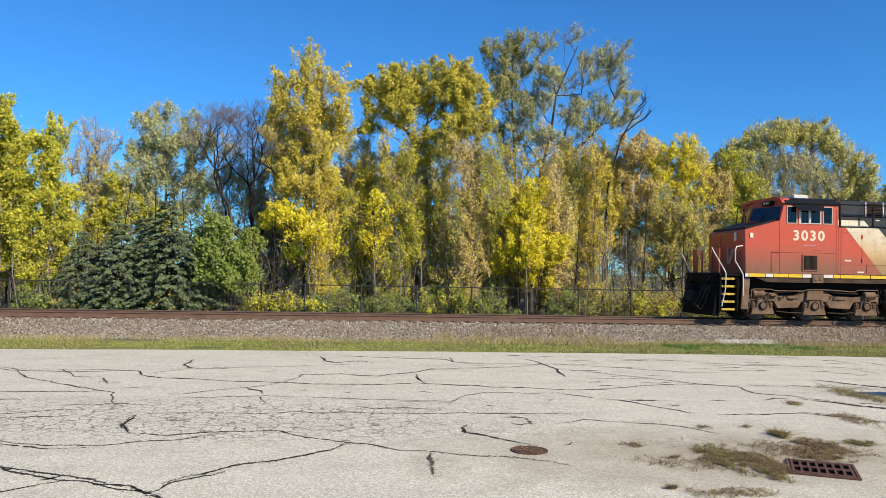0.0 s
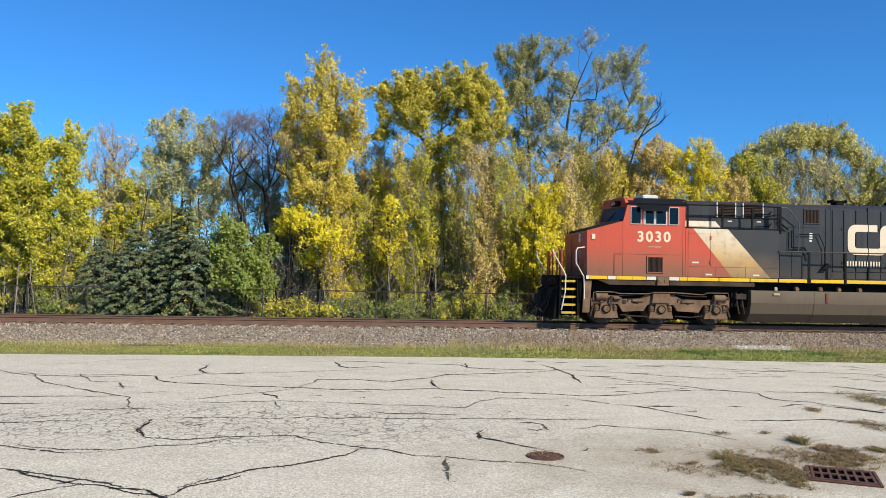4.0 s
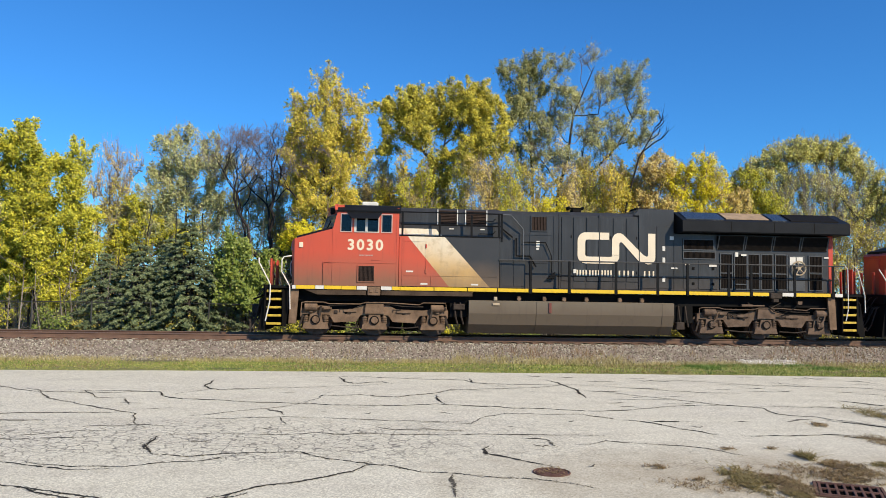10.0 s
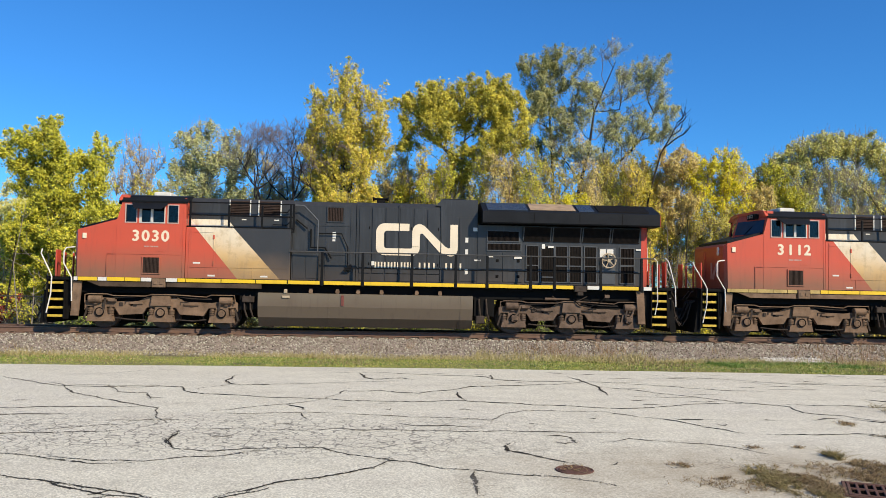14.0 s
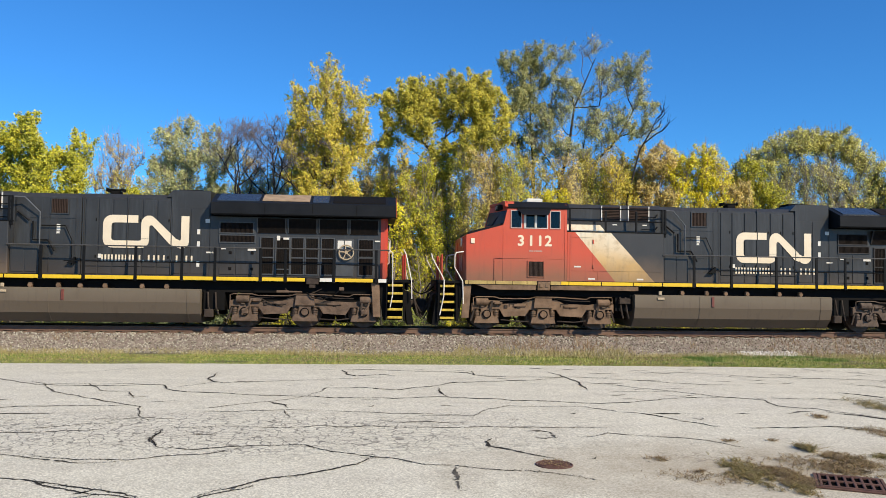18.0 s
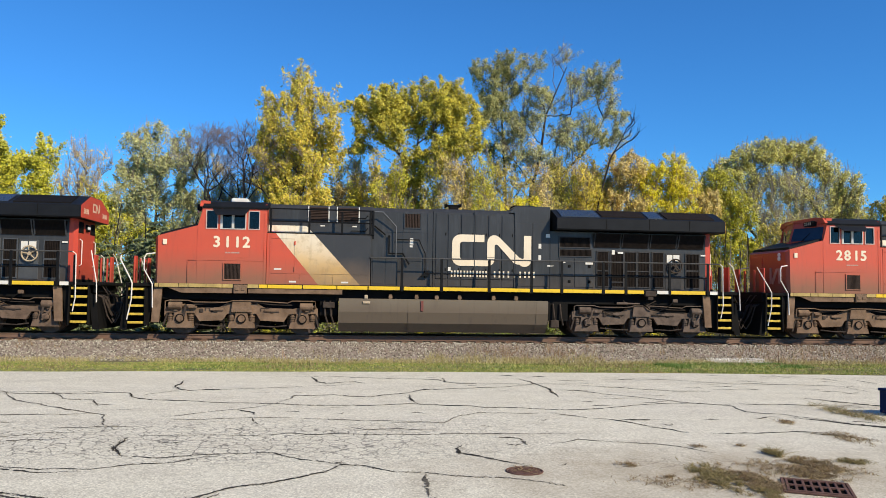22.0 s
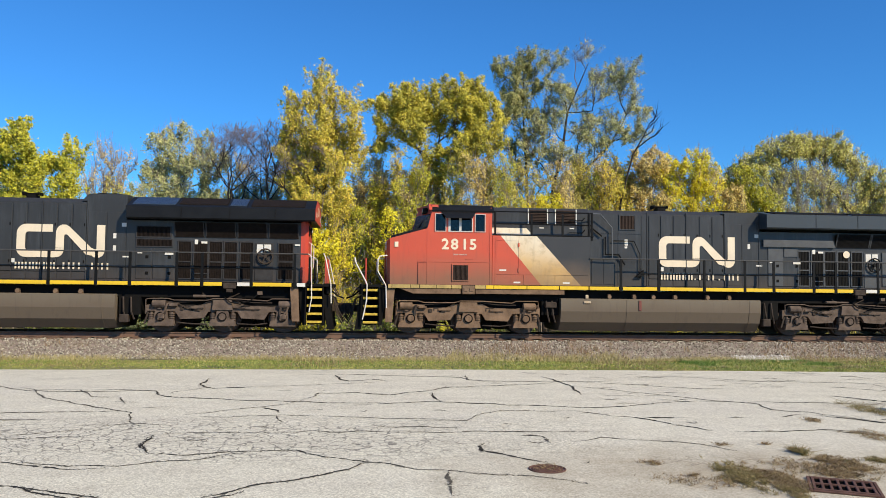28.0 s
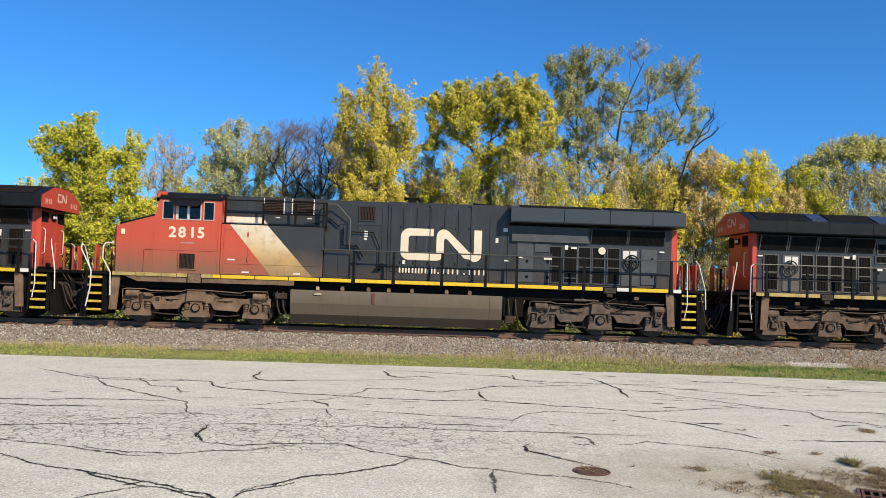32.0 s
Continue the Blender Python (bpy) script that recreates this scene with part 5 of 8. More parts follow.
tree("dead_tree", "bare crooked dead tree above the thicket", 40.4, ((13.0, 0), (13.0, 4), (13.2, 6.7), (13.45, 7.9), (13.8, 9.2), (14.4, 10.2), (14.8, 10.95), (15.4, 11.6)),
     [(15.0, 11.5, 0.35, 0.4), (14.9, 10.4, 0.3, 0.3)], None, 0, bark=BARK_DARK, twigs=0.4, radius=0.085, tips=5)
tree("maple_tree", "bright golden-yellow young maple by the fence", 37.5, ((8.5, 0), (8.5, 2), (8.4, 5)),
     [(8.3, 5.9, 0.8, 0.8), (8.5, 4.7, 1.2, 0.85), (8.3, 3.3, 1.45, 0.85), (7.3, 2.5, 0.7, 0.5), (9.6, 3.0, 0.7, 0.7), (9.1, 1.7, 0.9, 0.55)], GOLD, 125, fill=1.1, tips=5)
tree("ash_tree", "orange-gold twiggy tree in the thicket", 41, ((13.2, 0), (13.2, 3), (13.4, 7)),
     [(13.1, 8.5, 0.8, 0.55), (12.6, 7.4, 0.8, 0.8), (13.9, 7.4, 0.9, 0.8), (13.1, 6.0, 1.1, 0.9), (14.3, 5.0, 0.9, 0.9), (12.6, 4.0, 0.9, 0.9)], AMBER, 135, twig_mat=PALE_TWIG, fill=1.2, twigs=1.6, lift=0.3)
tree("ash_tree", "olive twiggy tree behind the young maple", 41.6, ((8.6, 0), (8.6, 3), (8.6, 6)),
     [(8.5, 7.9, 0.9, 0.8), (7.3, 7.4, 0.8, 0.8), (9.7, 7.6, 0.8, 0.9), (8.6, 6.3, 1.2, 0.9), (11.2, 7.8, 0.8, 0.9), (10.9, 6.2, 0.9, 0.9)], OLIVE, 75, twig_mat=PALE_TWIG, bark=GREY_BARK, fill=1.1, twigs=2.0, lift=0.3)
tree("ash_tree", "reddish-tan twiggy tree between the poplar and the maple", 41.4, ((0.5, 0), (0.5, 3), (0.5, 6.5)),
     [(0.2, 8.4, 0.6, 0.7), (0.9, 7.5, 0.8, 0.8), (-0.3, 7.2, 0.7, 0.8), (1.9, 7.5, 0.7, 0.7), (0.6, 6.2, 1.0, 0.8), (2.6, 6.6, 0.8, 0.8)], BROWN, 90, twig_mat=PALE_TWIG, bark=GREY_BARK, fill=1.15, twigs=2.2, lift=0.35)
tree("ash_tree", "pale tan tree with a rounded twiggy top", 41.8, ((14.9, 0), (14.9, 3), (14.9, 7)),
     [(14.9, 8.8, 0.95, 0.7), (14.2, 7.9, 0.9, 0.8), (15.6, 7.8, 0.8, 0.9), (14.9, 6.5, 1.2, 0.9), (15.4, 5.0, 1.0, 0.9), (14.4, 3.8, 1.0, 0.9)], BROWN, 130, twig_mat=PALE_TWIG, fill=1.2, twigs=2.0, lift=0.3)
tree("ash_tree", "domed golden tree with pale twigs", 41.5, ((17.2, 0), (17.2, 3), (17.2, 7)),
     [(17.2, 8.9, 1.1, 0.55), (16.2, 8.2, 0.9, 0.75), (18.2, 8.1, 0.9, 0.75), (17.2, 7.4, 1.3, 0.8), (16.2, 6.3, 0.9, 0.9, 0.5), (18.1, 6.3, 0.9, 0.9, 0.5), (17.2, 5.0, 1.1, 0.9, 0.5)], GOLD, 110, twig_mat=PALE_TWIG, fill=1.2, twigs=1.8, lift=0.3)
tree("ash_tree", "olive twiggy tree with pale stems", 40.5, ((16.6, 0), (16.6, 2), (16.6, 5)),
     [(16.7, 5.0, 1.2, 1.0), (16.0, 3.3, 1.3, 1.0), (17.7, 3.4, 1.2, 1.1)], OLIVE, 85, twig_mat=PALE_TWIG, twigs=1.8, lift=0.3)
tree("ash_tree", "grey-olive half-bare tree at the edge of the wood", 42, ((19.2, 0), (19.2, 3), (19.2, 6)),
     [(18.9, 8.3, 0.7, 0.7), (19.4, 7.2, 0.9, 0.9), (19.0, 5.5, 1.1, 1.0), (19.3, 3.4, 1.2, 1.1)], BROWN, 110, twig_mat=TWIG, twigs=2.0, fill=1.2, lift=0.3)
shell = [(25.0 + 4.6 * math.cos(math.radians(a)), 5.6 + 4.8 * math.sin(math.radians(a)), 1.05, 0.6) for a in range(12, 172, 12)]
shell += [(25.0 + 3.0 * math.cos(math.radians(a)), 5.6 + 3.3 * math.sin(math.radians(a)), 0.8, 0.35, 0.5) for a in range(20, 165, 24)]
tree("elm_tree", "wide olive domed tree with open inner branches", 43, ((25.0, 0), (25.0, 1.5), (25.0, 3)),
     shell, ELM, 120, twig_mat=TWIG, bark=GREY_BARK, radius=0.17, tips=4.6, twigs=2.4, fill=1.15, lift=0.3)
tree("elm_tree", "fine-branched half-bare tree within the dome", 43.6, ((25.2, 0), (25.2, 2), (25.2, 4)),
     [(25.0, 8.2, 1.8, 0.9), (23.0, 7.2, 1.3, 0.9), (27.2, 7.2, 1.5, 1.0), (25.0, 6.2, 1.5, 0.9), (28.8, 6.2, 1.0, 0.9)], ELM, 26, twig_mat=PALE_TWIG, bark=GREY_BARK, radius=0.14, tips=4.2, twigs=3.0, lift=0.4)
tree("elm_tree", "bright yellow-green tree beside the wide elm", 42, ((21.0, 0), (21.0, 3), (21.1, 6)),
     [(21.2, 8.1, 0.9, 0.8), (20.4, 7.2, 0.8, 0.9), (21.6, 6.6, 1.1, 0.9), (20.7, 5.2, 1.1, 1.0), (22.2, 4.9, 1.0, 1.0), (21.2, 3.4, 1.3, 1.0)], YEL_GREEN, 120, twig_mat=TWIG, fill=1.2)
tree("elm_tree", "low olive tree with many pale twigs", 42.6, ((25.5, 0), (25.5, 2.5), (25.5, 4)),
     [(24.0, 5.2, 1.2, 0.9), (26.6, 5.4, 1.3, 0.9), (25.3, 3.6, 1.5, 1.0), (28.4, 4.6, 1.2, 1.2), (23.2, 3.4, 1.1, 1.0)], OLIVE, 60, twig_mat=PALE_TWIG, twigs=2.0, lift=0.3)
tree("ash_tree", "olive tree wound with vines and pale dry twigs", 42, ((-9.6, 0), (-9.6, 3), (-9.6, 6), (-9.7, 9.5)),
     [(-9.8, 9.8, 0.5, 0.6), (-10.8, 9.1, 0.6, 0.55), (-8.6, 9.3, 0.65, 0.55), (-7.6, 8.5, 0.6, 0.55), (-9.7, 8.4, 0.9, 0.7), (-8.4, 7.7, 0.8, 0.7), (-11.0, 7.8, 0.8, 0.7), (-9.6, 6.6, 1.1, 0.8), (-11.2, 6.2, 0.9, 0.8), (-8.0, 6.2, 0.8, 0.7),
      (-12.2, 5.4, 0.8, 0.8), (-10.4, 4.9, 1.1, 0.7), (-8.6, 5.0, 0.8, 0.6)], SILVER, 125, twig_mat=PALE_TWIG, twigs=2.2, fill=1.18, lift=0.3, tips=5)
tree("ash_tree", "green vine-covered trunk among the trees", 41, ((-11.8, 0), (-11.8, 2), (-11.7, 5)),
     [(-11.8, 5.6, 0.7, 0.9), (-12.2, 4.2, 0.9, 0.9), (-10.8, 4.6, 0.9, 0.9), (-9.4, 4.2, 0.9, 0.8), (-13.0, 3.4, 0.7, 0.8)], YEL_GREEN, 120, fill=1.08)
tree("bare_tree", "half-bare tan tree between its neighbours", 42.8, ((-6.7, 0), (-6.7, 3), (-6.7, 6)),
     [(-6.8, 8.0, 0.8, 0.8), (-6.1, 6.8, 0.9, 0.8), (-7.3, 6.4, 0.9, 0.8), (-5.2, 5.4, 1.0, 0.8), (-6.8, 4.8, 1.2, 0.9), (-3.9, 4.6, 0.8, 0.8)], BROWN, 40, bark=GREY_BARK, twig_mat=PALE_TWIG, twigs=2.4, fill=1.15, lift=0.35, radius=0.11)
tree("bare_tree", "half-bare tree with pale grey twigs", 42.6, ((-13.6, 0), (-13.6, 3), (-13.6, 6), (-13.7, 8)),
     [(-13.8, 8.7, 0.7, 0.9), (-12.7, 8.4, 0.55, 0.9), (-13.3, 7.3, 0.9, 0.8), (-14.3, 7.2, 0.6, 0.8), (-13.2, 6.2, 0.8, 0.7)], BROWN, 14, bark=GREY_BARK, twig_mat=PALE_TWIG, twigs=2.4, fill=1.05, tips=6, lift=0.45, radius=0.11)
bare_tree("dark bare tree with fine spreading twigs", -4.45, 40.2, -0.45, 9.8, 0.17, 9, None, 0.52, VIOLET_TWIG)
tree("bare_tree", "thin bare tree rising over the wood", 44.0, ((30.0, 0), (30.0, 4), (29.9, 7)),
     [(29.9, 8.7, 0.6, 0.9), (29.5, 7.5, 0.6, 0.7)], None, 0, bark=BARK, twig_mat=TWIG, twigs=2.0, radius=0.09, tips=6, lift=0.4)
tree("lilac_bush", "dense dark green leafy bush beside the spruces", 37, ((-5.4, 0), (-5.4, 1.2), (-5.6, 3)),
     [(-6.1, 4.0, 0.75, 0.65), (-5.3, 3.2, 0.85, 0.75), (-6.6, 3.1, 0.6, 0.75), (-5.6, 2.0, 1.05, 0.85), (-6.4, 1.8, 0.8, 0.85), (-4.9, 1.5, 0.7, 0.75)], GREEN, 190, 0.12, cat="bush", fill=1.08)
spruce(-12.0, 37.4, 3.5, 2.0, "low blue-green spruce at the end of the group")
spruce(-10.4, 37.0, 4.1, 2.4, "blue-green spruce with drooping boughs")
spruce(-8.3, 37.0, 5.2, 2.7, "taller blue-green spruce with drooping boughs")
spruce(-9.4, 38.4, 4.5, 2.3, "blue-green spruce standing among others")
spruce(-6.9, 37.6, 4.0, 2.0, "small blue-green spruce by the fence")
# slender saplings that make up the thicket
pick = random.Random(31)
kinds = ((OLIVE, "slender olive sapling in the thicket"), (BROWN, "tan twiggy sapling in the thicket"), (POPLAR, "yellow-brown sapling in the thicket"), (YEL_GREEN, "yellow-green sapling in the thicket"))
for k in range(52):
    x = -1.4 + 0.27 * k + pick.uniform(-0.25, 0.25)
    y, h = pick.uniform(37.3, 42.0), pick.uniform(5.6, 7.4) * (1.28 if 9.6 < x else 0.95 if x > 7 else 1.26 if x > 1.5 else 1.05)
    leaf, text = kinds[pick.choice((2, 2, 3, 3) if x < 1.8 else (0, 0, 1, 3) if x < 7 else (0, 2, 3, 1))]
    tree("sapling", text, y, ((x, 0), (x + pick.uniform(-0.15, 0.15), h * 0.45), (x + pick.uniform(-0.3, 0.3), h * 0.85)),
         [(x + pick.uniform(-0.4, 0.4), h * u, w, 0.17 * h) for u, w in ((0.84, 0.5), (0.62, 0.7), (0.42, 0.72), (0.22, 0.66))], leaf, pick.uniform(66, 108), 0.09,
         bark=GREY_BARK, twigs=1.7, radius=0.055, twig_mat=PALE_TWIG if k % 2 else TWIG, fill=1.0, tips=4.5, lift=0.35)
tree("maple_tree", "small golden sapling among the thicket", 37.8, ((1.0, 0), (1.0, 2), (1.0, 4)),
     [(1.0, 4.9, 0.5, 0.7), (0.8, 3.4, 0.7, 0.6), (1.4, 2.4, 0.7, 0.5)], GOLD, 90, fill=1.05)
tree("ash_tree", "olive tree between the poplars", 42, ((-3.4, 0), (-3.4, 2), (-3.3, 5)),
     [(-0.4, 6.4, 0.9, 0.9), (0.5, 5.2, 1.0, 1.0), (-1.2, 4.8, 1.0, 1.0), (-3.9, 4.2, 0.9, 0.9)], OLIVE, 85, twig_mat=TWIG, twigs=1.5, lift=0.3)
tree("ash_tree", "tan twiggy tree between the poplar and the spruces", 41.5, ((-12.9, 0), (-12.9, 2), (-12.8, 4.5)),
     [(-12.9, 6.4, 0.7, 0.8, 0.5), (-13.4, 5.2, 0.8, 0.8), (-12.5, 4.4, 0.8, 0.8), (-13.2, 3.4, 0.9, 0.8)], OLIVE, 70, twig_mat=PALE_TWIG, twigs=3.0, lift=0.35, radius=0.09)
tree("ash_tree", "grey half-bare tree behind the dark bare one", 43.4, ((-4.4, 0), (-4.4, 3), (-4.5, 5)),
     [(-4.6, 7.4, 1.1, 0.9, 0.3), (-3.4, 6.2, 1.0, 0.9, 0.5), (-5.4, 6.0, 1.0, 0.9, 0.5), (-4.4, 4.8, 1.2, 0.9), (-3.0, 3.8, 1.0, 0.9), (-5.0, 3.2, 1.1, 0.9), (-3.6, 2.2, 1.2, 0.8)], BROWN, 62, twig_mat=PALE_TWIG, bark=GREY_BARK, twigs=3.2, lift=0.35, radius=0.1)
tree("ash_tree", "sparse olive tree far down the line", 44, ((-20.5, 0), (-20.5, 2), (-20.5, 4)),
     [(-20.5, 5.2, 1.8, 1.6), (-22.0, 3.6, 1.6, 1.6), (-19.4, 3.0, 1.6, 1.6)], ELM, 60, twig_mat=TWIG, twigs=1.0, tips=3)
tree("elm_tree", "olive tree at the far end of the wood", 43, ((33.5, 0), (33.5, 3), (33.5, 6)),
     [(32.5, 7.2, 1.6, 1.4), (34.5, 7.8, 1.7, 1.3), (33.5, 4.2, 2.0, 1.6), (31.0, 4.2, 1.6, 1.5)], OLIVE, 70, 0.12, twig_mat=TWIG, tips=3)
# undergrowth along the fence
under = ((-13.6, GREEN, 1.2), (-17.5, YEL_GREEN, 1.4), (-12.0, OLIVE, 0.7), (-9.9, YEL_GREEN, 0.6), (-7.6, OLIVE, 0.6), (-4.4, YEL_GREEN, 0.9), (-2.6, YEL_GREEN, 0.9), (-0.6, GREEN, 1.0), (1.2, GREEN, 0.9), (3.0, GREEN, 0.8), (4.6, YEL_GREEN, 1.2), (6.2, GREEN, 0.9), (10.2, GREEN, 1.1),
         (11.6, OLIVE, 1.4), (13.4, YEL_GREEN, 1.3), (15.0, OLIVE, 1.2), (16.8, YEL_GREEN, 1.4), (18.6, OLIVE, 1.3), (20.6, YEL_GREEN, 1.4), (22.6, OLIVE, 1.5), (24.6, OLIVE, 1.7), (26.8, OLIVE, 1.8), (29.0, YEL_GREEN, 1.8), (-19.5, OLIVE, 1.6), (-22.0, GREEN, 1.6))
for x, mat, h in under:
    tree("shrub", "leafy autumn shrub along the fence", 36.9 + 0.4 * noise.noise((x, 0, 0)), ((x, 0), (x, h * 0.4)),
         [(x - 0.6, h * 0.40, 0.7, h * 0.40), (x + 0.1, h * 0.7, 0.45, h * 0.5), (x + 0.7, h * 0.35, 0.6, h * 0.36)], mat, 60, 0.095, cat="bush", radius=0.04, twigs=2.5, twig_mat=TWIG)
tree("shrub", "small crimson shrub by the fence", 37.0, ((-17.6, 0), (-17.6, 0.4)), [(-17.6, 0.7, 0.6, 0.5)], CRIMSON, 400, 0.1, cat="bush", radius=0.03)

# the wood behind: loose foliage and many thin stems
def far_wood(name, label, count, y0, y1, top, mat, size, gap):
    x = rng.uniform(-30, 40, count)
    y = rng.uniform(y0, y1, count)
    h = np.array([top * np.interp(a, (-14, -3, 0, 11, 14, 19, 22), (0.62, 0.6, 0.85, 0.9, 1.0, 1.0, 0.75)) * (0.85 + 0.5 * noise.noise((a * 0.22, b * 0.1, 4.0))) for a, b in zip(x, y)])
    z = h * rng.random(count) ** 0.8
    keep = np.array([noise.noise((a * 0.9, c * 0.9, b * 0.3)) > gap for a, b, c in zip(x, y, z)])
    p = np.column_stack([x, y, z])[keep]
    return tagged(part(name, leaf_mesh(p, size), mat), label, "woods", kind="stuff")


far_wood("far_woods", "olive undergrowth of the wood behind the fence", 84000, 43.5, 48, 7.4, OLIVE, 0.14, -0.12)
far_wood("far_woods", "brown leaves deep in the wood", 50000, 45, 55, 8.2, BROWN, 0.16, -0.12)
far_wood("far_woods", "yellow-green leaves of the thicket", 34000, 38.5, 43, 5.6, OLIVE, 0.11, -0.02)
far_wood("far_woods", "yellow leaves of the thicket", 16000, 37.6, 43, 4.8, POPLAR, 0.11, 0.06)
stems = []
for k in range(380):
    x, y = rng.uniform(-24, 36), rng.uniform(36.4, 47)
    h = rng.uniform(2.5, 5.5)
    d = rng.normal(0, 0.25, 2)
    top = (x + d[0], y + d[1], h)
    stems.append(((x, y, 0), top, rng.uniform(0.015, 0.045), 0.008))
    for j in range(5):
        u = rng.uniform(0.35, 0.95)
        a = (x + d[0] * u, y + d[1] * u, h * u)
        stems.append((a, (a[0] + rng.normal(0, 0.5), a[1] + rng.normal(0, 0.4), a[2] + rng.uniform(0.2, 0.9)), 0.012, 0.004))
brush, dark = [], []
for k in range(4600):
    a = np.array((rng.uniform(-19, 30), rng.uniform(36.5, 40.5), 3.4 * rng.random() ** 1.5))
    d = rng.normal(0, 1, 3) * (0.5, 0.3, 0.55) + (0, 0, 0.3)
    (brush if k % 5 else dark).append((a, a + d * rng.uniform(0.4, 1.0), 0.012, 0.005))
for k in range(90):
    x, y, h = rng.uniform(-18, 30), rng.uniform(36.8, 41), rng.uniform(2.5, 6)
    dark.append(((x, y, 0), (x + rng.normal(0, 0.3), y, h), rng.uniform(0.03, 0.07), 0.02))
tagged(part("brushwood", twig_mesh(brush), TWIG), "tangled grey brushwood under the trees", "brushwood", kind="stuff")
tagged(part("brushwood", twig_mesh(dark), BARK_DARK), "dark dead stems and sticks under the trees", "brushwood", kind="stuff")
tagged(part("sapling_stems", branch_mesh(stems, 4), TWIG), "thin grey sapling stems in the thicket", "saplings", kind="stuff")


# low steel box at the edge of the car park
NAVY = plain("navy_steel", (0.012, 0.02, 0.065), 0.8, 0, 0.3, 4.0, 0, 0.08)
box = tagged(new("utility_box"), "low dark blue steel box standing on the asphalt", "box")
part("body", Mesh().box(0, 1.5, 0, 0.27, 0.03, 0.42, 0.015), NAVY, box)
part("lid", Mesh().box(-0.02, 1.52, -0.02, 0.29, 0.42, 0.47, 0.012), NAVY, box)
for x in (0.1, 1.3):
    part("skid", Mesh().box(x, x + 0.1, 0.02, 0.25, 0.0, 0.03), DARK, box)
box.matrix_basis = pose(9.53, 13.02, 0.002, 0, 0, 0)


# a small insect that flies up past the camera
INSECT = plain("insect_black", (0.012, 0.011, 0.010), 0.6, 0, 0.3, 40.0)
insect = tagged(new("flying_insect"), "small dark insect flying up over the car park", "insect")
part("body", Mesh().tube([(-0.007, 0, 0), (-0.003, 0, 0.001), (0.004, 0, 0.001), (0.008, 0, 0)], 0.0024, 6, 0.0018), INSECT, insect)
for side in (-1, 1):
    part("insect_wing", Mesh().prism([(-0.004, 0.001 * side), (0.003, 0.001 * side), (0.005, 0.009 * side), (-0.003, 0.011 * side)], 2, 0.0015, 0.0022), INSECT, insect)


# ---- locomotives ----
# A locomotive stands on its own zero: the rail's top under the first axle; it heads towards -x.

RAIL_TOP, TRACK_Y = 0.5, 28.84
WHEEL_R = 0.533
AXLES = ((0.0, 2.0, 4.02), (13.98, 16.0, 18.0))


def both(fn):
    for side in (-1, 1):
        fn(side)


def span(side, a, b):
    """The interval of y from a to b metres off the middle, on one side."""
    return (a, b) if side > 0 else (-b, -a)


def wheelset(truck, x):
    m = Mesh()
    for y in (-0.72, 0.72):
        o = math.copysign(1, y)
        m.disc((0, 0, 0), WHEEL_R, y - 0.07, y + 0.07, 1, 28, 0.012)
        m.disc((0, 0, 0), 0.16, y + o * 0.07, y + o * 0.16, 1, 14)
        m.disc((0, 0, 0), WHEEL_R + 0.025, y - o * 0.1, y - o * 0.068, 1, 28)
        for k in range(5):
            a = k * 2 * math.pi / 5
            m.box(math.cos(a) * 0.3 - 0.04, math.cos(a) * 0.3 + 0.04, *sorted((y + o * 0.07, y + o * 0.082)), math.sin(a) * 0.3 - 0.04, math.sin(a) * 0.3 + 0.04)
    m.disc((0, 0, 0), 0.09, -1.2, 1.2, 1, 12)
    ob = part("wheelset", m, WHEEL, truck, "steel wheels with worn bright treads")
    ob.location = (x, 0, WHEEL_R)
    return ob


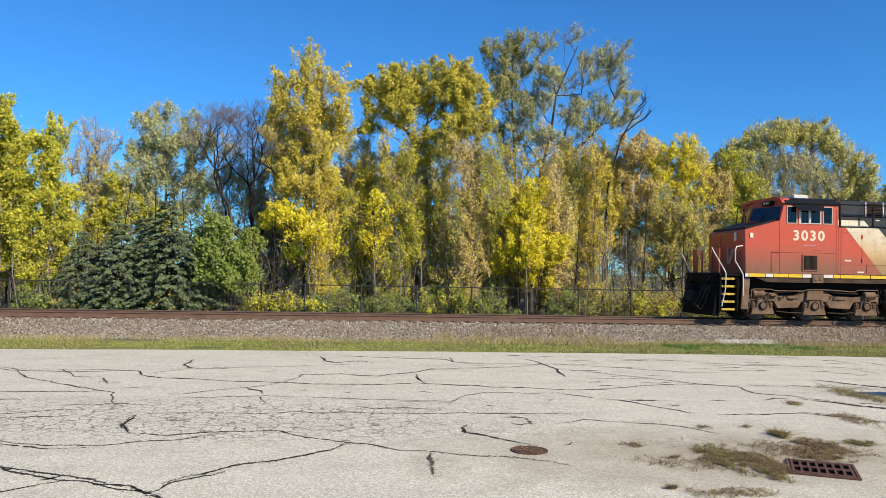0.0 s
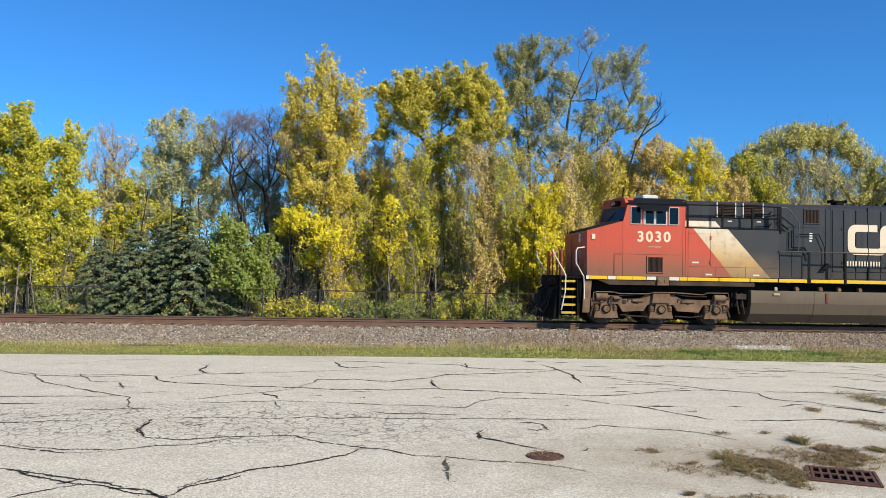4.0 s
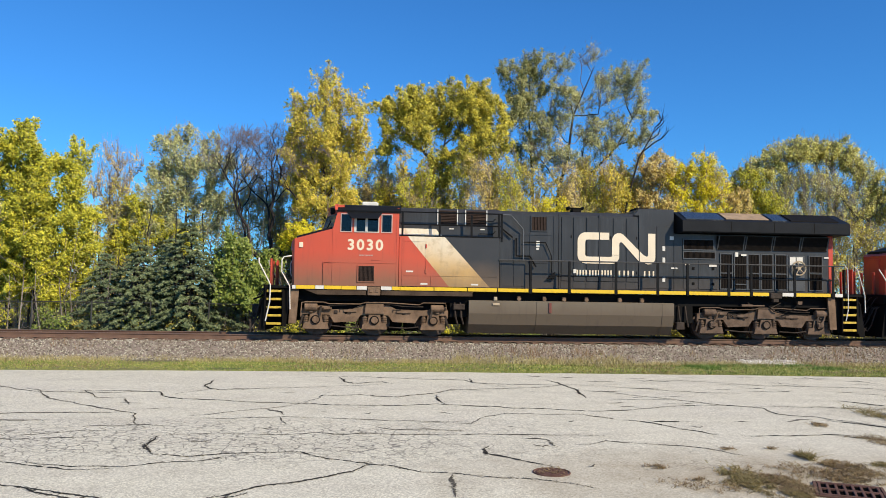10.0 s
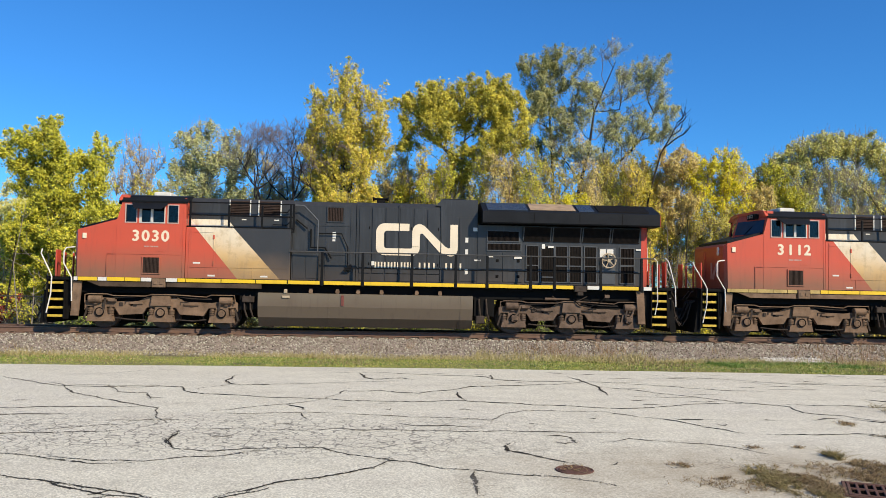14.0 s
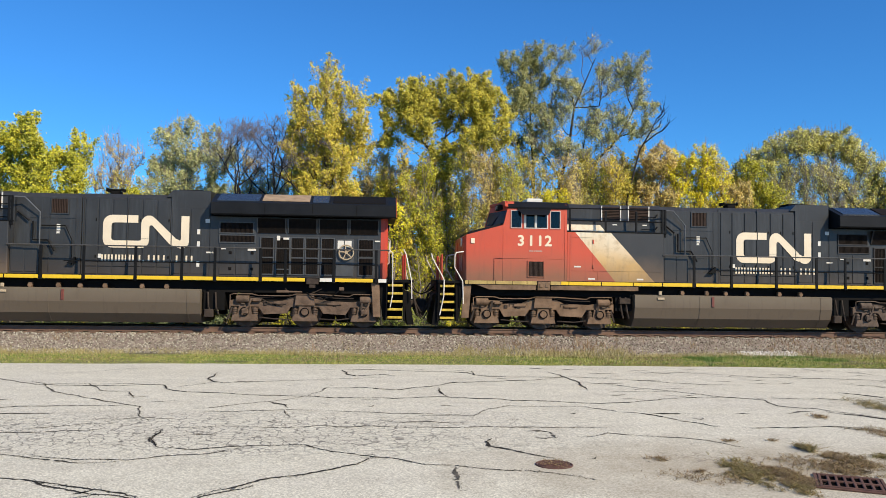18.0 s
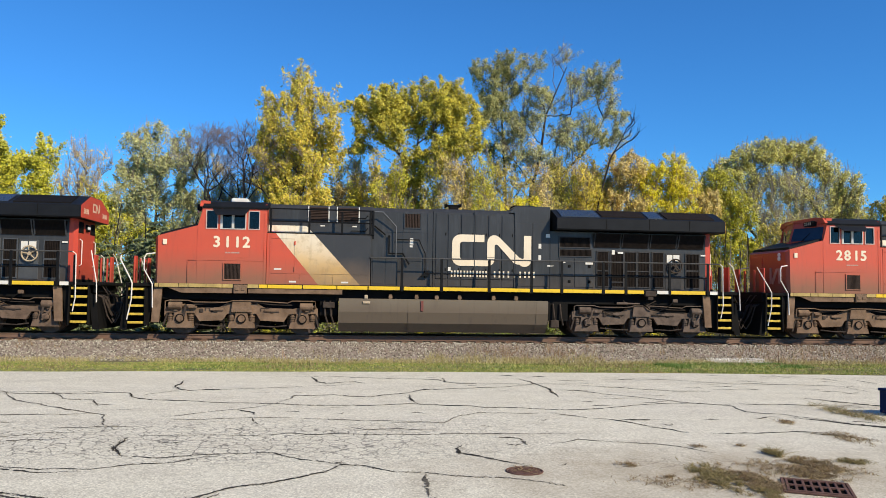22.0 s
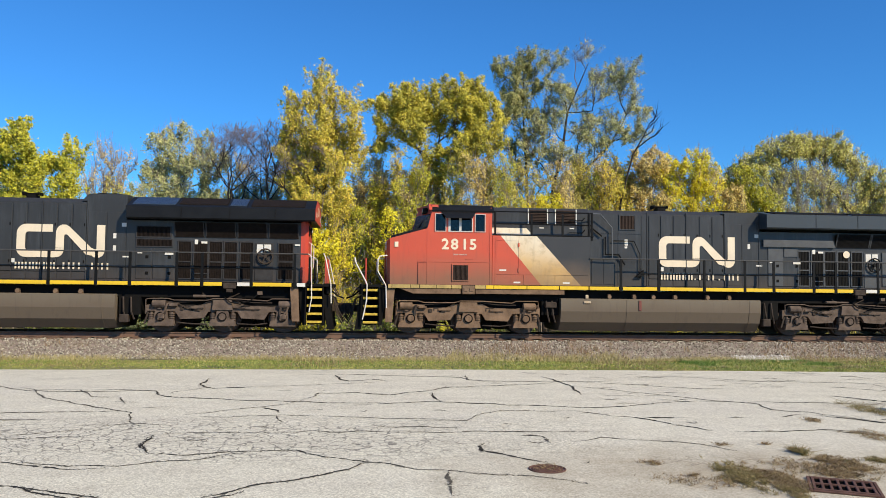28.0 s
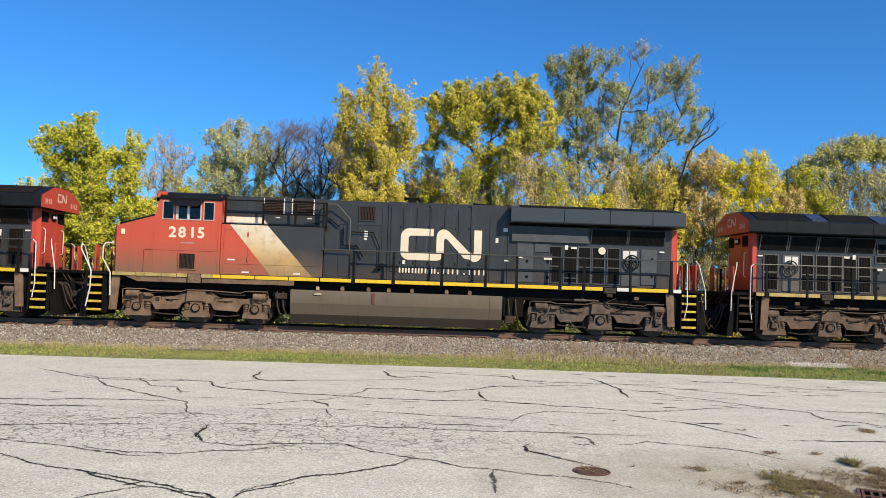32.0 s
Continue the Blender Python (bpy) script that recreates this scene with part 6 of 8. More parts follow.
def truck_frame(root, axles, rear):
    a0, a1, a2 = axles
    metal = TRUCK_REAR if rear else TRUCK
    m = Mesh()

    def one(side):
        y = span(side, 1.08, 1.24)
        # long side frame, deeper between the axles and arched over them
        out = []
        for k, x in enumerate(axles):
            out += [(x - 0.62, 0.50), (x - 0.48, 0.72), (x + 0.48, 0.72), (x + 0.62, 0.50)] if 0 < k < 2 else ([(x - 0.52, 0.62), (x - 0.45, 0.74), (x + 0.46, 0.72), (x + 0.62, 0.46)] if k == 0 else [(x - 0.62, 0.46), (x - 0.46, 0.72), (x + 0.45, 0.74), (x + 0.52, 0.62)])
        top = [(a2 + 0.52, 0.92), (a2 + 0.2, 1.0), (a2 - 0.35, 0.9), (a1 + 0.75, 0.93), (a1 + 0.5, 1.06), (a1 - 0.5, 1.06), (a1 - 0.75, 0.93), (a0 + 0.35, 0.9), (a0 - 0.2, 1.0), (a0 - 0.52, 0.92)]
        m.prism(out + top, 1, *y)
        m.prism([(a1 - 0.34, 0.78), (a1 + 0.34, 0.78), (a1 + 0.3, 1.12), (a1 - 0.3, 1.12)], 1, *span(side, 1.2, 1.34))
    both(one)
    m.box(a0 + 0.8, a1 - 0.8, -1.1, 1.1, 0.55, 0.85)
    m.box(a1 + 0.8, a2 - 0.8, -1.1, 1.1, 0.55, 0.85)
    truck = part("truck", m, metal, root, "greasy dark cast steel truck frame" if rear else "dust-brown cast steel truck frame")
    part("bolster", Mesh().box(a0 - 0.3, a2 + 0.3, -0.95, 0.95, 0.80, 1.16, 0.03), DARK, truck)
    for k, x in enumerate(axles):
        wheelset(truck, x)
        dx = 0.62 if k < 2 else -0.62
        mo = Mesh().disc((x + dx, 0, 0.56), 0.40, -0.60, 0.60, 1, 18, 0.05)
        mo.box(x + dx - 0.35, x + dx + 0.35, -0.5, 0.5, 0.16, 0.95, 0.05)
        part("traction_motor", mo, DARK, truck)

        def box(side, x=x):
            b = Mesh().prism([(x - 0.44, 0.24), (x + 0.44, 0.24), (x + 0.40, 0.42), (x + 0.24, 0.48), (x + 0.19, 0.74), (x - 0.19, 0.74), (x - 0.24, 0.48), (x - 0.40, 0.42)], 1, *span(side, 1.06, 1.30))
            b.disc((x, 0, 0.555), 0.155, side * 1.30, side * 1.335, 1, 18, 0.01)
            part("axle_box", b, metal, truck)
            c = Mesh().disc((x, 0, 0.555), 0.115, side * 1.335, side * 1.355, 1, 16, 0.006)
            for k in range(4):
                c.disc((x + 0.085 * math.cos(k * 1.5708 + 0.78), 0, 0.555 + 0.085 * math.sin(k * 1.5708 + 0.78)), 0.018, side * 1.355, side * 1.37, 1, 6)
            part("bearing_cap", c, metal, truck)
            part("bearing_seal", Mesh().tube([(x + 0.135 * math.cos(k * math.pi / 10), side * 1.34, 0.555 + 0.135 * math.sin(k * math.pi / 10)) for k in range(21)], 0.02, 5), DARK, truck)
            for dx in (-0.33, 0.33):
                s = Mesh()
                for k in range(4):
                    s.disc((x + dx, side * 1.19, 0), 0.10, 0.44 + k * 0.06, 0.475 + k * 0.06, 2, 12)
                s.disc((x + dx, side * 1.19, 0), 0.055, 0.42, 0.70, 2, 8)
                part("coil_spring", s, metal, truck)
        both(box)
    for x in (a0 - 0.15, a2 + 0.15) if not rear else (a0 - 0.05, a2 + 0.1):
        def cyl(side, x=x):
            b = Mesh().disc((0, side * 1.27, 0.98), 0.13, x - 0.24, x + 0.2, 0, 14, 0.02)
            b.disc((0, side * 1.27, 0.98), 0.05, x + 0.2, x + 0.62 if x < a1 else x + 0.3, 0, 8)
            b.box(x - 0.06, x + 0.06, *span(side, 1.15, 1.3), 0.8, 0.98)
            part("brake_cylinder", b, metal, truck)
        both(cyl)

    def extras(side):
        for x in (a0 + 0.62, a0 + 1.08, a1 + 0.95):
            part("bracket", Mesh().box(x, x + 0.12, *span(side, 1.24, 1.275), 0.76, 0.88, 0.01), TRUCK_DARK, truck)
        part("bracket", Mesh().box(a0 + 0.95, a0 + 1.4, *span(side, 1.24, 1.29), 0.82, 0.9, 0.01), metal, truck)
        part("bracket", Mesh().box(a1 + 0.75, a1 + 1.25, *span(side, 1.24, 1.29), 0.80, 0.88, 0.01), metal, truck)
        h = Mesh()
        y = side * 1.3
        h.tube([(a0 + 0.4, y, 1.02), (a0 + 0.9, y, 1.05), (a1 - 0.4, y, 1.12), (a1 + 0.4, y, 1.12), (a1 + 1.0, y, 1.04), (a2 - 0.35, y, 1.03)], 0.02)
        h.tube([(a0 + 0.5, y, 0.36), (a0 + 1.0, y, 0.31), (a1 - 0.5, y, 0.30)], 0.022)
        h.tube([(a1 + 0.5, y, 0.32), (a1 + 1.1, y, 0.29), (a2 - 0.5, y, 0.34)], 0.022)
        if rear:
            h.tube([(a0 + 1.35, y, 1.35), (a0 + 1.5, y, 1.15), (a1 - 0.1, y, 1.02), (a1 + 0.3, y, 0.86), (a1 + 0.75, y, 0.84)], 0.022)
            h.tube([(a1 - 0.2, y, 1.05), (a1 + 0.25, y, 1.2), (a1 + 0.55, y, 1.35)], 0.018)
            h.tube([(a0 - 0.3, y, 1.0), (a0, y, 1.08), (a0 + 0.5, y, 1.02), (a0 + 0.8, y, 0.86), (a0 + 1.3, y, 0.78)], 0.02)
        part("brake_pipe", h, TRUCK_DARK, truck)
        for x in (a0 + 1.02, a1 + 0.98):
            part("frame_hole", Mesh().disc((x, 0, 0.80), 0.05, side * 1.238, side * 1.246, 1, 12), DARK, truck)
        for x in (a0 + 0.8, a1 + 0.62):
            part("casting_rib", Mesh().box(x, x + 0.28, *span(side, 1.238, 1.262), 0.905, 0.925).box(x, x + 0.02, *span(side, 1.238, 1.262), 0.82, 0.905), TRUCK_DARK, truck)
        y = side * 1.36
        part("air_line", Mesh().tube([(a0 - 0.48, y, 0.86), (a0 - 0.48, y, 1.12), (a0 - 0.36, y, 1.15), (a0 + 0.25, y, 1.15), (a0 + 0.45, y, 1.10), (a1 - 0.5, y, 1.10), (a1 - 0.3, y, 1.16), (a1 + 0.4, y, 1.16), (a2 - 0.5, y, 1.10), (a2 - 0.35, y, 1.17), (a2 + 0.42, y, 1.17), (a2 + 0.46, y, 0.92)], 0.018), metal, truck)
        for x in (a0 + 0.12, a2 - 0.1):
            part("brake_lever", Mesh().prism([(x - 0.02, 0.62), (x + 0.04, 0.62), (x + 0.10, 1.02), (x + 0.03, 1.02)], 1, *span(side, 1.33, 1.36)), TRUCK_DARK, truck)
            part("slack_adjuster", Mesh().box(x + 0.14, x + 0.42, *span(side, 1.27, 1.36), 0.90, 0.97, 0.01), metal, truck)
        part("sand_pipe", Mesh().tube([(a1 - 0.62, side * 1.2, 0.6), (a1 - 0.58, side * 1.22, 0.3), (a1 - 0.48, side * 1.15, 0.14)], 0.022), DARK, truck)
        part("sand_pipe", Mesh().tube([(a2 - 0.66, side * 1.2, 0.6), (a2 - 0.6, side * 1.22, 0.3), (a2 - 0.5, side * 1.15, 0.14)], 0.022), DARK, truck)
        if rear:
            part("shock_absorber", Mesh().disc((0, side * 1.38, 1.24), 0.05, a1 - 0.95, a1 - 0.55, 0, 10).disc((0, side * 1.38, 1.24), 0.03, a1 - 0.55, a1 - 0.1, 0, 8), metal, truck)
            part("air_hose", Mesh().tube([(a1 + 0.05, side * 1.38, 1.24), (a1 + 0.25, side * 1.4, 1.05), (a1 + 0.6, side * 1.4, 0.98), (a1 + 0.95, side * 1.4, 1.12), (a1 + 1.2, side * 1.38, 1.34)], 0.02), DARK, truck)
            part("junction_box", Mesh().box(a1 + 1.15, a1 + 1.32, *span(side, 1.3, 1.4), 1.30, 1.42, 0.01), metal, truck)
        for x, d in ((a0 - 0.55, 1), (a2 + 0.55, -1)):
            part("brake_lever", Mesh().prism([(x - 0.03, 0.3), (x + 0.03, 0.3), (x + 0.03 + d * 0.12, 0.7), (x - 0.03 + d * 0.12, 0.7)], 1, *span(side, 1.18, 1.23)), TRUCK_DARK, truck)
        if rear:
            for x in (a0 + 0.02, a2 + 0.02):
                q = Mesh().tube([(x + 0.2, side * 1.34, 1.0), (x + 0.12, side * 1.35, 0.75), (x, side * 1.38, 0.6), (x - 0.1, side * 1.38, 0.45)], 0.035)
                q.box(x - 0.12, x + 0.12, *span(side, 1.33, 1.4), 0.47, 0.64, 0.03)
                part("damper", q, metal, truck)
    both(extras)
    return truck


def louvre(root, x0, x1, z0, z1, side, y, n, mat, frame_mat, upright=True, name="air_grille", back=None, sides=False):
    """A framed grille of slats on the side wall at y metres off the middle."""
    w = 0.035
    m = Mesh()
    m.box(x0 - w, x0, *span(side, y, y + 0.035), z0 - w, z1 + w)
    m.box(x1, x1 + w, *span(side, y, y + 0.035), z0 - w, z1 + w)
    if not sides:
        m.box(x0, x1, *span(side, y, y + 0.03), z0 - w, z0)
        m.box(x0, x1, *span(side, y, y + 0.03), z1, z1 + w)
    g = part(name, m, frame_mat, root)
    part("backing", Mesh().box(x0, x1, *span(side, y, y + 0.004), z0, z1), back or DARK, g)
    s = Mesh()
    for k in range(n):
        if upright:
            c = x0 + (k + 0.5) * (x1 - x0) / n
            s.box(c - 0.3 * (x1 - x0) / n, c + 0.3 * (x1 - x0) / n, *span(side, y + 0.004, y + 0.026), z0, z1)
        else:
            c = z0 + (k + 0.5) * (z1 - z0) / n
            h = 0.42 * (z1 - z0) / n
            a, b = (y + 0.004) * side, (y + 0.032) * side
            s.add([(x0, a, c + h), (x1, a, c + h), (x1, b, c - h * 0.2), (x0, b, c - h * 0.2), (x0, b, c - h * 0.6), (x1, b, c - h * 0.6)], [(0, 1, 2, 3), (3, 2, 5, 4)])
    part("slats", s, mat, g)
    return g


def leaning_screen(root, x0, x1, side):
    """A mesh screen that leans out under the roof wing."""
    z0, z1 = 3.24, 3.74

    def pt(x, u, off=0.0):
        return (x, side * (1.03 + 0.17 * u) + side * off, z0 + (z1 - z0) * u)
    q = Mesh().add([pt(x0, 0), pt(x1, 0), pt(x1, 1), pt(x0, 1), (x0, side * 1.0, z0), (x1, side * 1.0, z0), (x1, side * 1.0, z1), (x0, side * 1.0, z1)],
                   [(0, 1, 2, 3), (4, 7, 6, 5), (0, 4, 5, 1), (1, 5, 6, 2), (2, 6, 7, 3), (3, 7, 4, 0)])
    pn = part("radiator_screen", q, SCREEN, root)
    s = Mesh()
    n = int(22 * (x1 - x0))
    for k in range(n):
        x = x0 + 0.04 + (x1 - x0 - 0.08) * (k + 0.5) / n
        s.add([pt(x - 0.008, 0.05, 0.004), pt(x + 0.008, 0.05, 0.004), pt(x + 0.008, 0.95, 0.02), pt(x - 0.008, 0.95, 0.02)], [(0, 1, 2, 3)])
    for u0, u1 in ((0, 0.06), (0.94, 1.0)):
        s.add([pt(x0, u0, 0.022), pt(x1, u0, 0.022), pt(x1, u1, 0.022), pt(x0, u1, 0.022)], [(0, 1, 2, 3)])
    part("slats", s, SLAT, pn)
    for x in (x0 - 0.02, x1 - 0.02):
        rim = Mesh()
        rim.add([pt(x, 0, 0.004), pt(x + 0.04, 0, 0.004), pt(x + 0.04, 1, 0.03), pt(x, 1, 0.03), pt(x, 0, -0.02), pt(x + 0.04, 0, -0.02), pt(x + 0.04, 1, -0.02), pt(x, 1, -0.02)],
                [(0, 1, 2, 3), (4, 7, 6, 5), (0, 4, 5, 1), (1, 5, 6, 2), (2, 6, 7, 3), (3, 7, 4, 0)])
        part("screen_rim", rim, FRAME, pn)


def steps(root, x, d, side):
    """A flight of corner steps; x: its inner end, d: -1 towards the front, 1 towards the rear."""
    x0, x1 = sorted((x, x + d * 0.54))
    w = Mesh()
    # hanging side plates, the inner one raked, with a dusty corner post
    part("step_post", Mesh().prism([(x - d * 0.55, 1.57), (x - d * 0.28, 1.57), (x - d * 0.22, 0.42), (x - d * 0.47, 0.42)][::1 if d < 0 else -1], 1, *span(side, 1.37, 1.45)), TRUCK, root)
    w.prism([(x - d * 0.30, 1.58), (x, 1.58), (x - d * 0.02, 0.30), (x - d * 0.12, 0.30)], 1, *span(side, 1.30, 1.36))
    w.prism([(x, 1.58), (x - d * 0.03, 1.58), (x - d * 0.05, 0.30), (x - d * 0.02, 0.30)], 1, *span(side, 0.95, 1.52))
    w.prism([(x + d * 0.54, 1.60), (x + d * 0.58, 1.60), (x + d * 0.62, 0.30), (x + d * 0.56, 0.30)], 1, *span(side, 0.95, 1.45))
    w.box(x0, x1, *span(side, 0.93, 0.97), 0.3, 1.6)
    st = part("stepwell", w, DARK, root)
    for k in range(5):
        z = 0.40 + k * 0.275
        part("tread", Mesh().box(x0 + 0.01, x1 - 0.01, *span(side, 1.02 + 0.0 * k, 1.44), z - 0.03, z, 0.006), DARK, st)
        part("tread_nosing", Mesh().box(x0 + 0.015, x1 - 0.015, *span(side, 1.40, 1.455), z - 0.035, z + 0.045, 0.008), STEP_YELLOW, st, "yellow step edge")
    return st


def stanchion(root, x, side, z0=1.55, z1=2.70, y=1.53):
    part("stanchion", Mesh().box(x - 0.045, x + 0.045, *span(side, y - 0.02, y + 0.025), z0, z1, 0.008), RAILING, root)


def locomotive_body():
    root = new("diesel_locomotive")
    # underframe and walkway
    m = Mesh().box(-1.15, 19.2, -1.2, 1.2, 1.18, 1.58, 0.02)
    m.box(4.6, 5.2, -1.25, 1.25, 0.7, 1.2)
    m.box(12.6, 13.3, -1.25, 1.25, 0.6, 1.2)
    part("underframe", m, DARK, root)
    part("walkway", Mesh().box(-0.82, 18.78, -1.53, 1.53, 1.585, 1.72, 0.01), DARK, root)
    for x in (-1.72, 18.78):
        part("end_platform", Mesh().box(x, x + 0.92, -1.45, 1.45, 1.60, 1.70, 0.01), DARK, root)

    def stripes(side):
        y = span(side, 1.53, 1.542)
        for x0, x1, mat in ((-0.80, -0.68, WHITE), (-0.66, -0.04, YELLOW), (-0.02, 0.26, WHITE), (0.28, 0.84, YELLOW), (0.86, 1.36, YELLOW), (1.38, 1.72, WHITE), (2.20, 2.56, WHITE), (2.58, 2.84, YELLOW), (2.86, 4.0, YELLOW), (4.03, 5.15, YELLOW), (5.18, 6.2, YELLOW),
                            (6.24, 7.30, YELLOW), (7.44, 8.68, YELLOW), (8.80, 10.35, YELLOW), (10.47, 11.86, YELLOW), (11.97, 12.94, YELLOW), (13.06, 14.45, YELLOW),
                            (14.57, 15.28, YELLOW), (15.40, 16.0, YELLOW), (16.5, 16.92, WHITE), (17.02, 18.3, YELLOW), (18.48, 18.76, WHITE)):
            part("reflective_stripe", Mesh().box(x0, x1, *y, 1.595, 1.715), mat, root, "white reflective stripe" if mat == WHITE else "yellow reflective stripe")
        sk = Mesh().prism([(-0.42, 1.585), (0.05, 1.41), (1.70, 1.41), (1.70, 1.585)], 1, *span(side, 1.44, 1.51))
        sk.box(2.22, 5.35, *span(side, 1.44, 1.51), 1.42, 1.585)
        part("side_skirt", sk, TRUCK, root)
        jack = Mesh().box(1.74, 2.18, *span(side, 1.40, 1.58), 1.40, 1.70, 0.02)
        jack.box(1.80, 1.92, *span(side, 1.58, 1.60), 1.5, 1.62, 0.01)
        jack.box(2.0, 2.12, *span(side, 1.58, 1.60), 1.5, 1.62, 0.01)
        part("jacking_pad", jack, TRUCK, root)
        part("jacking_pad", Mesh().box(16.04, 16.46, *span(side, 1.40, 1.58), 1.50, 1.70, 0.02).box(16.15, 16.35, *span(side, 1.4, 1.56), 1.38, 1.5, 0.01), TRUCK_DARK, root)
    both(stripes)

    # nose and cab
    m = Mesh()
    zz = 1.72
    front = [(-0.82, -1.38), (-0.82, 1.38)]
    v = [(-0.82, -1.34, zz), (-0.82, 1.34, zz), (0.52, 1.49, zz), (0.52, -1.49, zz), (-0.86, -1.30, 3.22), (-0.86, 1.30, 3.22), (0.52, 1.49, 3.66), (0.52, -1.49, 3.66), (-0.74, -1.45, zz), (-0.74, 1.45, zz), (-0.76, -1.43, 3.30), (-0.76, 1.43, 3.30)]
    m.add(v, [(0, 1, 2, 3), (0, 4, 5, 1), (4, 10, 11, 5), (10, 7, 6, 11), (8, 3, 7, 10), (9, 11, 6, 2), (0, 8, 10, 4), (1, 5, 11, 9), (3, 2, 6, 7), (0, 3, 8), (1, 9, 2)])
    nose = part("nose", m, RED, root)
    part("nose_deck", Mesh().add([(-0.70, -1.30, 3.40), (0.50, -1.36, 3.735), (0.50, 1.36, 3.735), (-0.70, 1.30, 3.40), (-0.70, -1.30, 3.30), (0.50, -1.36, 3.63), (0.50, 1.36, 3.63), (-0.70, 1.30, 3.30)],
                                 [(0, 1, 2, 3), (4, 7, 6, 5), (0, 4, 5, 1), (1, 5, 6, 2), (2, 6, 7, 3), (3, 7, 4, 0)]), ROOF, nose, "dark anti-glare nose top")
    part("nose_door", Mesh().box(-0.885, -0.845, 0.30, 0.95, 1.78, 3.1, 0.01), RED, nose)
    for z in (2.98, 3.12):
        lamp = Mesh().disc((0, -0.92, z - 0.0), 0.085, -0.90, -0.86, 0, 16, 0.01)
        part("headlight", lamp, LENS, nose, "round white headlight")
    # cab: four walls with real window openings
    side_openings = ((0.78, 1.18, 3.55, 4.19), (1.25, 2.10, 3.55, 4.19), (2.17, 2.55, 3.55, 4.19))

    def cab_side(side):
        w = Mesh()
        y = span(side, 1.44, 1.50)
        w.prism([(0.52, 1.72), (2.78, 1.72), (2.78, 3.55), (0.78, 3.55), (0.52, 3.55)], 1, *y)
        w.prism([(0.52, 3.55), (0.78, 3.55), (0.78, 4.19), (0.66, 4.19), (0.56, 3.78), (0.52, 3.66)], 1, *y)
        wall = part("cab_wall", w, RED, root)
        part("window_header", Mesh().prism([(0.66, 4.19), (2.78, 4.19), (2.78, 4.30), (0.69, 4.30)], 1, *y), RED, wall)
        for x0, x1 in ((1.18, 1.25), (2.10, 2.17), (2.55, 2.78)):
            part("window_pillar", Mesh().box(x0, x1, *y, 3.55, 4.19), RED, wall)
        for x0, x1, z0, z1 in side_openings:
            fr = Mesh()
            t = 0.03
            ys = span(side, 1.46, 1.52)
            for q in ((x0, x0 + t, z0, z1), (x1 - t, x1, z0, z1), (x0 + t, x1 - t, z0, z0 + t), (x0 + t, x1 - t, z1 - t, z1)):
                fr.box(q[0], q[1], *ys, q[2], q[3])
            if x1 - x0 > 0.6:
                t = 0.045
                fr.box(x0 + 0.03, x0 + 0.075, *span(side, 1.45, 1.525), z0 + 0.03, z1 - 0.03)
                fr.box((x0 + x1) / 2 - 0.05, (x0 + x1) / 2 + 0.03, *span(side, 1.45, 1.53), z0 + 0.03, z1 - 0.03)
            win = part("side_window", fr, METAL if x1 - x0 > 0.6 else FRAME_RED, wall)
            part("pane", Mesh().box(x0 + t, x1 - t, *span(side, 1.478, 1.486), z0 + t, z1 - t), GLASS, win)
        d = Mesh()
        for x0, x1, z0, z1 in ((0.22, 2.70, 2.50, 2.52), (0.22, 0.235, 1.75, 2.5), (2.70, 2.715, 1.75, 4.1), (1.86, 2.12, 2.60, 2.63)):
            d.box(x0, x1, *span(side, 1.50, 1.512), z0, z1)
        part("panel_seam", d, RED, wall)
        louvre(root, 1.42, 1.95, 1.88, 2.40, side, 1.50, 12, GRILLE, RED)
        part("number_light", Mesh().box(-0.60, -0.47, *span(side, 1.445, 1.475), 3.00, 3.18, 0.008), CREAM, root, "small cream marker plate")
        bars = Mesh()
        for k, (x, w2) in enumerate(((1.44, 0.07), (1.52, 0.07), (1.62, 0.03), (1.67, 0.07), (1.75, 0.07), (1.83, 0.07))):
            bars.box(x, x + w2, *span(side, 1.502, 1.506), 2.745, 2.79)
        part("small_lettering", bars, FADED, root)
    both(cab_side)
    # the front is folded down the middle, so that each windshield half faces a little sideways
    def fold(y, u):
        """x of the front, y off the middle and u over its foot."""
        return (0.58 + 0.18 * u) * abs(y) / 1.44 + (0.05 + 0.30 * u) * (1 - abs(y) / 1.44)
    v = [(fold(y, u), y, 3.60 + u) for u in (0, 0.8) for y in (-1.44, 0, 1.44)] + [(0.72 + 0.2 * u, y, 3.60 + u) for u in (0, 0.8) for y in (-1.44, 1.44)]
    part("cab_front", Mesh().add(v, [(0, 1, 4, 3), (1, 2, 5, 4), (6, 8, 9, 7), (0, 3, 8, 6), (2, 7, 9, 5), (0, 6, 7, 2, 1), (3, 4, 5, 9, 8)]), RED, root)
    part("roof_front", Mesh().prism([(0.25, 0), (0.66, -1.46), (0.90, -1.46), (0.90, 1.46), (0.66, 1.46)], 2, 4.402, 4.49), RED, root)

    def shield(side):
        def at(y, u, off):
            return (fold(y, u) - off, side * y, 3.60 + u)
        g = Mesh().add([at(y, u, off) for off in (0.014, 0.0) for y, u in ((0.08, 0.09), (1.34, 0.09), (1.34, 0.58), (0.08, 0.58))],
                       [(0, 1, 2, 3), (4, 7, 6, 5), (0, 4, 5, 1), (1, 5, 6, 2), (2, 6, 7, 3), (3, 7, 4, 0)])
        part("windshield", g, DARKGLASS, root)
        part("wiper", Mesh().tube([at(0.55, 0.08, 0.03), at(0.85, 0.38, 0.03)], 0.012, 5), DARK, root)
    both(shield)
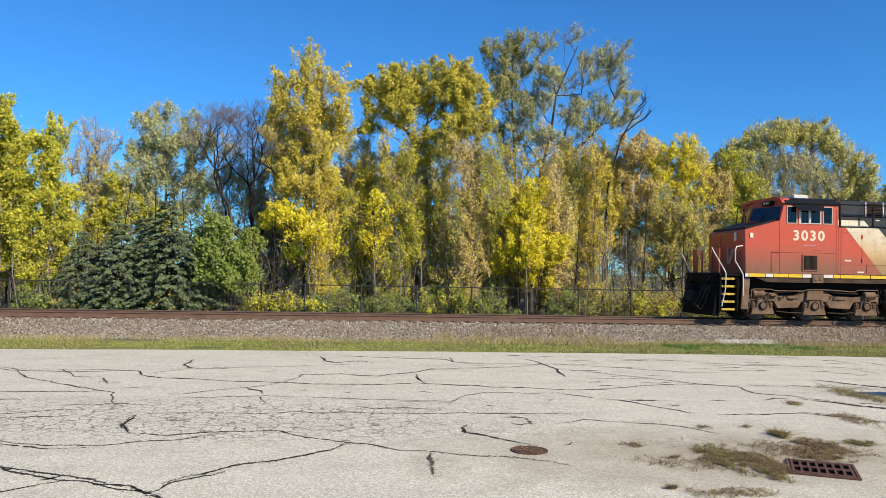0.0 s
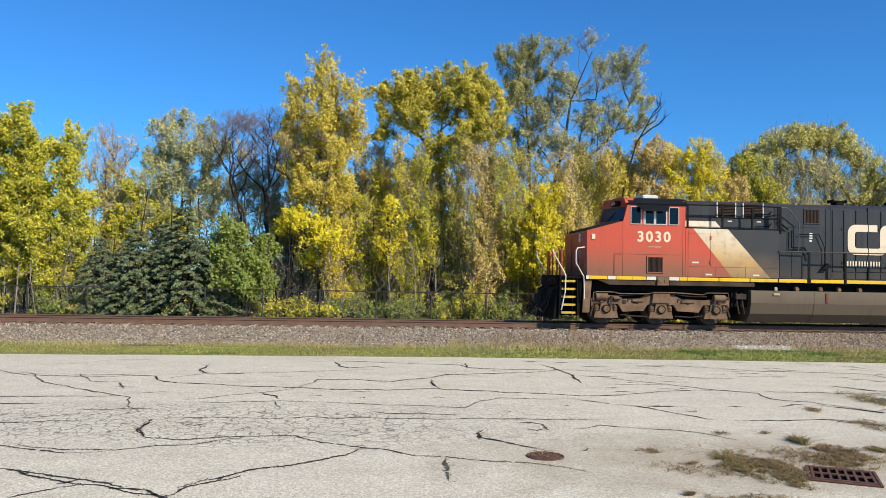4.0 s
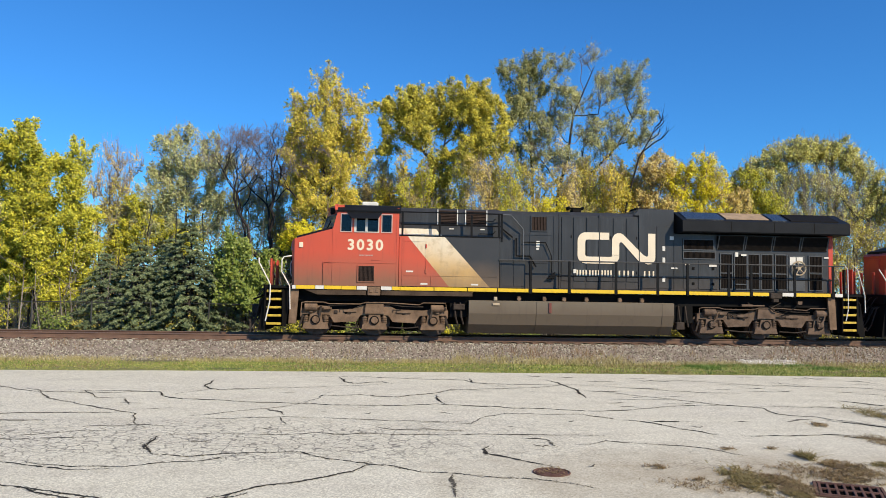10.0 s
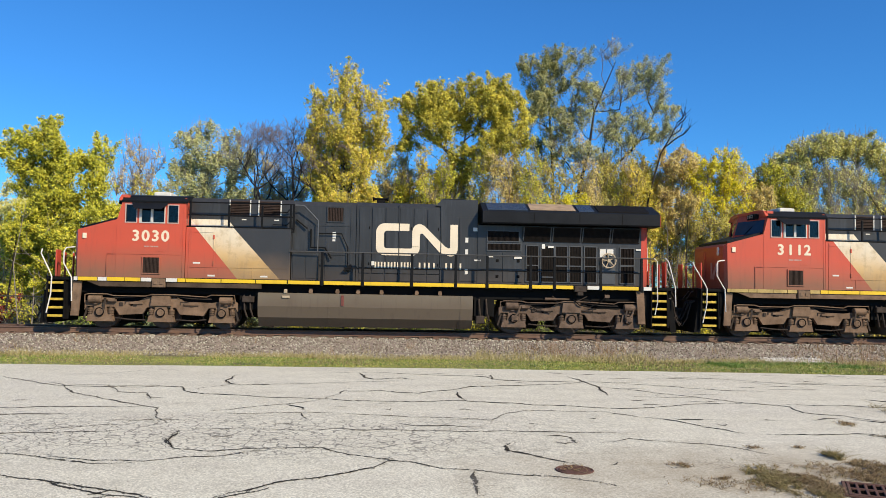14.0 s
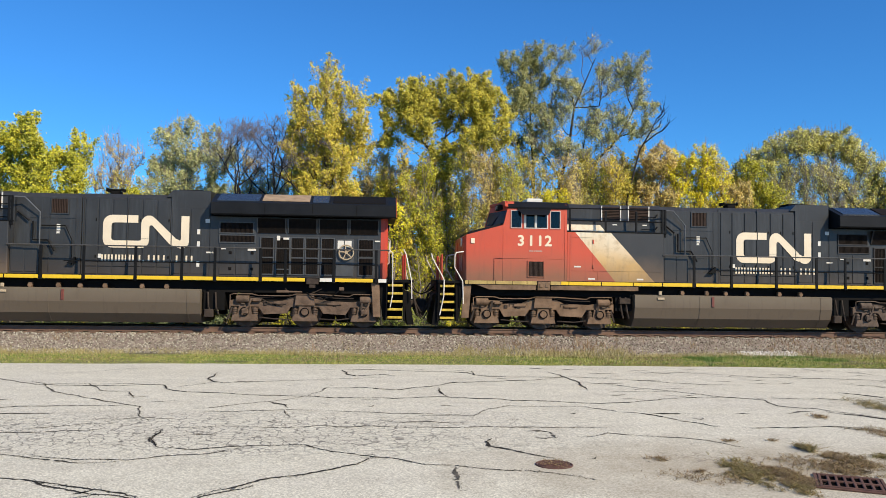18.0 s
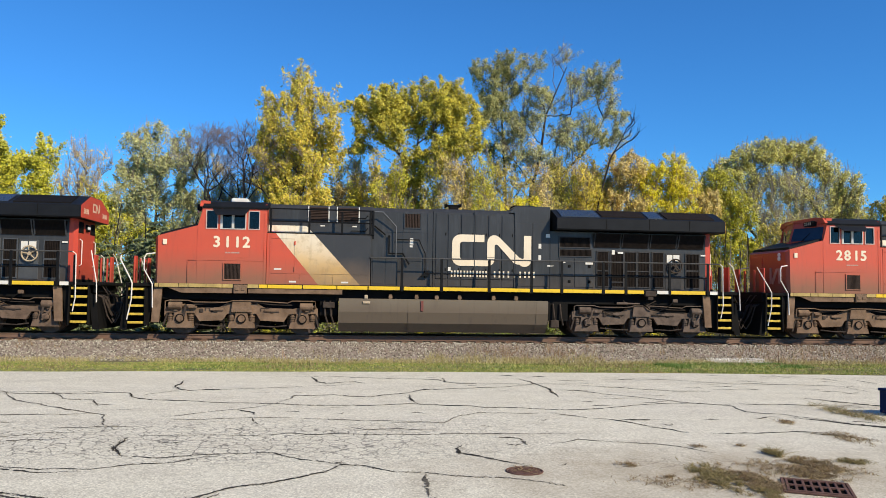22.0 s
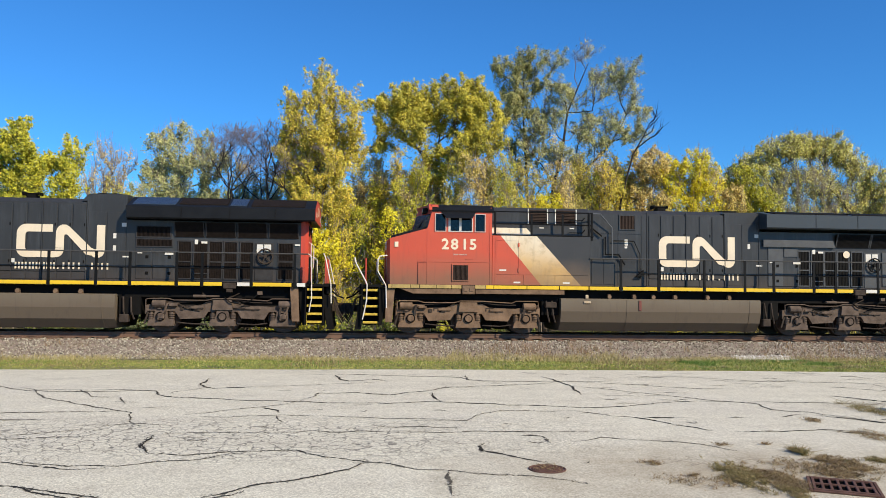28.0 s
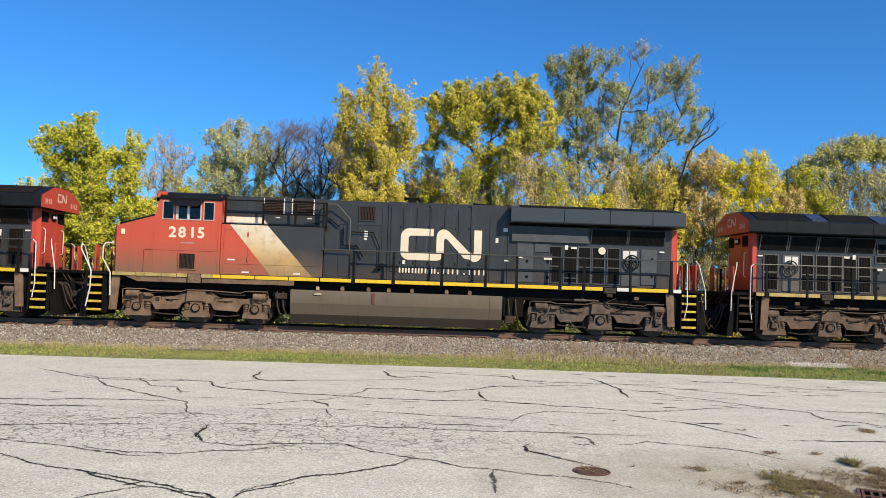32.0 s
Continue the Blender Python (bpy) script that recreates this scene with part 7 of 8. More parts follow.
    part("number_board", Mesh().box(0.40, 0.62, -1.02, -0.42, 4.22, 4.42, 0.01), DARK, root, "dark lit number board above the windshield")
    part("cab_rear_wall", Mesh().box(2.72, 2.78, -1.44, 1.44, 1.72, 4.42), RED, root)
    part("cab_roof", Mesh().prism([(-1.53, 4.24), (-1.55, 4.30), (-1.36, 4.48), (-1.0, 4.54), (1.0, 4.54), (1.36, 4.48), (1.55, 4.30), (1.53, 4.24), (1.40, 4.36), (-1.40, 4.36)], 0, 0.66, 2.84), ROOF, root)
    fl = Mesh().prism([(-1.56, 4.30), (-1.38, 4.50), (-1.0, 4.555), (1.0, 4.555), (1.38, 4.50), (1.56, 4.30)], 0, 0.58, 0.68)
    part("roof_edge", fl, RED, root)
    ac = Mesh().box(1.48, 2.06, -0.75, 0.30, 4.54, 4.68, 0.03)
    ac.box(1.53, 2.01, -0.68, 0.2, 4.68, 4.70, 0.01)
    part("air_conditioner", ac, WHITE, root, "white rooftop air conditioner")

    # wide equipment cabinets and the narrower hood on top of them
    cab = part("equipment_cabinet", Mesh().box(2.785, 6.28, -1.48, 1.48, 1.72, 3.46, 0.02), RED_BAND, root, "red, cream and black banded cabinet")
    part("upper_hood", Mesh().prism([(-1.05, 3.46), (-1.05, 4.34), (-0.88, 4.50), (0.88, 4.50), (1.05, 4.34), (1.05, 3.46)], 0, 2.79, 6.36), BLACK, root)
    for side in (-1, 1):
        part("cream_band", Mesh().box(2.80, 6.30, *span(side, 1.05, 1.058), 3.465, 3.76), RED_BAND_DARK, root, "cream band along the upper hood")

    def cabinet(side):
        d = Mesh()
        for x0, x1, z0, z1 in ((2.95, 6.2, 2.10, 2.125), (3.72, 3.74, 2.13, 3.3), (5.02, 5.04, 1.76, 2.1), (3.9, 3.92, 1.76, 2.1), (2.90, 2.915, 1.76, 3.4), (2.95, 3.7, 3.28, 3.30)):
            d.box(x0, x1, *span(side, 1.48, 1.492), z0, z1)
        part("panel_seam", d, RED_BAND, cab)
        for z in (3.15, 2.28):
            part("hinge", Mesh().box(3.70, 3.75, *span(side, 1.48, 1.51), z - 0.09, z + 0.05, 0.006), RED, cab)
        for x, z in ((3.05, 2.22), (3.55, 1.8), (5.3, 1.8)):
            part("sticker", Mesh().box(x, x + 0.24, *span(side, 1.481, 1.485), z, z + 0.055), WHITE, cab)
        for x0, x1 in ((4.16, 4.82), (5.14, 5.86)):
            louvre(root, x0, x1, 3.93, 4.42, side, 1.05, 9, GRILLE, WHITE, False, "louvre_vent", GRILLE, True)
        for z, thick in ((4.30, 0.022), (3.87, 0.026)):
            part("handrail", Mesh().tube([(2.84, side * 1.42, z), (6.0, side * 1.42, z), (6.36, side * 1.38, z)], thick), RAILING, root)
        for x in (2.90, 4.19, 5.30, 6.26, 6.36):
            part("stanchion", Mesh().box(x - 0.035, x + 0.035, *span(side, 1.39, 1.44), 3.33, 4.32 if x > 6 or x < 3 else 4.24, 0.008), RAILING, root)
        part("walkway_edge", Mesh().box(2.80, 6.40, *span(side, 1.36, 1.485), 3.462, 3.50, 0.006), RAILING, root)
        for z in (4.06, 3.62):
            part("grab_iron", Mesh().tube([(5.62, side * 1.06, z), (5.62, side * 1.12, z), (6.1, side * 1.12, z), (6.18, side * 1.12, z + 0.1), (6.18, side * 1.06, z + 0.1)], 0.014), RAILING, root)
        for x in (4.55, 5.65):
            part("sticker", Mesh().box(x, x + 0.16, *span(side, 1.052, 1.056), 3.76, 3.80), WHITE, root)
        # mid section with its climbing rails
        louvre(root, 7.48, 8.02, 3.79, 4.27, side, 1.05, 10, GRILLE, BLACK)
        part("climbing_rail", Mesh().tube([(6.36, side * 1.36, 4.29), (6.70, side * 1.3, 4.29), (7.17, side * 1.2, 3.80), (7.17, side * 1.18, 2.72)], 0.022), RAIL_GREY, root)
        r = Mesh().tube([(7.20, side * 1.14, 3.36), (7.98, side * 1.14, 3.36), (8.20, side * 1.14, 2.88), (8.20, side * 1.14, 2.05)], 0.018)
        part("climbing_rail", Mesh().tube([(6.93, side * 1.14, 3.5), (6.93, side * 1.14, 2.87), (7.42, side * 1.14, 2.87), (7.64, side * 1.16, 2.50)], 0.03), RAILING, root)
        part("climbing_rail", Mesh().tube([(6.42, side * 1.12, 3.82), (6.80, side * 1.14, 3.52)], 0.03), RAILING, root)
        part("climbing_rail", r, RAILING, root)
        d = Mesh()
        for x0, x1, z0, z1 in ((6.80, 6.82, 1.8, 3.6), (7.42, 7.44, 1.8, 3.7), (8.28, 8.30, 1.8, 4.3), (6.80, 8.28, 3.62, 3.64), (7.44, 8.1, 2.62, 2.64), (6.38, 6.80, 2.70, 2.72)):
            d.box(x0, x1, *span(side, 1.05, 1.066), z0, z1)
        part("panel_seam", d, BLACK, root)
        box = part("side_cabinet", Mesh().box(6.30, 7.22, *span(side, 1.06, 1.36), 1.725, 2.74, 0.015), BLACK, root, "black equipment box beside the walkway")
        part("cabinet_door", Mesh().box(6.36, 6.76, *span(side, 1.36, 1.375), 1.80, 2.68, 0.006), BLACK, box)
        part("cabinet_door", Mesh().box(6.80, 7.17, *span(side, 1.36, 1.375), 1.80, 2.68, 0.006), BLACK, box)
        part("sticker", Mesh().box(7.66, 7.78, *span(side, 1.051, 1.055), 3.20, 3.42), WHITE, root)
        part("sticker", Mesh().box(7.66, 7.76, *span(side, 1.051, 1.055), 3.10, 3.17), WHITE, root)
        part("step_bracket", Mesh().prism([(8.05, 2.1), (8.32, 2.32), (8.32, 2.1)], 1, *span(side, 1.05, 1.2)), RAILING, root)
    both(cabinet)
    part("mid_hood", Mesh().prism([(-1.05, 1.72), (-1.05, 4.32), (-0.9, 4.47), (0.9, 4.47), (1.05, 4.32), (1.05, 1.72)], 0, 6.29, 8.46), BLACK, root)

    # engine hood with its doors
    part("engine_hood", Mesh().prism([(-0.98, 1.72), (-0.98, 4.36), (-0.8, 4.50), (0.8, 4.50), (0.98, 4.36), (0.98, 1.72)], 0, 8.46, 11.42), BLACK, root)

    def engine_side(side):
        edges = (8.56, 9.0, 9.47, 9.96, 10.45, 10.93, 11.40)
        for x0, x1 in zip(edges, edges[1:]):
            d = part("engine_door", Mesh().box(x0 + 0.018, x1 - 0.018, *span(side, 0.98, 1.008), 2.02, 4.30, 0.012), BLACK, root)
            part("latch", Mesh().box(x1 - 0.09, x1 - 0.05, *span(side, 1.0, 1.02), 2.3, 2.4, 0.006).box(x1 - 0.09, x1 - 0.05, *span(side, 1.0, 1.02), 3.55, 3.65, 0.006), DARK, d)
            part("lower_door", Mesh().box(x0 + 0.012, x1 - 0.012, *span(side, 0.98, 0.995), 1.76, 1.99, 0.006), BLACK, root)
        for x in (8.50, 9.96, 11.42):
            part("rib", Mesh().box(x - 0.02, x + 0.02, *span(side, 0.98, 1.03), 1.74, 4.42, 0.006), BLACK, root)
        for x0, x1, z0, z1 in ((11.44, 12.05, 1.8, 4.05), (12.07, 12.68, 1.8, 4.05)):
            part("access_panel", Mesh().box(x0, x1, *span(side, 1.0, 1.015), z0, z1, 0.008), BLACK, root)
        for x, z, w, h in ((12.28, 3.16, 0.10, 0.17), (12.28, 2.72, 0.10, 0.2), (12.28, 2.05, 0.10, 0.18), (12.55, 3.56, 0.15, 0.13), (12.6, 2.52, 0.24, 0.05), (9.02, 2.3, 0.10, 0.14)):
            part("sticker", Mesh().box(x, x + w, *span(side, 1.016, 1.02), z, z + h), WHITE, root)
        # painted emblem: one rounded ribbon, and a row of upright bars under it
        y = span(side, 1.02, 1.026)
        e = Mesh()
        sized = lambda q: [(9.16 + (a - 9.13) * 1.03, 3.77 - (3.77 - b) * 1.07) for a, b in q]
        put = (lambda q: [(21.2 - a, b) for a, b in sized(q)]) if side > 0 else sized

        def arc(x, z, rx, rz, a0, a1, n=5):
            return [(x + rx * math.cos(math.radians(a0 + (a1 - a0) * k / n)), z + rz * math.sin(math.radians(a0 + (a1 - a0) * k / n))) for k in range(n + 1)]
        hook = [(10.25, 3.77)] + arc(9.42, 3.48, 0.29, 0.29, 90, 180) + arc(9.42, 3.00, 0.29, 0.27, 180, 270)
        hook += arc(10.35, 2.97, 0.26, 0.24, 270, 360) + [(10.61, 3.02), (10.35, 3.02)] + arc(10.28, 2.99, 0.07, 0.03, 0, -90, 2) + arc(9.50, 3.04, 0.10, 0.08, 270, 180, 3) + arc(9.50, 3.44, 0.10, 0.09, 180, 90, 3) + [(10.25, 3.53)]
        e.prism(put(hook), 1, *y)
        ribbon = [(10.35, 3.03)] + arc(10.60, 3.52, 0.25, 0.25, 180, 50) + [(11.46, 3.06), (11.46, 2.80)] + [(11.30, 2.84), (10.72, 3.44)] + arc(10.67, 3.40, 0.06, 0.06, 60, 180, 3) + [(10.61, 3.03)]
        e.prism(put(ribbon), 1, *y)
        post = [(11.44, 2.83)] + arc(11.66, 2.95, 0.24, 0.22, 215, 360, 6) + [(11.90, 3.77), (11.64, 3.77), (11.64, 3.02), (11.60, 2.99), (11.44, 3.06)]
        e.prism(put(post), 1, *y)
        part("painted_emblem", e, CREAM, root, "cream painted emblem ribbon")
        b = Mesh()
        x = 9.10
        for strokes, gap in ((4, 0.07), (4, 0.07), (4, 0.07), (0, 0.12), (2, 0.09), (2, 0.17), (0, 0.14), (2, 0.09), (2, 0.0)):
            if strokes:
                pitch = 0.105 if strokes == 4 else 0.17
                for k in range(strokes):
                    b.prism(put([(x + k * pitch, 2.30), (x + k * pitch + 0.055, 2.30), (x + k * pitch + 0.055, 2.51), (x + k * pitch, 2.51)]), 1, *y)
                x += (strokes - 1) * pitch + 0.055 + gap
            else:
                b.prism(put([(x, 2.30), (x + 0.05, 2.30), (x + 0.05, 2.35), (x, 2.35)]), 1, *y)
                x += 0.05 + gap
        part("painted_lettering", b, CREAM, root, "row of cream lettering bars")
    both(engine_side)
    part("exhaust_housing", Mesh().prism([(11.22, 4.42), (11.44, 4.66), (12.70, 4.66), (12.70, 1.72), (11.42, 1.72), (11.42, 4.42)], 1, -1.0, 1.0), BLACK, root)
    horn = Mesh().box(9.15, 9.45, -0.35, 0.05, 4.50, 4.66)
    for k, y in enumerate((-0.3, -0.15, 0.0)):
        horn.disc((0, y, 4.70), 0.025, 9.05, 9.5, 0, 8)
        horn.disc((0, y, 4.70), 0.065, 9.0, 9.06, 0, 12)
        horn.disc((0, y, 4.70), 0.055, 9.5, 9.56, 0, 12)
    part("air_horn", horn, DARK, root)
    part("exhaust_stack", Mesh().box(11.5, 12.3, -0.35, 0.35, 4.66, 4.76, 0.02), DARK, root)

    # radiator section
    part("radiator_hood", Mesh().box(12.70, 18.55, -1.02, 1.02, 1.72, 3.80, 0.015), BLACK, root)
    rear = Mesh().prism([(18.55, -1.02), (18.70, -1.02), (18.80, -0.88), (18.80, 0.88), (18.70, 1.02), (18.55, 1.02)], 2, 1.72, 3.82)
    end = part("hood_end", rear, RED_END, root, "red painted end of the long hood")
    for y in (-0.62, 0.62):
        part("end_recess", Mesh().box(18.79, 18.806, y - 0.26, y + 0.26, 3.36, 3.74, 0.004), DARK, end)
    hl = Mesh().box(18.80, 18.86, -0.16, 0.16, 3.45, 3.68, 0.02)
    part("rear_headlight", hl, DARK, end)
    for y in (-0.08, 0.08):
        part("headlight", Mesh().disc((0, y, 3.57), 0.065, 18.86, 18.88, 0, 14, 0.006), LENS, end)
    for y in (-0.72, 0.72):
        part("grab_iron", Mesh().tube([(18.80, y, 2.25), (18.88, y, 2.3), (18.88, y, 3.1), (18.80, y, 3.15)], 0.016), RAIL_WHITE, end)
    part("rear_cap", Mesh().box(18.80, 18.84, -1.0, 1.0, 1.72, 1.80), DARK, end)

    def radiator(side):
        for x0, x1 in ((14.32, 15.28), (15.36, 16.34), (16.42, 17.40), (17.48, 18.46)):
            leaning_screen(root, x0, x1, side)
        louvre(root, 13.06, 14.16, 3.24, 3.58, side, 1.02, 26, SLAT, FRAME, True, "air_grille", SCREEN)
        louvre(root, 13.06, 14.22, 2.92, 3.14, side, 1.02, 26, SLAT, FRAME, True, "air_grille", SCREEN)
        for x0, x1 in ((13.04, 13.56), (13.60, 14.3)):
            d = part("access_panel", Mesh().box(x0, x1, *span(side, 1.02, 1.04), 1.80, 2.84, 0.01), BLACK, root)
            part("latch", Mesh().box(x1 - 0.2, x1 - 0.1, *span(side, 1.04, 1.06), 2.5, 2.6, 0.01).box(x1 - 0.2, x1 - 0.1, *span(side, 1.04, 1.06), 1.95, 2.05, 0.01), DARK, d)
        doors = ((14.45, 14.85), (14.97, 15.40), (15.48, 15.88), (15.98, 16.38), (16.52, 16.92))
        for k, (x0, x1) in enumerate(doors):
            z1 = 3.08
            d = Mesh()
            w = 0.045
            ys = span(side, 1.02, 1.055)
            d.box(x0 - w, x0, *ys, 1.80, z1 + w, 0.006)
            d.box(x1, x1 + w, *ys, 1.80, z1 + w, 0.006)
            for z in (1.80, 2.38 if k != 1 else 1.98, z1):
                d.box(x0, x1, *ys, z, z + w, 0.006)
            fr = part("screen_door", d, FRAME, root)
            part("screen", Mesh().box(x0, x1, *span(side, 1.02, 1.03), 1.84, z1), SCREEN, fr)
            s = Mesh()
            for j in range(7):
                x = x0 + (j + 0.5) * (x1 - x0) / 7
                s.box(x - 0.012, x + 0.012, *span(side, 1.03, 1.042), 1.84, z1)
            part("slats", s, SLAT, fr)
        # door with the hand brake wheel
        d = part("brake_door", Mesh().box(17.0, 17.62, *span(side, 1.02, 1.045), 1.78, 3.08, 0.01), FRAME, root)
        hw = Mesh()
        c = (17.36, side * 1.12, 2.62)
        ring = [(c[0] + 0.25 * math.cos(a * math.pi / 12), c[1], c[2] + 0.25 * math.sin(a * math.pi / 12)) for a in range(25)]
        hw.tube(ring, 0.026, 6)
        for k in range(5):
            a = k * 2 * math.pi / 5 + 0.5
            hw.tube([c, (c[0] + 0.25 * math.cos(a), c[1], c[2] + 0.25 * math.sin(a))], 0.02, 5)
        hw.disc((c[0], 0, c[2]), 0.06, c[1] - side * 0.1, c[1] + side * 0.03, 1, 12)
        part("brake_wheel", hw, TRUCK_DARK, d, "dark spoked hand brake wheel")
        for x0, x1, z0 in ((17.06, 17.27, 2.74), (17.31, 17.54, 2.80)):
            part("sticker", Mesh().box(x0, x1, *span(side, 1.046, 1.05), z0, 3.03), WHITE, d)
        for z0, z1 in ((1.84, 2.42), (2.48, 3.06)):
            louvre(root, 17.80, 18.28, z0, z1, side, 1.02, 9, SLAT, FRAME, True, "air_grille", SCREEN)
        for x, z, w, h in ((14.98, 3.0, 0.11, 0.16), (15.2, 3.03, 0.2, 0.07), (18.35, 3.0, 0.18, 0.05), (14.0, 2.62, 0.28, 0.1), (13.1, 2.66, 0.16, 0.04)):
            part("sticker", Mesh().box(x, x + w, *span(side, 1.06, 1.064), z, z + h), WHITE, root)
        # walkway railing
        r = Mesh().tube([(6.25, side * 1.5, 2.70), (7.0, side * 1.53, 2.70), (18.85, side * 1.53, 2.70)], 0.024)
        part("handrail", Mesh().tube([(8.1, side * 1.53, 2.18), (18.45, side * 1.53, 2.18)], 0.02), RAILING, root)
        part("handrail", r, RAIL_PALE, root)
        for x in (7.37, 8.74, 10.41, 11.92, 13.0, 14.51, 15.34, 16.96, 18.40):
            stanchion(root, x, side)
        # pale grab rails beside the steps at both ends
        part("grab_rail", Mesh().tube([(18.55, side * 1.53, 2.70), (18.86, side * 1.53, 2.70), (18.96, side * 1.53, 2.62), (18.98, side * 1.53, 1.2), (18.90, side * 1.5, 0.75)], 0.019), RAIL_WHITE, root, "cream grab rail")
        part("grab_rail", Mesh().tube([(19.35, side * 1.25, 2.75), (19.42, side * 1.4, 2.6), (19.62, side * 1.5, 1.7), (19.64, side * 1.5, 1.05)], 0.019), RAIL_WHITE, root, "cream grab rail")
        part("grab_rail", Mesh().tube([(-0.84, side * 1.40, 2.71), (-1.10, side * 1.46, 2.67), (-1.16, side * 1.5, 2.55), (-1.16, side * 1.5, 2.16), (-0.88, side * 1.52, 1.68), (-0.85, side * 1.52, 0.9)], 0.022), RAIL_WHITE, root, "cream grab rail")
        part("grab_rail", Mesh().tube([(-1.95, side * 1.30, 2.62), (-1.93, side * 1.42, 2.47), (-1.58, side * 1.5, 1.84), (-1.52, side * 1.52, 1.70), (-1.53, side * 1.52, 1.15), (-1.66, side * 1.5, 0.5)], 0.022), RAIL_WHITE, root, "cream grab rail")
        steps(root, -1.12, -1, side)
        steps(root, 18.80, 1, side)
        # red end posts of the platforms
        for x in (-1.60, 19.38):
            part("end_post", Mesh().box(x, x + 0.06, *span(side, 0.75, 1.12), 1.70, 2.62, 0.02), RED_END, root, "red end platform post")
            part("end_post", Mesh().box(x + 0.02, x + 0.06, *span(side, 0.30, 0.42), 1.70, 2.55, 0.01), RED_END, root, "red end platform post")
        part("end_post", Mesh().box(18.86, 18.92, *span(side, 1.36, 1.48), 1.70, 2.60, 0.01), RAILING, root)
    both(radiator)
    for x0, x1 in ((-1.78, -1.68), (19.44, 19.54)):
        part("anticlimber", Mesh().box(x0, x1, -1.3, 1.3, 1.35, 1.72, 0.02), DARK, root)

    # fuel tank
    tank = part("fuel_tank", Mesh().prism([(-1.48, 1.26), (-1.48, 0.84), (-1.37, 0.46), (-1.08, 0.15), (1.08, 0.15), (1.37, 0.46), (1.48, 0.84), (1.48, 1.26), (1.40, 1.29), (-1.40, 1.29)], 0, 5.24, 12.53), TANK, root, "dusty brown fuel tank")
    for x in (7.60, 12.10):
        part("tank_band", Mesh().prism([(-1.492, 1.26), (-1.492, 0.838), (-1.382, 0.455), (-1.085, 0.14), (1.085, 0.14), (1.382, 0.455), (1.492, 0.838), (1.492, 1.26)], 0, x, x + 0.03), TANK, tank)

    def tank_side(side):
        part("filler", Mesh().box(6.05, 6.3, *span(side, 1.47, 1.52), 1.12, 1.2, 0.01).box(6.10, 6.22, *span(side, 1.45, 1.5), 1.28, 1.42, 0.02), AGED, tank)
        part("fuel_gauge", Mesh().box(8.03, 8.13, *span(side, 1.48, 1.51), 0.88, 1.24, 0.01), GAUGE_RED, tank, "faded red fuel gauge")
        for x in (7.0, 7.9, 8.6, 9.4, 10.6, 11.4):
            part("valve", Mesh().disc((x, 0, 1.36), 0.07, side * 1.30, side * 1.42, 1, 10).box(x - 0.05, x + 0.05, *span(side, 1.25, 1.38), 1.28, 1.45), TRUCK, tank)
        for x in (4.75, 4.95, 12.75, 13.0):
            part("air_pipe", Mesh().tube([(x, side * 1.3, 1.2), (x + 0.04, side * 1.36, 0.7), (x + 0.12, side * 1.3, 0.45)], 0.03), TRUCK_DARK, root)
        part("valve_box", Mesh().box(4.7, 5.1, *span(side, 1.2, 1.42), 0.95, 1.15, 0.02), TRUCK_DARK, root)
        part("valve_box", Mesh().box(12.65, 12.95, *span(side, 1.15, 1.4), 0.35, 0.62, 0.02), TRUCK_DARK, root)
    both(tank_side)
    part("blower_duct", Mesh().box(4.3, 5.22, -0.55, 0.55, 0.42, 1.30, 0.05), DARK, root)

    # couplers, ploughs and hoses
    for x, d in ((-1.7, -1), (19.5, 1)):
        c = Mesh().box(*sorted((x, x + d * 0.42)), -0.14, 0.14, 0.72, 0.98, 0.03)
        c.box(*sorted((x + d * 0.36, x + d * 0.60)), -0.22, 0.20, 0.66, 1.04, 0.05)
        part("coupler", c, TRUCK_DARK, root)
        p = Mesh().prism([(x - d * 0.15, 1.35), (x + d * 0.06, 1.3), (x + d * 0.22, 0.16), (x - d * 0.0, 0.16)], 1, -1.35, 1.35)
        part("plough", p, DARK, root)
        for y in (-1.05, -0.9, -0.75, -0.55, -0.4, 0.4, 0.55, 0.75, 0.9, 1.05):
            sag = 0.35 + 0.25 * abs(math.sin(y * 9))
            part("air_hose", Mesh().tube([(x, y, 1.3), (x + d * 0.2, y, 1.2), (x + d * 0.34, y * 0.9, sag + 0.25), (x + d * 0.48, y * 0.85, sag), (x + d * 0.6, y * 0.8, sag + 0.15)], 0.026), TRUCK_DARK, root)
        part("jumper_cable", Mesh().tube([(x, -0.3, 1.55), (x + d * 0.3, -0.3, 1.3), (x + d * 0.55, -0.3, 1.2)], 0.03), DARK, root)
        for y in (-0.95, -0.6, 0.6, 0.95):
            part("lift_bar", Mesh().tube([(x - d * 0.1, y, 1.66), (x + d * 0.16, y, 1.58), (x + d * 0.34, y * 0.95, 1.3)], 0.016), TRUCK_DARK, root)
    for axles, rear in zip(AXLES, (False, True)):
        truck_frame(root, axles, rear)
    return root


FADED_CREAM = plain("worn_cream_lettering", (0.60, 0.44, 0.30), 0.6, 0, 0.2, 5.0)


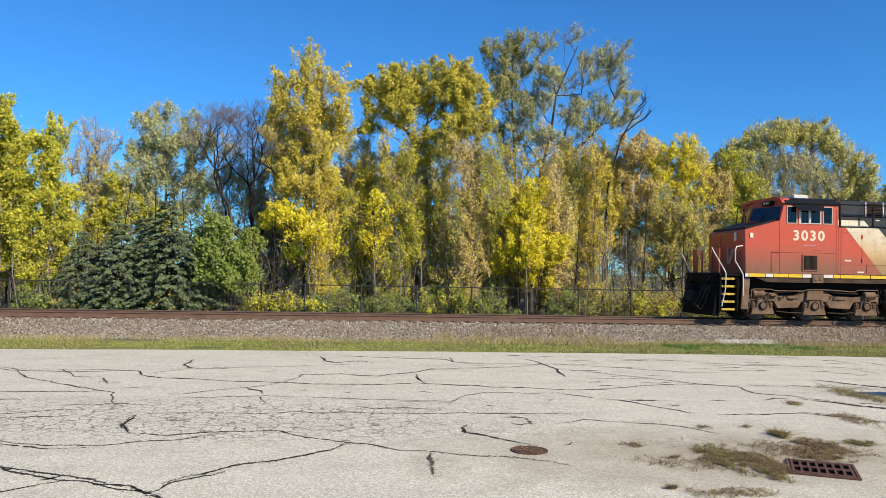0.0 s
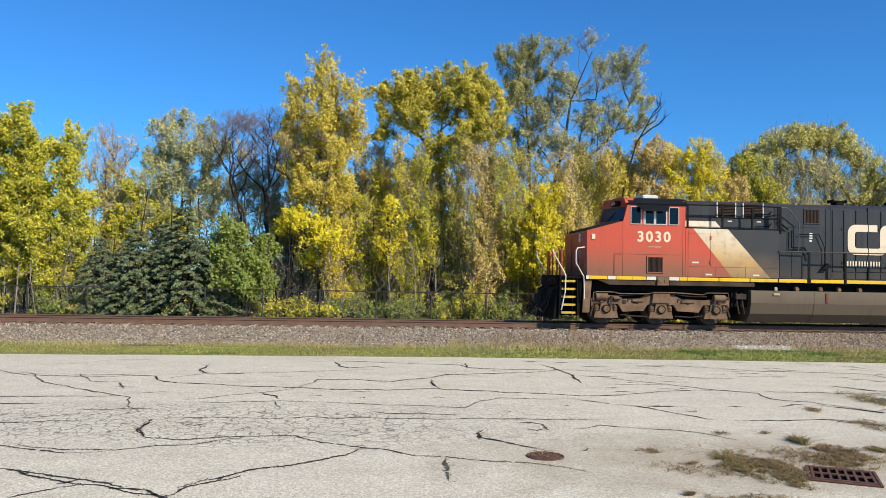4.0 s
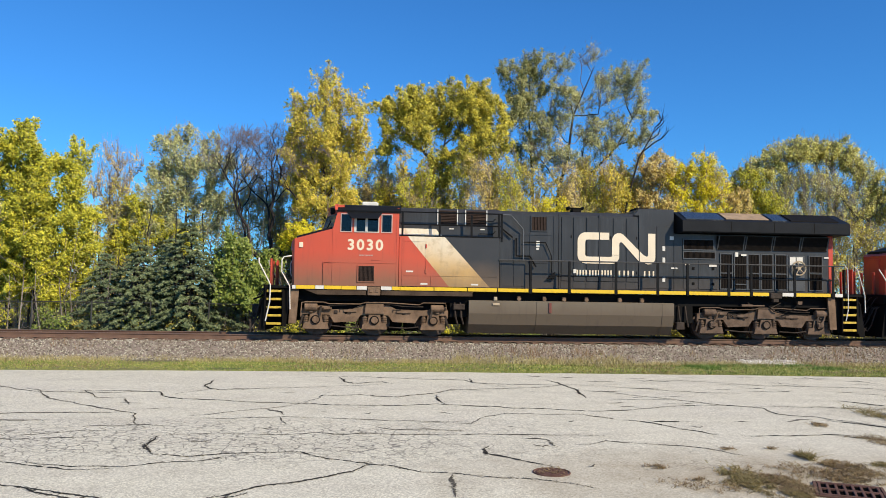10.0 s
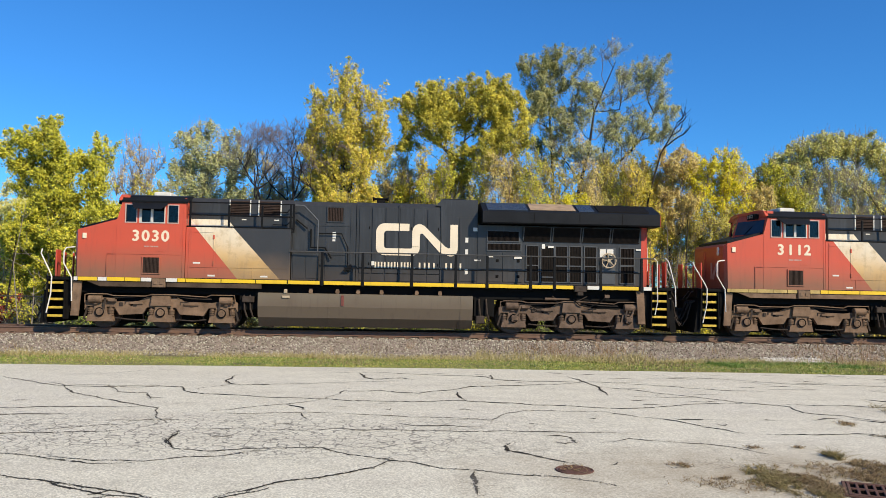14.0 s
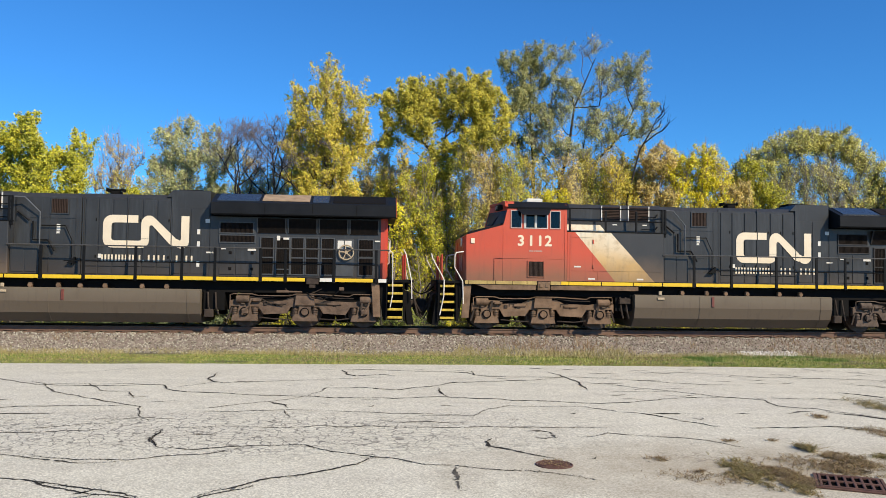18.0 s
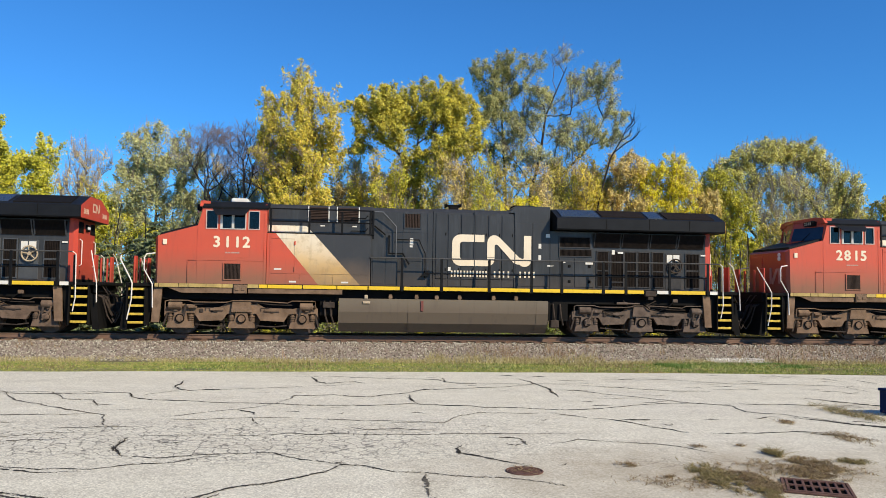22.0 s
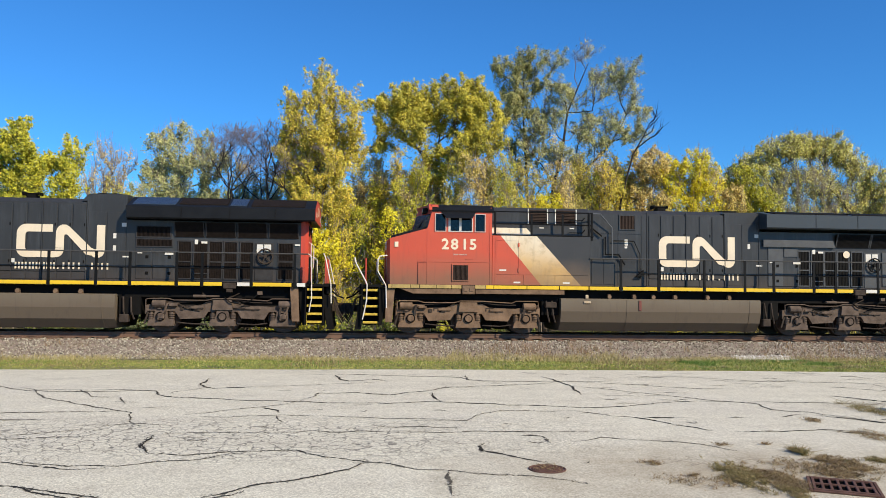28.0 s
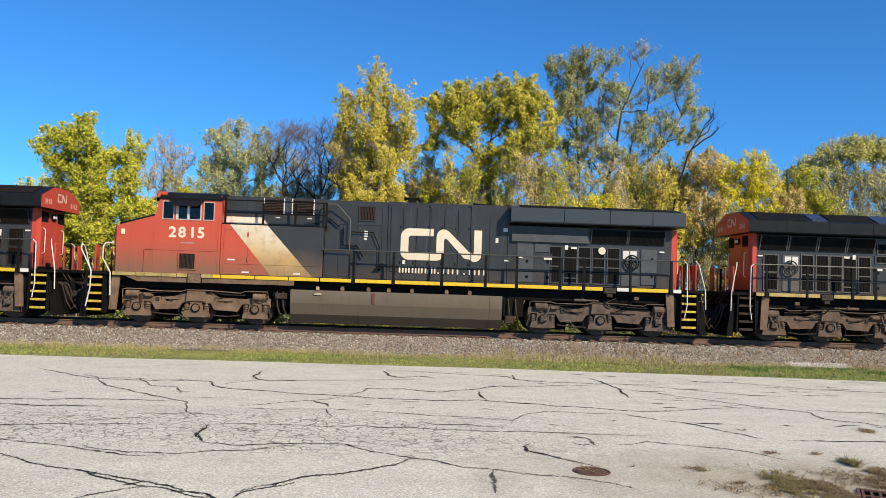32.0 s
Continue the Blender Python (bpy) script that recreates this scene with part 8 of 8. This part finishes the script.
def roof_wing(root, later, number=""):
    """The wide radiator roof; on the later build it has a gabled top, on the other a flatter one."""
    peak = 4.62 if later else 4.55
    eave = 4.24 if later else 4.39
    low = 3.82 if later else 3.88
    end = 19.06 if later else 18.88
    out = [(-1.52, low), (-1.55, low + 0.04), (-1.55, eave), (-0.62, peak), (0.62, peak), (1.55, eave), (1.55, low + 0.04), (1.52, low)]
    wing = part("radiator_roof", Mesh().prism(out, 0, 12.82 if later else 12.75, end), ROOF if later else WING_GREY, root, "black gabled radiator roof" if later else "dark grey flat radiator roof")
    e = [(-1.53, low + 0.01), (-1.53, eave - 0.01), (-0.60, peak - 0.015), (0.60, peak - 0.015), (1.53, eave - 0.01), (1.53, low + 0.01)]
    part("roof_end", Mesh().prism(e, 0, end, end + 0.015), RED_END, root, "red end of the radiator roof")

    def seams(side):
        for x in (14.6, 16.2, 17.7):
            part("roof_seam", Mesh().box(x, x + 0.02, *span(side, 1.55, 1.556), low + 0.05, eave), DARK, wing)
        k = (peak - eave) / 0.93
        def panel(x0, x1, u0, u1, name, mat):
            p = lambda x, u, o: (x, side * (1.55 - u), eave + k * u + o)
            part(name, Mesh().add([p(x0, u0, 0.004), p(x1, u0, 0.004), p(x1, u1, 0.004), p(x0, u1, 0.004), p(x0, u0, 0.03), p(x1, u0, 0.03), p(x1, u1, 0.03), p(x0, u1, 0.03)],
                                  [(0, 1, 2, 3), (4, 7, 6, 5), (0, 4, 5, 1), (1, 5, 6, 2), (2, 6, 7, 3), (3, 7, 4, 0)]), mat, wing)
        if later:
            panel(13.0, 14.4, 0.12, 0.85, "roof_hatch", PANEL_BLUE)
            panel(14.5, 16.1, 0.20, 0.85, "roof_hatch", RUSTY if number == "3030" else SCREEN)
            panel(16.2, 16.75, 0.12, 0.85, "roof_hatch", PANEL_BLUE)
            panel(16.9, 18.7, 0.12, 0.85, "roof_hatch", SCREEN)
        else:
            panel(13.1, 15.9, 0.1, 0.85, "roof_hatch", SCREEN)
            panel(16.1, 18.7, 0.1, 0.85, "roof_hatch", SCREEN)
    both(seams)
    for y in (-1.30, 0.74):
        if number:
            for k, figure in enumerate(number):
                words("end_figure", figure, 0.24, FADED_CREAM, root, Matrix.Translation((19.076, y + 0.135 * k, 3.98)) @ pose(0, 0, 0, 90, 0, 90), 0.006, 1.0)
        else:
            part("end_lettering", Mesh().box(end + 0.016, end + 0.02, y, y + 0.56, 4.0, 4.17), FADED_CREAM, root)
    # a hook, a slanting bar and a post
    em = Mesh()
    for q in ([(-0.34, 4.10), (-0.02, 4.10), (-0.02, 4.16), (-0.27, 4.16), (-0.27, 4.34), (-0.06, 4.34), (-0.06, 4.40), (-0.34, 4.40)], [(-0.02, 4.10), (0.05, 4.10), (0.05, 4.30), (0.28, 4.10), (0.34, 4.12), (0.34, 4.16), (0.08, 4.40), (-0.02, 4.37)],
              [(0.34, 4.12), (0.40, 4.16), (0.40, 4.42), (0.34, 4.42)]):
        em.prism(q, 0, end + 0.016, end + 0.02)
    part("end_emblem", em, FADED_CREAM, root)


RAIL_GREY = plain("railing_grey", (0.10, 0.105, 0.11), 0.45, 0, 0.3, 6.0)
FADED = plain("faded_lettering", (0.42, 0.27, 0.22), 0.6, 0, 0.2, 5.0)


def nose_emblem(root):
    m = Mesh()
    for q in (((-0.95, 2.05), (-0.82, 2.05), (-0.82, 2.62), (-0.95, 2.62)), ((-0.82, 2.62), (-0.66, 2.62), (-0.30, 2.10), (-0.46, 2.02)), ((-0.34, 2.05), (-0.21, 2.05), (-0.21, 2.66), (-0.34, 2.66))):
        m.prism([(y, z) for y, z in q], 0, -0.862, -0.848)
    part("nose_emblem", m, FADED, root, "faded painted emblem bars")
    

def road_number(root, digits):
    """Cab numbers on both sides, figure by figure, and on the board above the windshield."""
    for k, figure in enumerate(digits):
        k += 0.10 if figure == "1" else 0.0
        words("cab_figure", figure, 0.505, CREAM, root, Matrix.Translation((1.02 + 0.322 * k, -1.504, 2.955)) @ pose(0, 0, 0, 90, 0, 0), 0.016, 1.04)
        words("cab_figure", figure, 0.505, CREAM, root, Matrix.Translation((2.29 - 0.322 * k, 1.504, 2.955)) @ pose(0, 0, 0, 90, 0, 180), 0.016, 1.04)
        words("board_figure", figure, 0.16, CREAM, root, Matrix.Translation((0.395, -0.50 - 0.115 * k, 4.275)) @ pose(0, 0, 0, 90, 0, -90), 0.003, 1.05)


DUSTY_STRIPE = plain("dusty_stripe", (0.42, 0.30, 0.10), 0.7, 0, 0.4, 2.5)
DARKGLASS = plain("dark_windshield", (0.02, 0.035, 0.06), 0.1, 0, 0.2, 3.0, shine=0.25)
RED_BAND_DARK = train_paint("black_cream_paint", (0.70, 0.66, 0.56), 0.42, 1.0, 0.3, striped=True)
RUSTY = plain("rusty_hatch", (0.30, 0.21, 0.13), 0.8, 0, 0.4, 4.0, 0.3)
WING_GREY = train_paint("dark_grey_paint", (0.032, 0.041, 0.048), 0.4, 1.0, 0.2, streak=0.3)
PANEL_BLUE = plain("smooth_roof_panel", (0.03, 0.04, 0.06), 0.28, 0, 0.2, 3.0)

first = locomotive_body()
nose_emblem(first)
units = [first] + [copy_thing(first, Matrix.Identity(4)) for k in range(3)]
for unit, digits, later, text in zip(units, ("3030", "3112", "2815", ""), (True, True, False, True),
                                     ("leading red, black and cream freight locomotive numbered 3030", "red, black and cream freight locomotive numbered 3112",
                                      "dusty red, black and cream freight locomotive numbered 2815", "red and black freight locomotive coupled on backwards")):
    roof_wing(unit, later, digits if later and digits else "3141" if later else "")
    if digits:
        road_number(unit, digits)
    tagged(unit, text, "locomotive", "locomotives of the train")


def sunshade(unit):
    def one(side):
        m = Mesh().add([(1.0, side * 1.52, 4.24), (2.2, side * 1.52, 4.24), (2.05, side * 1.80, 4.02), (1.15, side * 1.80, 4.02), (1.0, side * 1.52, 4.22), (2.2, side * 1.52, 4.22), (2.05, side * 1.80, 4.0), (1.15, side * 1.80, 4.0)],
                       [(0, 1, 2, 3), (4, 7, 6, 5), (0, 4, 5, 1), (1, 5, 6, 2), (2, 6, 7, 3), (3, 7, 4, 0)])
        part("window_awning", m, ROOF, unit)
    both(one)


def drop(unit, kind, test):
    """Take away those pieces of a kind that this build of locomotive lacks."""
    for ob in list(unit.children):
        if ob.name.split(".")[0] == kind and test(ob.data.vertices[0].co):
            for o in (*ob.children_recursive, ob):
                bpy.data.objects.remove(o)


def repaint(unit, kind, mat):
    """Another paint on the pieces of a kind, on one locomotive alone."""
    for ob in unit.children_recursive:
        if ob.name.split(".")[0] == kind:
            ob.material_slots[0].link = "OBJECT"
            ob.material_slots[0].material = mat


BROWN_MESH = plain("rusty_mesh", (0.014, 0.010, 0.008), 0.8, 0, 0.5, 9.0, shine=0.12)
BROWN_FRAME = plain("sooty_frame", (0.036, 0.034, 0.034), 0.6, 0, 0.4, 5.0, shine=0.25)
GREY_FRAME = plain("dusty_grey_frame", (0.105, 0.100, 0.094), 0.6, 0, 0.3, 5.0, shine=0.25)
TRUCK_SOOT = plain("sooty_truck", (0.112, 0.082, 0.063), 0.8, 0, 0.55, 4.0, 0.3, shine=0.2)


def swap(unit, old, fresh, name=""):
    """Another paint wherever one unit has the old one."""
    for ob in unit.children_recursive:
        if ob.type == "MESH" and ob.data.materials[0] == old and ob.material_slots[0].link == "DATA" and ob.name.startswith(name):
            ob.material_slots[0].link = "OBJECT"
            ob.material_slots[0].material = fresh


# the first two units have darker, browner radiators
swap(units[0], SLAT, BROWN_MESH)
swap(units[1], SLAT, BROWN_MESH)
swap(units[1], SCREEN, BROWN_MESH)
swap(units[1], FRAME, BROWN_FRAME)
swap(units[3], FRAME, GREY_FRAME)
for unit in units[1:3]:
    swap(unit, TRUCK_REAR, TRUCK_SOOT)

for ob in units[3].children_recursive:
    if ob.name.startswith("brake_wheel"):
        bpy.data.objects.remove(ob)
        break

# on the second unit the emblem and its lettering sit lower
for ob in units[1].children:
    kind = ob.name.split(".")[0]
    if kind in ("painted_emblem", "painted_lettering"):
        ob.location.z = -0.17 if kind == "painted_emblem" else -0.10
drop(units[1], "sticker", lambda p: 12.2 < p.x < 12.4 and p.z < 2.6)

# the third unit is an older build: shut doors instead of the forward screens
drop(units[2], "radiator_screen", lambda p: True)
drop(units[2], "air_grille", lambda p: p.x > 13)
for ob in units[2].children:
    kind, at = ob.name.split(".")[0], ob.data.vertices[0].co
    if kind in ("screen_door", "brake_door") or kind == "sticker" and at.x > 14.4:
        ob.location.x = -0.24
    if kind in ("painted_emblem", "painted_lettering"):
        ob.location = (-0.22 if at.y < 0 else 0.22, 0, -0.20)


def plain_doors(side):
    for x0, x1, z0, z1 in ((13.05, 13.62, 1.8, 3.3), (13.66, 14.2, 2.88, 3.2)):
        part("access_panel", Mesh().box(x0, x1, *span(side, 1.02, 1.045), z0, z1, 0.01), FRAME, units[2])
    part("access_panel", Mesh().prism([(12.84, 3.24), (15.60, 3.24), (15.52, 3.50), (12.84, 3.50)], 1, *span(side, 1.02, 1.12)), FRAME, units[2])
    d = part("access_panel", Mesh().box(17.46, 18.03, *span(side, 1.02, 1.05), 1.84, 3.10, 0.01), FRAME, units[2])
    part("latch", Mesh().box(17.82, 17.9, *span(side, 1.05, 1.065), 2.7, 2.8, 0.01).box(17.82, 17.9, *span(side, 1.05, 1.065), 2.1, 2.2, 0.01), DARK, d)
    part("sticker", Mesh().disc((16.06, 0, 3.0), 0.13, side * 1.06, side * 1.066, 1, 20), CREAM, units[2], "round cream sticker")
    for x0, x1 in ((15.66, 16.94), (17.0, 18.28)):
        leaning_screen(units[2], x0, x1, side)


both(plain_doors)
drop(units[2], "sticker", lambda p: 12.2 < p.x < 12.4 and p.z < 3.0)
drop(units[2], "air_conditioner", lambda p: True)
drop(units[2], "exhaust_housing", lambda p: True)
drop(units[2], "exhaust_stack", lambda p: True)
part("exhaust_housing", Mesh().prism([(11.30, 4.42), (11.36, 4.47), (12.60, 4.49), (12.75, 4.40), (12.75, 1.72), (11.42, 1.72), (11.42, 4.42)], 1, -1.0, 1.0), BLACK, units[2])
part("exhaust_stack", Mesh().box(11.5, 12.2, -0.35, 0.35, 4.48, 4.60, 0.02), DARK, units[2])
repaint(units[0], "brake_wheel", AGED)
repaint(units[0], "side_skirt", SKIRT)
repaint(units[2], "brake_wheel", RAILING)
repaint(units[3], "tread_nosing", TRUCK_DARK)
repaint(units[3], "reflective_stripe", DUSTY_STRIPE)
for unit in units[1:3]:
    for ob in unit.children:
        if ob.name.split(".")[0] == "reflective_stripe" and ob.data.vertices[0].co.x < 2.5:
            ob.material_slots[0].link = "OBJECT"
            ob.material_slots[0].material = DUSTY_STRIPE
sunshade(units[0])
sunshade(units[1])
sunshade(units[2])
STARTS = (0.0, 22.266, 44.63, 84.8)


def advance(t):
    """How far the first axle of the train lies along the track."""
    u = t - 16
    return float(np.polyval((8.9628, 4.8215, -21.9946, -10.5402, 19.5850, 7.1094, -6.9639, -1.5997, -5.3235, -34.2890, -13.9252), u / 16))


def motions():
    walk(insect, [(t, pose(x, y, z, 0, -60 if 5 < t < 6.5 else 0, 20)) for t, x, y, z in (
        (0.0, 3.1, 5.2, 0.006), (4.0, 3.1, 5.2, 0.006), (4.8, 3.06, 5.1, 1.2), (5.7, 3.04, 5.0, 3.06), (5.9, 3.03, 5.0, 3.36), (6.0, 3.0, 5.0, 3.49), (6.1, 2.96, 5.0, 3.68), (6.2, 2.91, 5.0, 3.87),
        (7.0, 2.2, 2.0, 4.6), (8.5, 0.0, -6.0, 3.0), (10.0, -1.0, -9.0, 0.006), (32.0, -1.0, -9.0, 0.006))])
    for k, (unit, start) in enumerate(zip(units, STARTS)):
        turned = 180 if k == 3 else 0
        walk(unit, [(t / 2, pose(start + advance(t / 2), TRACK_Y, RAIL_TOP, 0, 0, turned)) for t in range(65)])
        way = -1 if turned else 1
        for truck in unit.children:
            if not truck.name.startswith("truck"):
                continue
            for wheel in truck.children:
                if wheel.name.startswith("wheelset"):
                    x, y, z = wheel.location
                    walk(wheel, [(t / 5, pose(x, y, z, 0, way * math.degrees((advance(t / 5) - advance(0)) / WHEEL_R), 0)) for t in range(161)])


motions()
